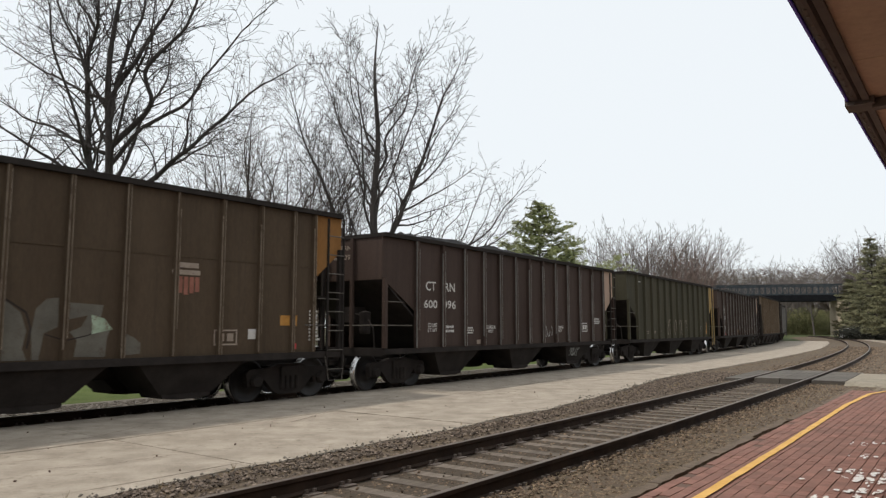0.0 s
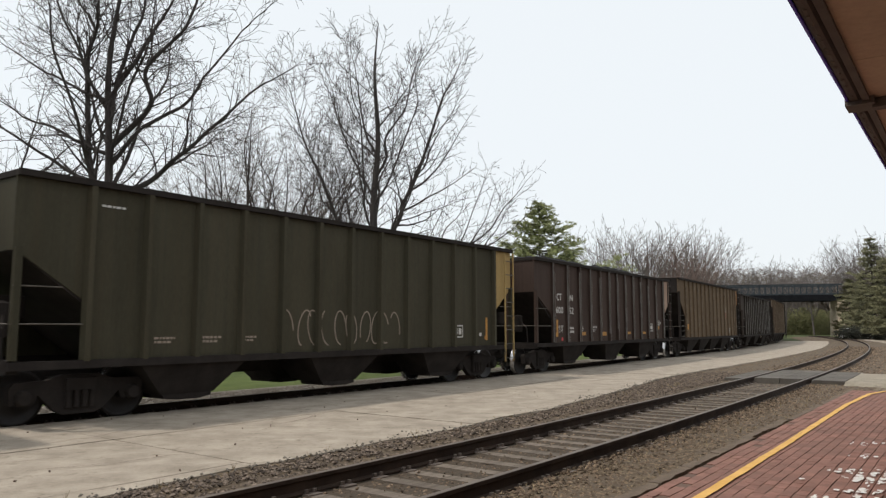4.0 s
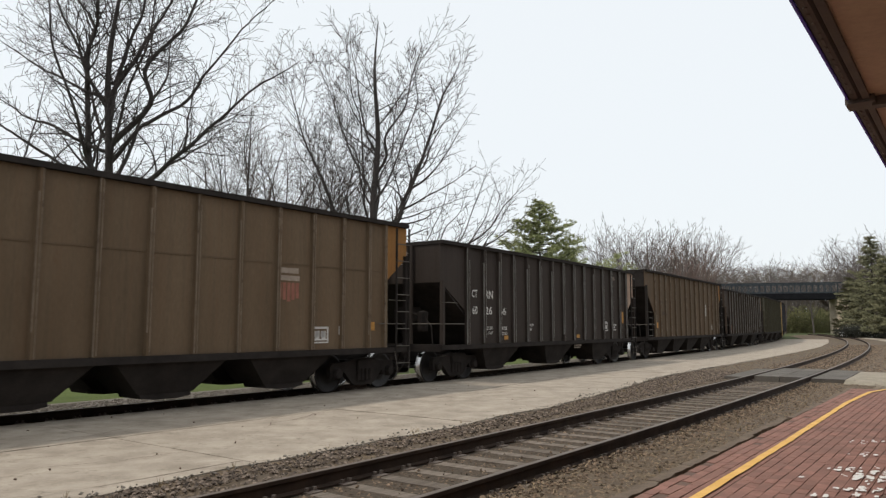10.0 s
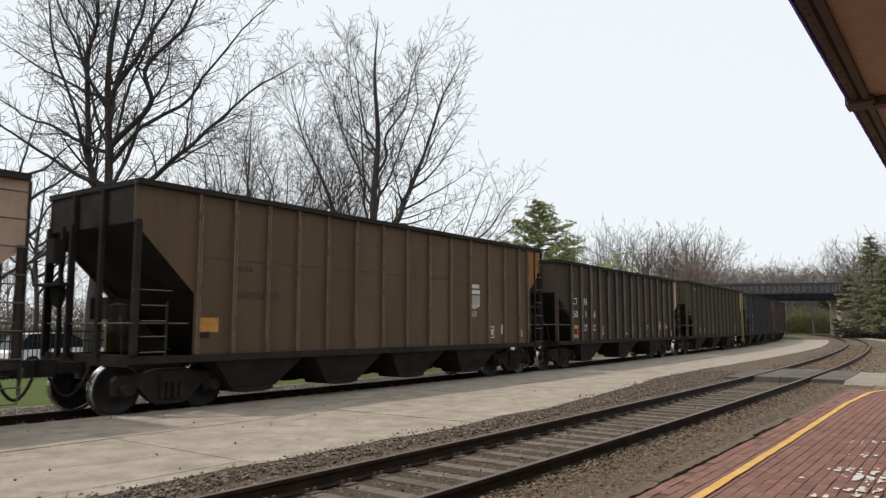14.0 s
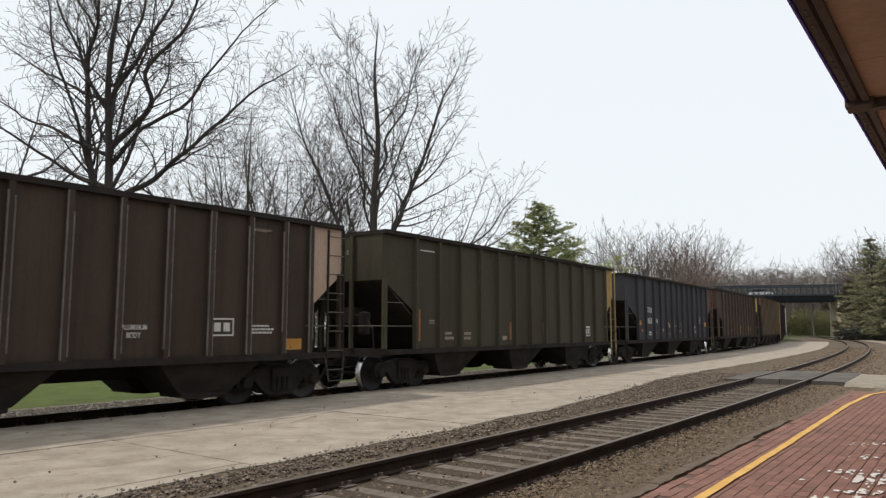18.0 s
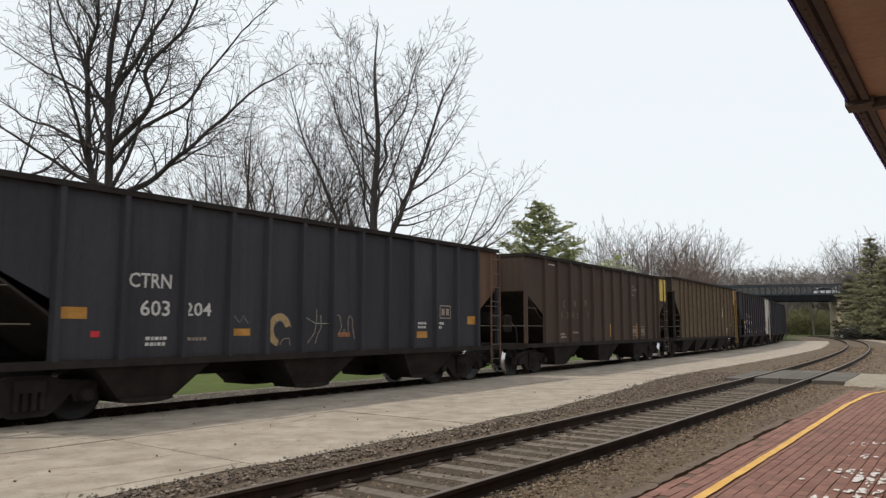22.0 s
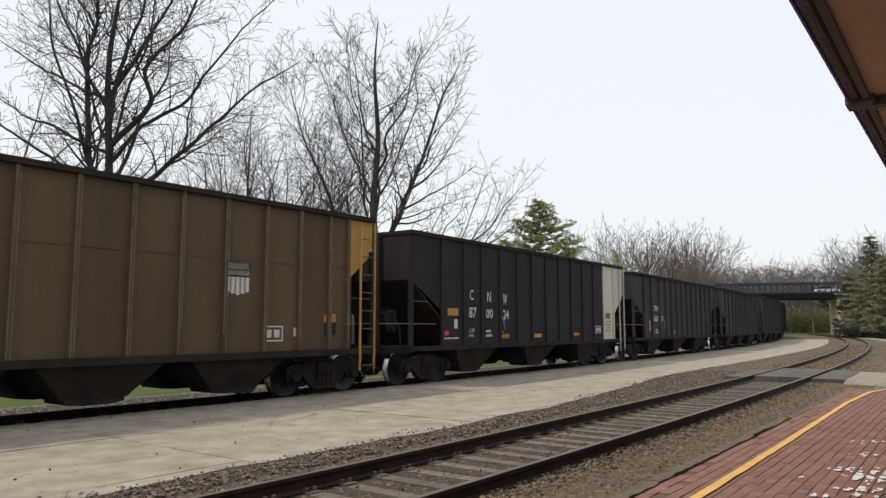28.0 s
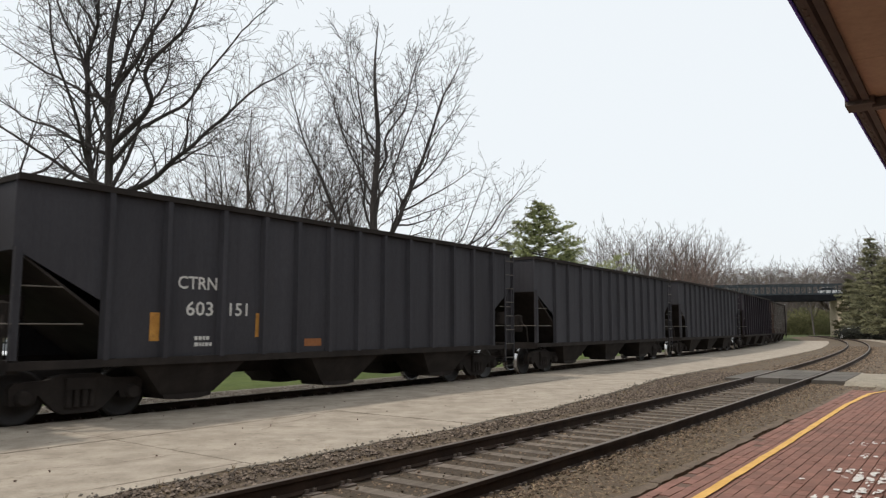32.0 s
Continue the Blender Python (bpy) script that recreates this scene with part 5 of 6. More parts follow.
bars(car, -3.90, -3.54, 1.29, 1.44, 2, FADED)
bars(car, -3.04, -2.63, 1.30, 1.43, 2, FADED)
plate_mark(car, 5.87, 5.97, 1.20, 1.86, AMBER, "reflector_strip")
plate_mark(car, 5.53, 5.65, 1.32, 1.42, STENCIL, "placard")
plate_mark(car, 5.81, 5.90, 1.22, 1.33, AMBER, "reflector_strip")
car = TRAIN[3]
stencil(car, "CT", -5.61, -5.19, 2.51, 2.76, STENCIL)
stencil(car, "RN", -4.75, -4.25, 2.52, 2.75, STENCIL)
stencil(car, "600", -5.67, -5.09, 2.06, 2.30, STENCIL)
stencil(car, "062", -4.80, -4.19, 2.05, 2.30, STENCIL)
stencil(car, "LD LMT", -5.49, -5.09, 1.54, 1.64, STENCIL)
stencil(car, "LT WT", -5.45, -5.13, 1.39, 1.50, STENCIL)
bars(car, -4.70, -4.15, 1.38, 1.63, 2, STENCIL)
plate_mark(car, -5.65, -5.52, 1.38, 1.84, AMBER, "reflector_strip")
plate_mark(car, -6.00, -5.52, 1.25, 1.40, AMBER, "reflector_strip")
plate_mark(car, -5.25, -5.11, 1.11, 1.22, RED, "red_marker")
plate_mark(car, -3.60, -3.10, 1.28, 1.40, AMBER, "reflector_strip")
plate_mark(car, -1.58, -1.01, 1.25, 1.40, AMBER, "reflector_strip")
plate_mark(car, 1.24, 1.75, 1.28, 1.39, AMBER, "reflector_strip")
plate_mark(car, 3.23, 3.74, 1.28, 1.38, AMBER, "reflector_strip")
stencil(car, "ALUMINUM", -2.58, -2.03, 1.54, 1.63, STENCIL)
stencil(car, "BODY", -2.46, -2.16, 1.41, 1.51, STENCIL)
frame_mark(car, 4.21, 4.73, 1.40, 1.74, STENCIL)
bars(car, 5.16, 5.88, 1.67, 1.93, 3, STENCIL)
bars(car, -3.72, -3.30, 1.45, 1.63, 3, STENCIL)
plate_mark(car, 5.24, 5.69, 1.49, 1.63, AMBER, "reflector_strip")
plate_mark(car, 5.21, 5.32, 1.13, 1.22, RED, "red_marker")
end_stencil(car, "CTRN", -0.10, 0.42, 3.52, 3.64, FADED)
end_stencil(car, "600062", -0.18, 0.52, 3.28, 3.41, FADED)
car = TRAIN[4]
shield(car, 3.13, 3.73, 2.08, 2.79, FADED, RED_FADED)
frame_mark(car, 4.13, 4.61, 1.19, 1.55, STENCIL)
plate_mark(car, -5.87, -5.40, 1.46, 1.74, AMBER, "reflector_strip")
plate_mark(car, -5.83, -5.59, 1.33, 1.46, SLOPE, "stain")
plate_mark(car, 4.93, 5.05, 1.37, 1.56, STENCIL, "placard")
plate_mark(car, 5.88, 6.14, 1.46, 1.66, AMBER, "reflector_strip")
frame_mark(car, 4.11, 4.59, 1.25, 1.53, STENCIL)
end_stencil(car, "", -0.1, 0.45, 3.33, 3.47, DIM, FADED)
car = TRAIN[5]
stencil(car, "CT", -5.72, -5.43, 2.39, 2.61, STENCIL)
stencil(car, "RN", -4.99, -4.54, 2.38, 2.62, STENCIL)
stencil(car, "60", -5.69, -5.43, 1.90, 2.14, STENCIL)
stencil(car, "26", -4.99, -4.59, 1.90, 2.14, STENCIL)
stencil(car, "66", -4.14, -3.76, 1.90, 2.13, STENCIL)
stencil(car, "LD LMT", -4.92, -4.56, 1.45, 1.55, STENCIL)
stencil(car, "233900", -4.20, -3.70, 1.44, 1.55, STENCIL)
stencil(car, "LT WT", -4.84, -4.56, 1.31, 1.40, STENCIL)
stencil(car, "52100", -4.12, -3.70, 1.28, 1.39, STENCIL)
plate_mark(car, -3.88, -3.63, 1.15, 1.27, AMBER, "reflector_strip")
plate_mark(car, -1.56, -1.30, 1.11, 1.26, AMBER, "reflector_strip")
plate_mark(car, 1.43, 1.70, 1.13, 1.25, AMBER, "reflector_strip")
stencil(car, "ALUMINUM", -2.40, -1.95, 1.55, 1.64, STENCIL)
stencil(car, "BODY", -2.31, -2.04, 1.40, 1.50, STENCIL)
frame_mark(car, 3.87, 4.41, 1.37, 1.69, STENCIL)
bars(car, 3.92, 4.34, 1.70, 1.77, 1, STENCIL)
plate_mark(car, 3.81, 4.03, 1.82, 1.99, GREEN, "green_tag")
plate_mark(car, 5.98, 6.15, 1.68, 2.15, AMBER, "reflector_strip")
bars(car, 4.74, 5.33, 1.38, 1.68, 3, STENCIL)
plate_mark(car, 3.79, 4.06, 1.13, 1.26, AMBER, "reflector_strip")
bars(car, 4.76, 5.33, 3.43, 3.56, 3, FADED)
bars(car, 1.22, 1.79, 0.76, 0.92, 2, FADED)
end_stencil(car, "CTRN", -0.10, 0.42, 3.52, 3.64, FADED)
end_stencil(car, "602666", -0.18, 0.52, 3.28, 3.41, FADED)
car = TRAIN[6]
bars(car, -5.20, -4.78, 2.64, 2.82, 1, DIM)
bars(car, -5.15, -3.90, 2.10, 2.36, 1, DIM)
plate_mark(car, -5.98, -5.50, 1.46, 1.73, AMBER, "reflector_strip")
plate_mark(car, -5.94, -5.70, 1.35, 1.47, SLOPE, "stain")
shield(car, 3.08, 3.68, 2.06, 2.78, STENCIL, STENCIL)
plate_mark(car, 3.11, 3.64, 2.14, 2.45, STENCIL, "emblem_field")
frame_mark(car, 4.08, 4.45, 1.22, 1.57, STENCIL)
plate_mark(car, 4.86, 4.99, 1.33, 1.62, STENCIL, "placard")
plate_mark(car, 5.94, 6.19, 1.23, 1.45, AMBER, "reflector_strip")
scrawl(car, 3.20, 3.49, 1.81, 2.01, 2, STENCIL, 0.02)
car = TRAIN[7]
stencil(car, "CT", -5.82, -5.38, 2.36, 2.60, STENCIL)
stencil(car, "RN", -5.00, -4.52, 2.36, 2.62, STENCIL)
stencil(car, "60", -5.81, -5.37, 1.89, 2.14, STENCIL)
stencil(car, "1", -4.96, -4.89, 1.90, 2.14, STENCIL)
stencil(car, "1", -4.66, -4.59, 1.91, 2.16, STENCIL)
stencil(car, "65", -4.11, -3.67, 1.90, 2.14, STENCIL)
stencil(car, "LD LMT", -4.89, -4.50, 1.54, 1.64, STENCIL)
stencil(car, "232100", -4.17, -3.68, 1.53, 1.64, STENCIL)
stencil(car, "LT WT", -4.89, -4.54, 1.38, 1.48, STENCIL)
stencil(car, "52900", -4.12, -3.67, 1.38, 1.48, STENCIL)
plate_mark(car, -5.82, -5.35, 1.48, 1.61, AMBER, "reflector_strip")
plate_mark(car, -5.82, -5.35, 1.14, 1.28, AMBER, "reflector_strip")
plate_mark(car, -5.48, -5.35, 1.33, 1.44, RED, "red_marker")
plate_mark(car, -3.31, -2.86, 1.22, 1.34, AMBER, "reflector_strip")
plate_mark(car, -0.58, -0.16, 1.20, 1.31, AMBER, "reflector_strip")
bars(car, -3.23, -2.78, 1.38, 1.61, 3, FADED)
stencil(car, "ALUMINUM", 2.12, 2.59, 1.54, 1.63, STENCIL)
stencil(car, "BODY", 2.22, 2.48, 1.40, 1.50, STENCIL)
plate_mark(car, 5.68, 6.17, 1.12, 1.35, AMBER, "reflector_strip")
frame_mark(car, 3.88, 4.42, 1.42, 1.76, STENCIL)
bars(car, 4.77, 5.36, 1.46, 1.66, 3, STENCIL)
bars(car, 4.75, 5.34, 3.53, 3.59, 3, FADED)
end_stencil(car, "CTRN", -0.10, 0.42, 3.52, 3.64, FADED)
end_stencil(car, "601165", -0.18, 0.52, 3.28, 3.41, FADED)
car = TRAIN[8]
bars(car, -5.75, -5.15, 3.59, 3.65, 1, STENCIL)
bars(car, -5.36, -5.14, 1.68, 1.81, 2, FADED)
bars(car, -4.62, -4.25, 1.26, 1.52, 2, FADED)
bars(car, -3.68, -3.37, 1.25, 1.51, 2, FADED)
plate_mark(car, -5.89, -5.75, 1.24, 2.05, RUSTBAR, "reflector_strip")
frame_mark(car, 4.49, 5.02, 1.27, 1.64, STENCIL)
plate_mark(car, -1.11, -0.99, 1.21, 1.76, RUSTBAR, "reflector_strip")
plate_mark(car, 1.16, 1.27, 1.35, 1.74, RUSTBAR, "reflector_strip")
plate_mark(car, -1.54, -1.28, 1.21, 1.33, FADED, "reflector_strip")
bars(car, -2.87, -2.75, 1.45, 1.52, 1, STENCIL)
frame_mark(car, 4.56, 5.01, 1.29, 1.61, STENCIL)
bars(car, 5.41, 5.63, 1.43, 1.68, 2, STENCIL)
end_stencil(car, "", -0.1, 0.5, 3.42, 3.54, DIM_WHITE)
car = TRAIN[9]
stencil(car, "CTRN", -4.60, -3.78, 2.26, 2.52, STENCIL)
stencil(car, "603", -4.37, -3.79, 1.77, 2.05, STENCIL)
stencil(car, "204", -3.49, -2.91, 1.78, 2.03, STENCIL)
plate_mark(car, -5.78, -5.31, 1.71, 1.90, AMBER, "reflector_strip")
plate_mark(car, -5.23, -5.08, 1.41, 1.51, RED, "red_marker")
bars(car, -4.25, -3.84, 1.25, 1.45, 2, STENCIL)
bars(car, -3.41, -3.06, 1.33, 1.43, 1, FADED)
plate_mark(car, -2.41, -1.98, 1.41, 1.55, AMBER, "reflector_strip")
frame_mark(car, 4.39, 4.90, 1.81, 2.17, FADED)
plate_mark(car, 5.71, 6.16, 1.66, 1.89, AMBER, "reflector_strip")
plate_mark(car, 3.39, 3.83, 1.30, 1.47, AMBER, "reflector_strip")
bars(car, 3.44, 3.79, 1.55, 1.75, 2, STENCIL)
bars(car, 4.25, 4.53, 1.54, 1.76, 2, STENCIL)
end_stencil(car, "", -0.1, 0.5, 3.42, 3.54, DIM_WHITE)
stroke(car, arc(-1.22, 1.52, 0.24, 0.27, 15, 262), SPRAY_O, 0.13)
stroke(car, arc(-1.22, 1.52, 0.31, 0.34, 10, 255), FADED, 0.018)
stroke(car, arc(-1.22, 1.52, 0.165, 0.19, 20, 250), FADED, 0.018)
stroke(car, [(-1.20, 1.22), (-1.12, 1.33), (-0.95, 1.35), (-0.92, 1.20)], FADED, 0.02)
stroke(car, [(-0.42, 1.24), (-0.22, 1.46), (-0.17, 1.72), (-0.17, 1.98)], FADED, 0.022)
stroke(car, [(-0.20, 1.22), (-0.14, 1.40), (-0.03, 1.56), (-0.04, 1.84)], FADED, 0.022)
stroke(car, [(-0.48, 1.78), (-0.20, 1.66), (0.26, 1.66)], SPRAY_G, 0.02)
stroke(car, [(0.50, 1.38), (0.62, 1.58), (0.55, 1.84), (0.47, 1.85)], FADED, 0.02)
stroke(car, [(0.62, 1.36), (0.70, 1.54), (0.80, 1.36)], FADED, 0.02)
stroke(car, [(0.84, 1.46), (0.82, 1.74), (0.88, 1.84), (0.98, 1.76), (0.97, 1.60), (1.06, 1.30)], FADED, 0.02)
stroke(car, [(-2.38, 1.80), (-2.24, 1.66), (-2.16, 1.80), (-2.04, 1.66)], DIM_WHITE, 0.03)
plate_mark(car, 0.50, 0.90, 1.36, 1.46, RUSTBAR, "reflector_strip")
car = TRAIN[10]
stencil(car, "1", -4.50, -4.45, 1.90, 2.12, OCHRE)
stencil(car, "3", -4.10, -3.92, 1.90, 2.12, OCHRE)
stencil(car, "3", -3.65, -3.47, 1.90, 2.12, OCHRE)
plate_mark(car, -5.82, -5.70, 1.12, 2.07, AMBER, "reflector_strip")
bars(car, -4.60, -4.15, 1.20, 1.42, 2, FADED)
bars(car, -3.55, -3.05, 1.36, 1.46, 1, FADED)
bars(car, -5.50, -4.95, 3.72, 3.78, 1, STENCIL)
stencil(car, "N", -3.45, -3.24, 2.32, 2.57, OCHRE)
stencil(car, "W", -2.48, -2.22, 2.34, 2.60, OCHRE)
stencil(car, "1", -3.15, -3.11, 1.90, 2.12, OCHRE)
stencil(car, "C", -4.35, -4.18, 2.27, 2.53, OCHRE)
stencil(car, "9", -2.70, -2.51, 1.90, 2.12, OCHRE)
stencil(car, "7", -2.21, -2.05, 1.90, 2.11, OCHRE)
plate_mark(car, -2.74, -2.64, 1.22, 1.67, AMBER, "reflector_strip")
plate_mark(car, 0.06, 0.17, 1.20, 1.72, AMBER, "reflector_strip")
plate_mark(car, 6.15, 6.27, 1.52, 2.20, AMBER, "reflector_strip")
roundel(car, 2.53, 3.32, 2.92, 3.41, DIM_WHITE)
plate_mark(car, 3.20, 3.30, 1.12, 1.75, AMBER, "reflector_strip")
frame_mark(car, 2.66, 3.17, 1.22, 1.62, FADED)
frame_mark(car, 3.74, 4.24, 1.23, 1.62, FADED)
bars(car, 5.74, 6.16, 3.65, 3.69, 1, FADED)
plate_mark(car, 6.57, 7.50, 2.84, 3.89, YELLOW, "yellow_tab")
end_stencil(car, "", -0.1, 0.5, 3.42, 3.54, DIM_WHITE)
car = TRAIN[11]
shield(car, 3.14, 3.71, 2.17, 2.80, STENCIL, STENCIL)
plate_mark(car, 3.11, 3.72, 2.55, 2.80, SLOPE, "emblem_field")
bars(car, 3.22, 3.65, 2.57, 2.77, 2, STENCIL)
frame_mark(car, 4.06, 4.60, 1.25, 1.57, STENCIL)
plate_mark(car, 4.89, 5.02, 1.35, 1.53, STENCIL, "placard")
plate_mark(car, 5.76, 6.13, 1.65, 1.83, AMBER, "reflector_strip")
plate_mark(car, 5.78, 6.14, 1.36, 1.64, SLOPE, "stain")
car = TRAIN[12]
stencil(car, "C", -4.50, -4.31, 2.30, 2.60, STENCIL)
stencil(car, "N", -3.55, -3.34, 2.27, 2.58, STENCIL)
stencil(car, "W", -2.62, -2.39, 2.21, 2.55, STENCIL)
stencil(car, "87", -4.55, -4.15, 1.80, 2.10, STENCIL)
stencil(car, "00", -3.62, -3.23, 1.79, 2.07, STENCIL)
stencil(car, "24", -2.63, -2.27, 1.77, 2.06, STENCIL)
plate_mark(car, -5.62, -5.10, 1.85, 2.05, AMBER, "reflector_strip")
plate_mark(car, -5.30, -5.14, 1.50, 1.75, STENCIL, "placard")
plate_mark(car, -5.77, -5.58, 1.31, 1.44, RED, "red_marker")
stencil(car, "LD LMT", -4.55, -4.25, 1.38, 1.49, STENCIL)
stencil(car, "LT WT", -4.55, -4.30, 1.25, 1.33, STENCIL)
bars(car, -3.62, -3.29, 1.25, 1.50, 2, STENCIL)
scrawl(car, -2.81, -2.24, 1.37, 1.85, 17, SPRAY, 0.02)
plate_mark(car, -2.80, -2.24, 1.20, 1.31, AMBER, "reflector_strip")
plate_mark(car, -0.58, -0.09, 1.19, 1.31, AMBER, "reflector_strip")
plate_mark(car, -2.72, -2.25, 1.19, 1.32, AMBER, "reflector_strip")
frame_mark(car, 4.38, 4.89, 1.28, 1.57, STENCIL)
bars(car, -5.78, -5.03, 1.21, 1.28, 1, STENCIL)
frame_mark(car, 4.47, 4.92, 1.28, 1.57, STENCIL)
plate_mark(car, 2.45, 2.90, 1.22, 1.32, AMBER, "reflector_strip")
plate_mark(car, 5.43, 5.91, 1.86, 2.08, RUSTBAR, "reflector_strip")
bars(car, 5.42, 5.97, 1.35, 1.80, 4, FADED)
end_stencil(car, "", -0.1, 0.5, 3.42, 3.54, DIM_WHITE)
car = TRAIN[13]
stencil(car, "CTRN", -4.47, -3.62, 2.27, 2.51, STENCIL)
stencil(car, "603", -4.28, -3.69, 1.78, 2.05, STENCIL)
stencil(car, "151", -3.31, -2.88, 1.79, 2.04, STENCIL)
plate_mark(car, -5.00, -4.75, 1.33, 1.83, AMBER, "reflector_strip")
plate_mark(car, -2.67, -2.54, 1.38, 1.85, AMBER, "reflector_strip")
bars(car, -4.08, -3.67, 1.22, 1.45, 2, STENCIL)
plate_mark(car, -1.34, -0.83, 1.17, 1.33, RUSTBAR, "reflector_strip")
end_stencil(car, "", -0.1, 0.5, 3.42, 3.54, DIM_WHITE)

M["hedge"] = surf("dark_hedge", (0.022, 0.024, 0.018), (0.038, 0.038, 0.028), 0.6, 0.9, bump=0.3, islands=True)


# ---------------- trees ----------------
def shoot(limbs, twigs, rr, p, d, length, r, order, most, thin, climb, step):
    """One bending shoot and the shoots that it bears in turn, on alternating sides."""
    n = max(3, int(length / step))
    d = d.normalized()
    sway = Vector((rr.gauss(0, 1), rr.gauss(0, 1), rr.gauss(0, 1))) * 0.10
    roll = rr.uniform(0, 6.28)
    for k in range(n):
        t = k / n
        if rr.random() < 0.25:
            sway = Vector((rr.gauss(0, 1), rr.gauss(0, 1), rr.gauss(0, 1))) * 0.08
        d = (d + sway + Vector((rr.gauss(0, 1), rr.gauss(0, 1), rr.gauss(0, 1))) * 0.075 + Vector((0, 0, climb * 0.075))).normalized()
        q = p + d * (length / n)
        ra, rb_ = max(r * (1 - 0.75 * t), thin), max(r * (1 - 0.75 * (k + 1) / n), thin * 0.85)
        (limbs if r > 0.05 else twigs).tube(p, q, ra, rb_, 5 if r > 0.05 else 3, caps=False)
        p = q
        for _ in range((2 if rr.random() < 0.28 else 1) if order < most and t > 0.18 else 0):
            roll += 2.4 + rr.uniform(-0.5, 0.5)
            side = d.orthogonal().normalized()
            side.rotate(Matrix.Rotation(roll, 3, d))
            nd = d * rr.uniform(0.5, 0.9) + side * rr.uniform(0.5, 0.95)
            nl = length * (0.16 + 0.50 * (1 - t)) * rr.uniform(0.55, 1.1)
            if nl > step * 0.95:
                shoot(limbs, twigs, rr, p, nd, nl, max(ra * 0.5, thin), order + 1, most, thin, climb, step)


def bare_tree(seed, trunk, bole, limbs_at, most=4, thin=0.009, climb=1.0, step=0.4, lean=(0.0, 0.0), bow=(0.62, 0.28), bare=2, lush=1.0):
    """Limbs and twigs of a leafless tree as two meshes. trunk: height and radius of the stem. bole: where the stem turns into the leader.
    limbs_at: rows of start, compass angle, rise, reach and radius; the start is a height on the stem, or an earlier row and how far along it."""
    rr = random.Random(seed)
    limbs, twigs = Geo(), Geo()
    h, r = trunk

    def stem(z):
        return Vector((lean[0] * z / h + 0.12 * math.sin(z * 0.7 + seed), lean[1] * z / h + 0.1 * math.cos(z * 0.6 + seed), z))
    n = 22
    for k in range(n):
        a, b_ = -0.5 + (h + 0.5) * k / n, -0.5 + (h + 0.5) * (k + 1) / n
        fa, fb = (max(1 - max(z, 0) / h, 0.03) ** 0.7 for z in (a, b_))
        flare = 1.35 if k == 0 else 1.0
        limbs.tube(stem(a), stem(b_), r * fa * flare, r * fb, 9, caps=False)
        if b_ > bole:
            for _ in range(2 if rr.random() < 0.3 else 1):
                az = rr.uniform(0, 6.28)
                nd = Vector((math.cos(az), math.sin(az), rr.uniform(0.5, 1.3)))
                shoot(limbs, twigs, rr, stem(b_), nd, (h - b_) * 0.42 + h * 0.06, max(r * fb * 0.35, thin), 2, most, thin, climb, step)
    courses = []
    for start, az, rise, reach, rad in limbs_at:
        az = radians(az)
        if isinstance(start, tuple):
            course = courses[start[0]]
            p0 = course[int(start[1] * (len(course) - 1))]
        else:
            p0 = stem(start)
        p2 = p0 + Vector((reach * math.cos(az), reach * math.sin(az), rise))
        p1 = p0 + Vector((reach * bow[0] * math.cos(az), reach * bow[0] * math.sin(az), rise * bow[1]))
        L = (p2 - p0).length * 1.08
        m = max(8, int(L / (step * 1.15)))
        prev, course = p0, [p0]
        wob = [Vector((rr.gauss(0, 1), rr.gauss(0, 1), rr.gauss(0, 1))) * 0.02 * L for _ in range(5)] + [Vector()]
        roll = rr.uniform(0, 6.28)
        for k in range(1, m + 1):
            t = k / m
            u = t * 4.999
            c0, c1 = wob[int(u)] if u >= 1 else Vector(), wob[int(u) + 1]
            f = u - int(u)
            f = f * f * (3 - 2 * f)
            q = p0 * (1 - t) ** 2 + p1 * (2 * t * (1 - t)) + p2 * t * t + c0 * (1 - f) + c1 * f + Vector((rr.gauss(0, 1), rr.gauss(0, 1), rr.gauss(0, 1))) * 0.03 * step
            ra, rb_ = max(rad * (1 - 0.86 * (t - 1 / m)), thin), max(rad * (1 - 0.86 * t), thin)
            limbs.tube(prev, q, ra, rb_, 6, caps=False)
            d = (q - prev).normalized()
            if k > bare:
                for _ in range(2 if rr.random() < 0.45 * lush * t else 1 if rr.random() < lush * (0.2 + 1.1 * t) else 0):
                    roll += 2.4 + rr.uniform(-0.5, 0.5)
                    side = d.orthogonal().normalized()
                    side.rotate(Matrix.Rotation(roll, 3, d))
                    nd = d * rr.uniform(0.5, 1.0) + side * rr.uniform(0.5, 0.95) + Vector((0, 0, 0.12 * climb))
                    shoot(limbs, twigs, rr, q, nd, L * rr.uniform(0.13, 0.32) * (1.0 - 0.35 * t), max(rb_ * 0.42, thin), 2, most, thin, climb, step)
            prev = q
            course.append(q)
        courses.append(course)
    return limbs, twigs


def fan(seed, n, h, low=0.25, high=0.6, reach=0.35, rad=0.1):
    """Limbs spread evenly round a stem."""
    rr = random.Random(seed)
    rows = []
    for k in range(n):
        z = h * (low + (high - low) * k / max(1, n - 1))
        rows.append((z, 137.5 * k + rr.uniform(-20, 20), (h - z) * rr.uniform(0.55, 0.95), h * reach * rr.uniform(0.7, 1.15), rad * rr.uniform(0.7, 1.1)))
    return rows


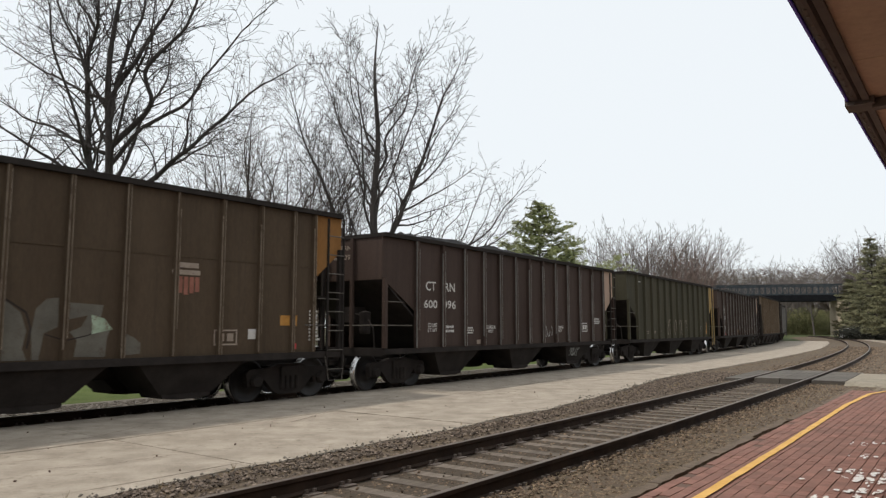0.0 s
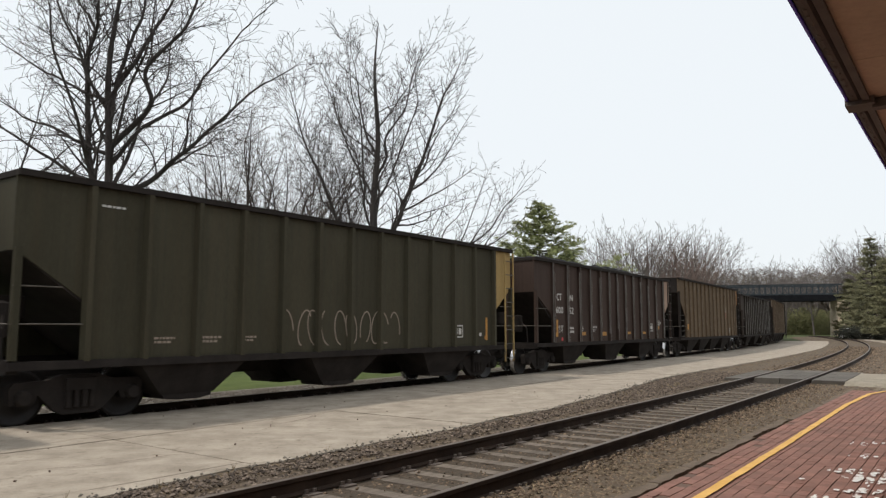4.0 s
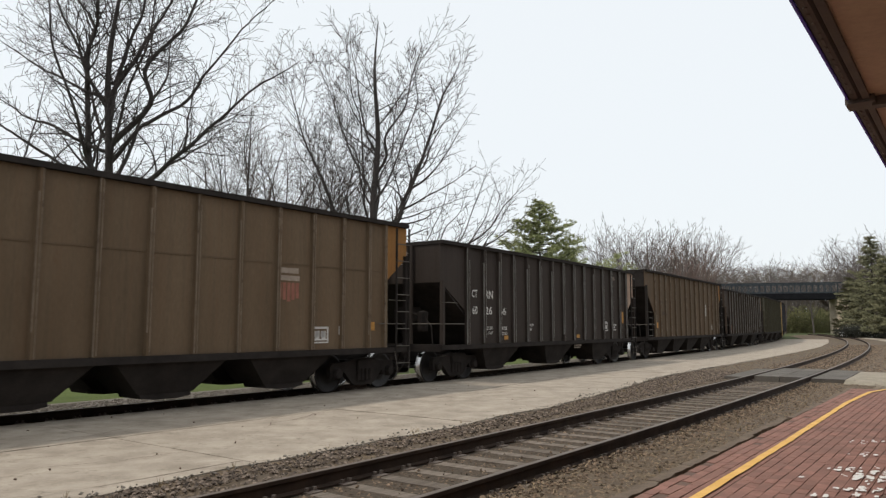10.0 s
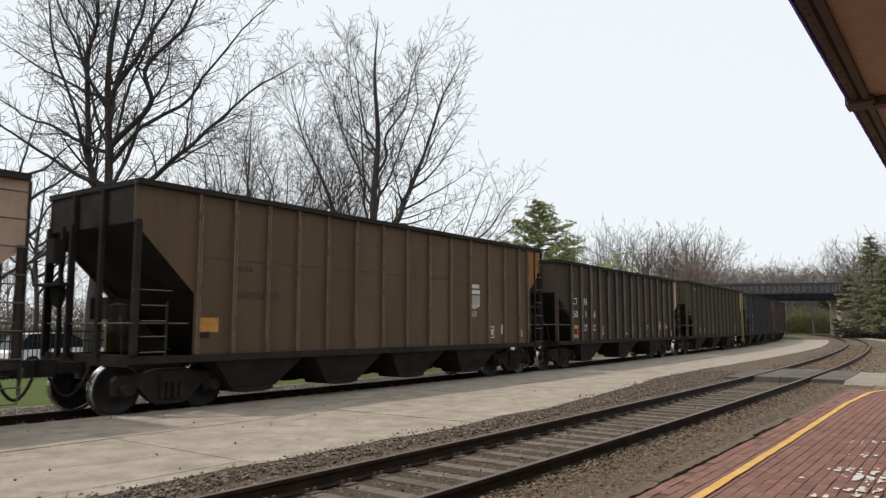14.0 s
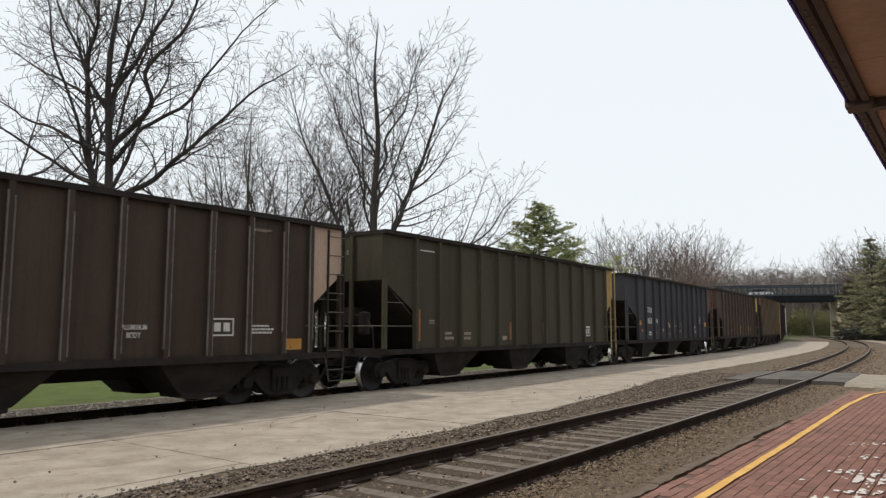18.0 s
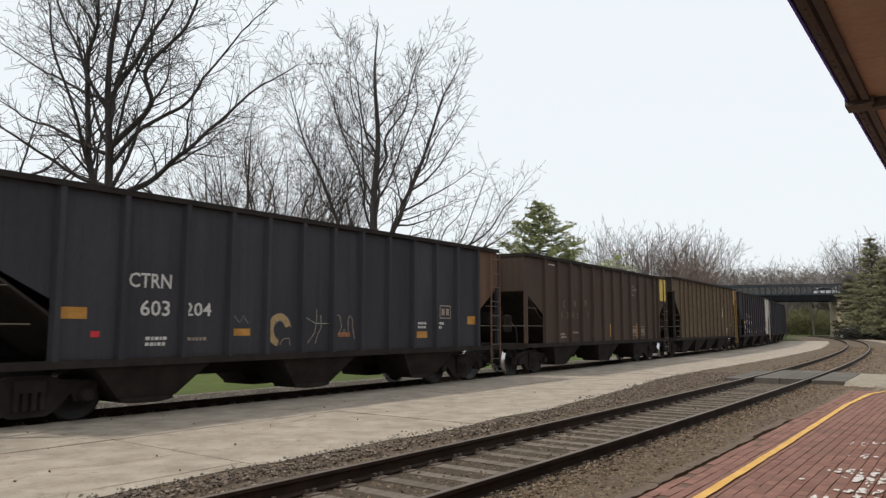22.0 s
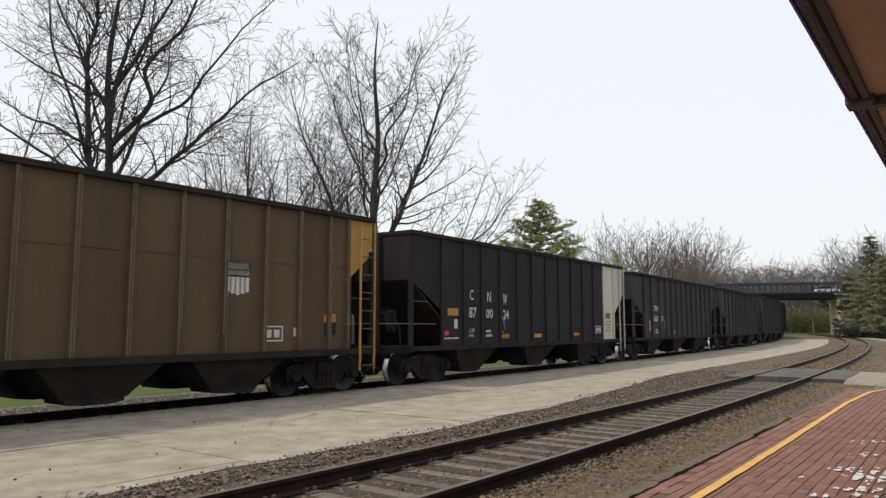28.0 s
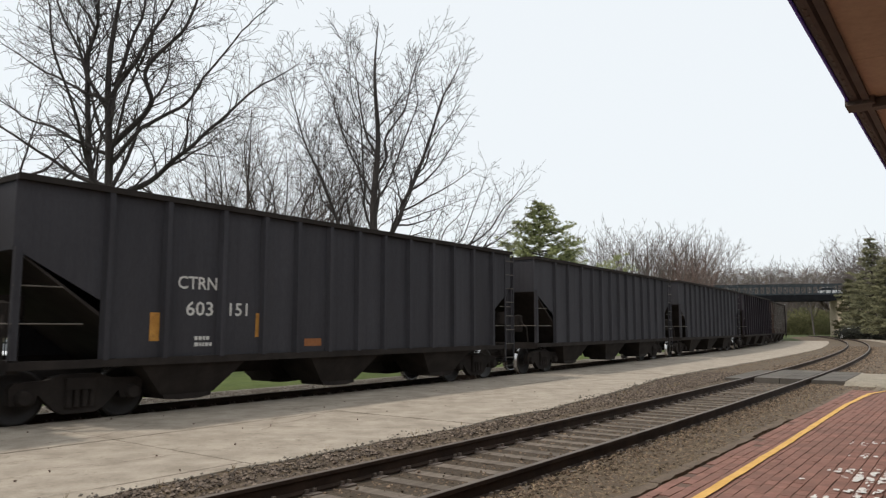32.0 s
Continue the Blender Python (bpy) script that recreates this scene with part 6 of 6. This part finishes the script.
def vase(seed, n, h, spread):
    """Stems that part low down and arch outwards, the outer ones lower."""
    rr = random.Random(seed)
    rows = []
    for k in range(n):
        out = rr.uniform(0.15, 1.0)
        rows.append((h * rr.uniform(0.03, 0.2), 137.5 * k + rr.uniform(-25, 25), h * (0.86 - 0.34 * out * out) * rr.uniform(0.88, 1.0), h * spread * out, 0.0078 * h * rr.uniform(0.7, 1.1)))
    return rows


def plant(name, label, where, geos, mats=("bark", "bark"), turn=0, group="bare trees"):
    t = thing(name, label, "tree", group, at=pose(*where, 0, 0, turn))
    part("trunk", geos[0], M[mats[0]], t, smooth=True)
    part("crown", geos[1], M[mats[1]], t)
    return t


oak = bare_tree(3, (17.0, 0.21), 10.5, [(3.2, 180, 14.2, 0.7, 0.17), (6.3, 2, 5.2, 6.7, 0.115), (8.2, 0, 8.2, 4.6, 0.115), (10.0, 0, 6.4, 3.4, 0.09), (7.6, 6, 6.6, 5.8, 0.085), ((1, 0.42), 60, 3.4, 0.5, 0.055),
                                     (8.0, 180, 2.4, 5.0, 0.075), (10.0, 178, 2.4, 4.4, 0.065), (9.6, 176, 6.4, 2.9, 0.085), (6.8, 184, 3.2, 5.8, 0.085), ((0, 0.75), 172, 3.6, 2.4, 0.055), (8.9, 20, 8.4, 1.2, 0.10),
                                     (6.5, 75, 9.0, 4.4, 0.085), (6.2, 250, 8.6, 4.0, 0.08), (7.2, 318, 7.6, 4.8, 0.07), (8.2, 140, 7.6, 4.4, 0.064), ((1, 0.3), 330, 1.2, 3.4, 0.045)],
                most=4, thin=0.0085, climb=0.22, step=0.29, lean=(0.45, 0.0), bow=(0.5, 0.42), lush=1.15)
plant("bare_tree", "tall leafless tree with dark forking limbs behind the fence", spot(163, 26, -0.3), oak)
elm = bare_tree(11, (21.2, 0.33), 12.0, [(5.8, 0, 12.6, 5.2, 0.20), (2.6, 180, 14.4, 5.6, 0.18), (11.0, 2, 8.6, 2.9, 0.11), (10.8, 180, 9.0, 1.7, 0.105), (9.8, 177, 8.4, 3.6, 0.085), (5.6, 182, 8.0, 3.4, 0.085),
                                      ((0, 0.30), 2, 2.8, 4.6, 0.07), ((0, 0.45), 0, 5.0, 3.9, 0.075), ((0, 0.5), 358, 6.0, 3.0, 0.065), ((1, 0.5), 184, 4.4, 2.6, 0.06), ((1, 0.45), 0, 6.4, 1.4, 0.06),
                                      (7.4, 75, 11.4, 4.8, 0.09), (7.2, 255, 11.0, 4.8, 0.09), (9.2, 325, 10.2, 5.0, 0.075), (9.0, 140, 10.4, 4.8, 0.075), ((0, 0.22), 10, 1.6, 4.4, 0.05)],
                 most=4, thin=0.0125, climb=0.8, step=0.37, bow=(0.52, 0.38), lush=1.5)
plant("bare_tree", "tall leafless tree with an upright fan of twigs", spot(662, 45, -0.3), elm)
for px, depth, h, spread, sd in ((500, 57, 18.8, 0.60, 5), (430, 60, 20.8, 0.58, 6), (565, 66, 18.4, 0.5, 7), (375, 58, 16.8, 0.55, 8)):
    t = bare_tree(sd, (h * 0.9, 0.11), h * 0.55, vase(sd, 15, h, spread), most=4, thin=0.0125, climb=0.5, step=0.55, bare=7, bow=(0.42, 0.55), lush=0.72)
    plant("bare_tree", "slender leafless tree of fine brown twigs", spot(px, depth, -0.3), t, ("bark", "bark_twig"), group="slender trees behind the train")
third = bare_tree(17, (7.6, 0.17), 5.0, [(5.2, 0, 6.6, 8.0, 0.11), (5.4, 3, 4.0, 8.0, 0.10), (5.0, 358, 7.6, 5.4, 0.09), (6.0, 4, 5.2, 4.0, 0.07), (5.4, 356, 2.6, 6.2, 0.07), (5.6, 174, 3.4, 2.6, 0.05), ((0, 0.4), 0, 4.6, 2.4, 0.06),
                                      ((1, 0.45), 2, 3.8, 2.6, 0.06), (5.6, 60, 5.0, 5.4, 0.06), (5.6, 300, 5.2, 5.4, 0.06), ((4, 0.5), 10, 2.6, 2.6, 0.05)], most=4, thin=0.0125, climb=0.75, step=0.40, bow=(0.62, 0.22), lush=1.2)
plant("bare_tree", "spreading leafless tree with upswept limbs behind the train", spot(722, 50, -0.3), third)
fourth = bare_tree(29, (11.5, 0.24), 5.0, fan(29, 12, 13.0, 0.25, 0.6, 0.42, 0.12), most=4, thin=0.010, climb=0.3, step=0.40, lean=(-1.6, 0.0))
plant("bare_tree", "leafless tree with crooked limbs by the street", spot(-20, 33, -0.3), fourth)
fifth = bare_tree(31, (13.0, 0.2), 6.0, fan(31, 10, 13.0, 0.3, 0.6, 0.36, 0.1), most=3, thin=0.013, climb=0.5, step=0.55)
plant("bare_tree", "leafless tree beyond the street", spot(60, 52, -0.3), fifth, ("bark", "bark_twig"))


def conifer(seed, height, width, low=0.06, open_crown=1.0, droop=0.0):
    """A stem with tiers of boughs, each bearing clumps of needle sprays towards its tip."""
    rr = random.Random(seed)
    trunk, crown = Geo(), Geo()
    trunk.tube((0, 0, -0.4), (0, 0, height * 0.97), 0.24, 0.03, 7)
    levels = int(height * 1.5)
    for k in range(levels):
        z = height * (low + (0.985 - low) * k / levels)
        reach = width * (1 - k / levels) * rr.uniform(0.62, 1.1) + 0.3
        turn0 = rr.uniform(0, 6.28)
        count = rr.randint(6, 8)
        for b in range(count):
            a = turn0 + 6.28 * b / count + rr.uniform(-0.35, 0.35)
            L = reach * rr.uniform(0.5, 1.05)
            p = Vector((0, 0, z + rr.uniform(-0.2, 0.2)))
            tip = L * (rr.uniform(0.12, 0.42) - droop)
            q = Vector((math.cos(a) * L, math.sin(a) * L, p.z + tip))
            mid = p.lerp(q, 0.55) - Vector((0, 0, 0.10 * L))
            trunk.tube(p, mid, 0.05, 0.03, 3, caps=False).tube(mid, q, 0.03, 0.012, 3, caps=False)
            for c in range(int(3 + L * 5.5 * open_crown)):
                t = 0.22 + 0.83 * rr.random() ** 0.8
                m = (mid.lerp(q, (t - 0.55) / 0.45) if t > 0.55 else p.lerp(mid, t / 0.55)) + Vector((rr.gauss(0, 0.15), rr.gauss(0, 0.15), rr.gauss(0.03, 0.07))) * (0.7 + L * 0.2)
                for n in range(13):
                    d = Vector((math.cos(a) * 0.5 + rr.gauss(0, 0.7), math.sin(a) * 0.5 + rr.gauss(0, 0.7), rr.gauss(0.3, 0.4))).normalized() * rr.uniform(0.16, 0.38)
                    o = d.orthogonal().normalized() * rr.uniform(0.03, 0.065)
                    s0 = m + Vector((rr.gauss(0, 0.09), rr.gauss(0, 0.09), rr.gauss(0, 0.05)))
                    crown.face([s0 - o, s0 + o, s0 + d])
    return trunk, crown


plant("conifer", "green pine tree with layered boughs above the train", spot(957, 76, -0.3), conifer(2, 15.2, 9.6, 0.3, 0.85), ("bark", "needles"), group="conifers")
plant("conifer", "small green pine beside the taller one", spot(1008, 92, -0.3), conifer(5, 12.0, 6.0, 0.3), ("bark", "needles"), group="conifers")
big = plant("conifer", "dense dark green conifer beside the overpass", spot(1549, 100, -0.3), conifer(8, 14.6, 6.6, 0.12, 0.9, 0.35), ("bark", "needles_blue"), group="conifers")
copy_thing(big, pose(*spot(1604, 92, -0.3), 0, 0, 140))
small = plant("conifer", "lower dense conifer at the edge of the woods", spot(1528, 112, -0.3), conifer(9, 10.0, 3.6, 0.14, 1.0, 0.3), ("bark", "needles_blue"), group="conifers")
copy_thing(small, pose(*spot(1572, 84, -0.3), 0, 0, 60))
copy_thing(small, pose(*spot(1506, 118, -0.3), 0, 0, 200))

# far woods
kinds = [bare_tree(sd, (0.9, 0.012), 0.4, fan(sd, 11, 1.0, 0.16, 0.5, 0.34, 0.005), most=4, thin=0.0012, climb=0.8, step=0.043, bow=(0.55, 0.4), lush=0.8) for sd in (41, 42, 43)]
rw = random.Random(77)
kv = []
for pair in kinds:
    vs, fs = [], []
    for src in pair:
        i = len(vs)
        vs += src.v
        fs += [tuple(i + k for k in f) for f in src.f]
    kv.append((np.array(vs), fs))


def woods(name, label, mat, rows):
    """One sheet of far trees from rows of sight line, depth and height."""
    g = Geo()
    for px, depth, h in rows:
        v, f = kv[rw.randrange(3)]
        a = rw.uniform(0, 6.28)
        c, s, w = math.cos(a), math.sin(a), h * rw.uniform(0.9, 1.15)
        x, y, z = spot(px, depth, -0.4)
        i = len(g.v)
        g.v += [(x + w * (c * p[0] - s * p[1]), y + w * (s * p[0] + c * p[1]), z + h * p[2]) for p in v]
        g.f += [tuple(i + k for k in q) for q in f]
        g.m += [0] * len(f)
    return tagged(part(name, g, M[mat]), label, "woods", kind="stuff")


def skyline(px):
    return float(np.interp(px, (880, 1000, 1040, 1080, 1120, 1160, 1210, 1250, 1280, 1330, 1400, 1460, 1500, 1560, 1700), (440, 430, 405, 390, 388, 400, 410, 440, 470, 462, 460, 455, 430, 420, 420)))


rows = []
for px in (1035, 1052, 1070, 1088, 1105, 1122, 1140, 1158):
    d = rw.uniform(92, 112)
    rows.append((px, d, (577 - skyline(px)) / 1297 * d * rw.uniform(0.9, 1.0) + 1.8))
for k in range(40):
    px, d = rw.uniform(1180, 1640), rw.uniform(168, 215)
    rows.append((px, d, (577 - skyline(px)) / 1297 * d * rw.uniform(0.92, 1.06) + 1.8))
for k in range(12):
    px, d = rw.uniform(690, 1010), rw.uniform(85, 120)
    rows.append((px, d, rw.uniform(9, 12)))
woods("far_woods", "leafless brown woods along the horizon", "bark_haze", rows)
rows = []
for px in (1172, 1190, 1206, 1222, 1238, 1246):
    d = rw.uniform(92, 104)
    rows.append((px, d, (577 - skyline(px)) / 1297 * d * rw.uniform(0.9, 1.0) + 1.8))
woods("budding_woods", "pinkish budding trees beyond the train", "bark_red", rows)
rows = [(rw.uniform(-260, 640), rw.uniform(62, 100), rw.uniform(7, 13)) for k in range(20)]
woods("street_trees", "leafless trees beyond the street", "bark_far", rows)


def scrub(name, label, mat, spots, size, count, seed, wide=1.0):
    g = Geo()
    rr = random.Random(seed)
    for (px, depth, w, h) in spots:
        x0, y0, _ = spot(px, depth)
        for _ in range(count):
            a, rad = rr.uniform(0, 6.28), rr.random() ** 0.5
            z = h * rr.random() * (1 - 0.4 * rad * rad)
            m = Vector((x0 + math.cos(a) * rad * w, y0 + math.sin(a) * rad * w * 0.6, z - 0.3))
            d = Vector((rr.gauss(0, 1), rr.gauss(0, 1), rr.gauss(0.2, 1))).normalized() * size * rr.uniform(0.5, 1.3)
            o = d.orthogonal().normalized() * size * wide * rr.uniform(0.3, 0.6)
            g.face([m - o, m + o, m + o * 0.6 + d, m - o * 0.6 + d])
    tagged(part(name, g, M[mat]), label, "bushes", kind="stuff")


scrub("street_hedge", "tangled brown hedge beyond the street", "scrub_brown", [(px, 58, 3.5, 4.2) for px in range(-420, 760, 60)], 0.10, 4200, 6)
scrub("green_scrub", "fresh green bushes beyond the overpass", "scrub", [(1400, 178, 6, 6.5), (1430, 176, 5, 7), (1455, 174, 4, 6), (1380, 180, 6, 6), (1345, 185, 6, 6)], 0.2, 6000, 1)
scrub("brown_scrub", "leafless brown undergrowth behind the bridge", "scrub_brown", [(px, 222, 11, 20) for px in range(1190, 1660, 30)], 1.3, 6000, 2, 0.14)
scrub("low_hedge", "dark low hedge beside the curve", "hedge", [(1503, 98, 2.0, 2.0), (1530, 97, 2.6, 2.0), (1562, 96, 2.6, 2.0), (1595, 95, 3, 2.0)], 0.14, 2600, 3)

# ---------------- road overpass ----------------
BY = 150.0
bridge = thing("overpass", "steel road overpass with a blue-grey lattice railing and dark girder", "bridge", at=pose(82.0, BY, 0, 0, 0, -15))
X0, X1 = -46.0, 0.4
part("girder", Geo().box(X0, X1, 0, 0.5, 6.95, 8.2, chamfer=0.05), M["bridge_dark"], bridge, "dark plate girder")
part("girder", Geo().box(X0, X1, 6.2, 6.7, 6.95, 8.2, chamfer=0.05), M["bridge_dark"], bridge)
part("deck", Geo().box(X0, X1, 0.5, 6.2, 7.9, 8.25), M["asphalt"], bridge)
for y in (0.1, 6.4):
    part("top_rail", Geo().box(X0, X1, y, y + 0.25, 10.15, 10.45), M["bridge_steel"], bridge)
    part("bottom_rail", Geo().box(X0, X1, y, y + 0.25, 8.22, 8.5), M["bridge_steel"], bridge)
    n = 40
    for k in range(n):
        a, b = X0 + (X1 - X0) * k / n, X0 + (X1 - X0) * (k + 1) / n
        part("post", Geo().box(a, a + 0.18, y + 0.04, y + 0.2, 8.5, 10.15), M["bridge_steel"], bridge)
        part("brace", Geo().tube((a, y + 0.12, 8.45), (b, y + 0.12, 10.2), 0.05, n=4).tube((a, y + 0.12, 10.2), (b, y + 0.12, 8.45), 0.05, n=4), M["bridge_steel"], bridge)
for x in (-0.9, X0 - 1.5):
    part("abutment", Geo().prism([(x, -0.4), (x + 1.5, -0.4), (x + 1.5, 7.0), (x + 0.1, 7.0)], -0.3, 7.0, "y"), M["abutment"], bridge, "pale concrete abutment")
bank = Geo()
bank.prism([(-5, -0.5), (0.7, 7.8), (6.4, 7.8), (14, -0.5)], 0.7, 75, "x").prism([(-5, -0.5), (0.7, 7.8), (6.4, 7.8), (14, -0.5)], -110, -47.6, "x")
tagged(part("embankment", bank, M["scrub_brown"], at=pose(82.0, BY, 0, 0, 0, -15)), "brown grassy embankment of the road", "embankment", kind="structure")


def vehicle(name, label, mat, length=4.5, height=1.45, van=False):
    v = thing(name, label, "car")
    h, L = height, length / 2
    low = [(-L, 0.35), (-L, 0.75), (-L + 0.15, 0.85), (L - 1.25, 0.92), (L - 0.15, 0.74), (L, 0.6), (L, 0.35)]
    part("body", Geo().prism(low, -0.85, 0.85, "y"), M[mat], v)
    cab = [(-L + 0.25, 0.85), (-L + 0.75, h - 0.04), (-L + 1.2, h), (L - 2.2, h), (L - 1.25, 0.92)] if not van else [(-L + 0.05, 0.85), (-L + 0.2, h), (L - 1.9, h), (L - 1.1, 0.92)]
    part("cabin", Geo().prism(cab, -0.74, 0.74, "y"), M["car_glass"], v, "dark window glass")
    z0 = h - 0.06
    part("roof", Geo().box(cab[1][0], cab[-2][0], -0.72, 0.72, z0, h + 0.02, chamfer=0.08), M[mat], v)
    for x in (-L + 0.85, L - 0.85):
        for y in (-0.8, 0.8):
            w = part("wheel", Geo().lathe([(0, -0.1), (0.3, -0.1), (0.32, -0.06), (0.32, 0.06), (0.3, 0.1), (0, 0.1)], "y", 14), M["tyre"], v, at=pose(x, y, 0.32))
            part("rim", Geo().lathe([(0, -0.115), (0.19, -0.112), (0.2, -0.10)], "y", 10) if y < 0 else Geo().lathe([(0.2, 0.10), (0.19, 0.112), (0, 0.115)], "y", 10), M["silver_car"], w)
    return v


crossing_car = vehicle("car", "white car driving over the overpass", "white_car")
hedge_car = vehicle("parked_car", "white car parked behind the low hedge", "white_car", 4.6, 1.6)
hedge_car.matrix_basis = pose(*spot(1518, 100, -0.3), 0, 0, 10)

# ---------------- street behind the train ----------------
def fence_run(s0, s1, off, z0=-0.3):
    f = thing("iron_fence", "black iron picket fence along the street", "fence")
    x0, y0, _ = line(s0, off)
    x1, y1, _ = line(s1, off)
    L = math.hypot(x1 - x0, y1 - y0)
    f.matrix_basis = pose(x0, y0, z0, 0, 0, math.degrees(math.atan2(y1 - y0, x1 - x0)))
    for z in (0.25, 1.25, 1.55):
        part("rail", Geo().box(0, L, -0.02, 0.02, z, z + 0.045), M["black_iron"], f)
    bar = Geo().box(-0.012, 0.012, -0.012, 0.012, 0.08, 1.68).mesh("picket", M["black_iron"])
    post = Geo().box(-0.04, 0.04, -0.04, 0.04, 0, 1.8, chamfer=0.01).mesh("post", M["black_iron"])
    n = int(L / 0.14)
    for k in range(n):
        if k % 17 == 0:
            part("post", post, None, f, at=pose(k * 0.14, 0, 0))
        else:
            part("picket", bar, None, f, at=pose(k * 0.14, 0, 0))


fence_run(2, 23, -20.5)
street = tagged(part("street", band([(-29.5, -0.27), (-23.0, -0.26)], -60, 60, 3.0), M["asphalt"]), "grey street behind the fence", "road", kind="structure")
for s, off, mat, label in ((8.6, -25.0, "silver_car", "silver car parked behind the fence"), (14.2, -24.9, "white_car", "white car parked behind the fence"), (20.0, -25.1, "red_car", "dark red car parked behind the fence"), (26.0, -25.0, "white_car", "white car parked behind the fence")):
    x, y, h = line(s, off)
    v = vehicle("parked_car", label, mat)
    v.matrix_basis = pose(x, y, -0.26, 0, 0, 90 - math.degrees(h))
    tagged(v, group="cars parked along the street")


# ---------------- what moves ----------------
def motions():
    times = [0.5 * k for k in range(65)]
    for k, car in enumerate(TRAIN):
        walk(car, [(t, car_pose(k, t)) for t in times])
    seen = {car: k for k, car in enumerate(TRAIN)}
    for ws, car, x_on_car, x_on_truck in WHEELS:
        k = seen[car]
        rows, last = [], None
        for i in range(321):
            t = i * 0.1
            c = AT[k] - HALF + x_on_car - travelled(t)
            if 3.0 < c < 32.0 or i in (0, 320):
                # rolls towards the near end of the line; held while far off or gone by
                c = min(max(c, 3.0), 32.0)
                turn = -math.degrees((32.0 - c) / 0.457)
                rows.append((t, pose(x_on_truck, 0, 0.457, 0, turn, 0)))
        walk(ws, rows)
    # the overpass carries a car across and another up to its end
    def on_deck(along_deck, lane, heading):
        a = radians(-15)
        return pose(82.0 + along_deck * math.cos(a) - lane * math.sin(a), 150 + along_deck * math.sin(a) + lane * math.cos(a), 8.26, 0, 0, heading - 15)

    walk(crossing_car, [(t, on_deck(a, 2.0, 0)) for t, a in ((0.0, -44.0), (10.5, -44.0), (12.5, -42.0), (16.6, -22.8), (18.6, -11.6), (19.6, -6.0), (20.6, -3.4), (21.4, -2.6), (22.2, -2.4), (28.0, -2.2), (32.0, -1.6))])


motions()
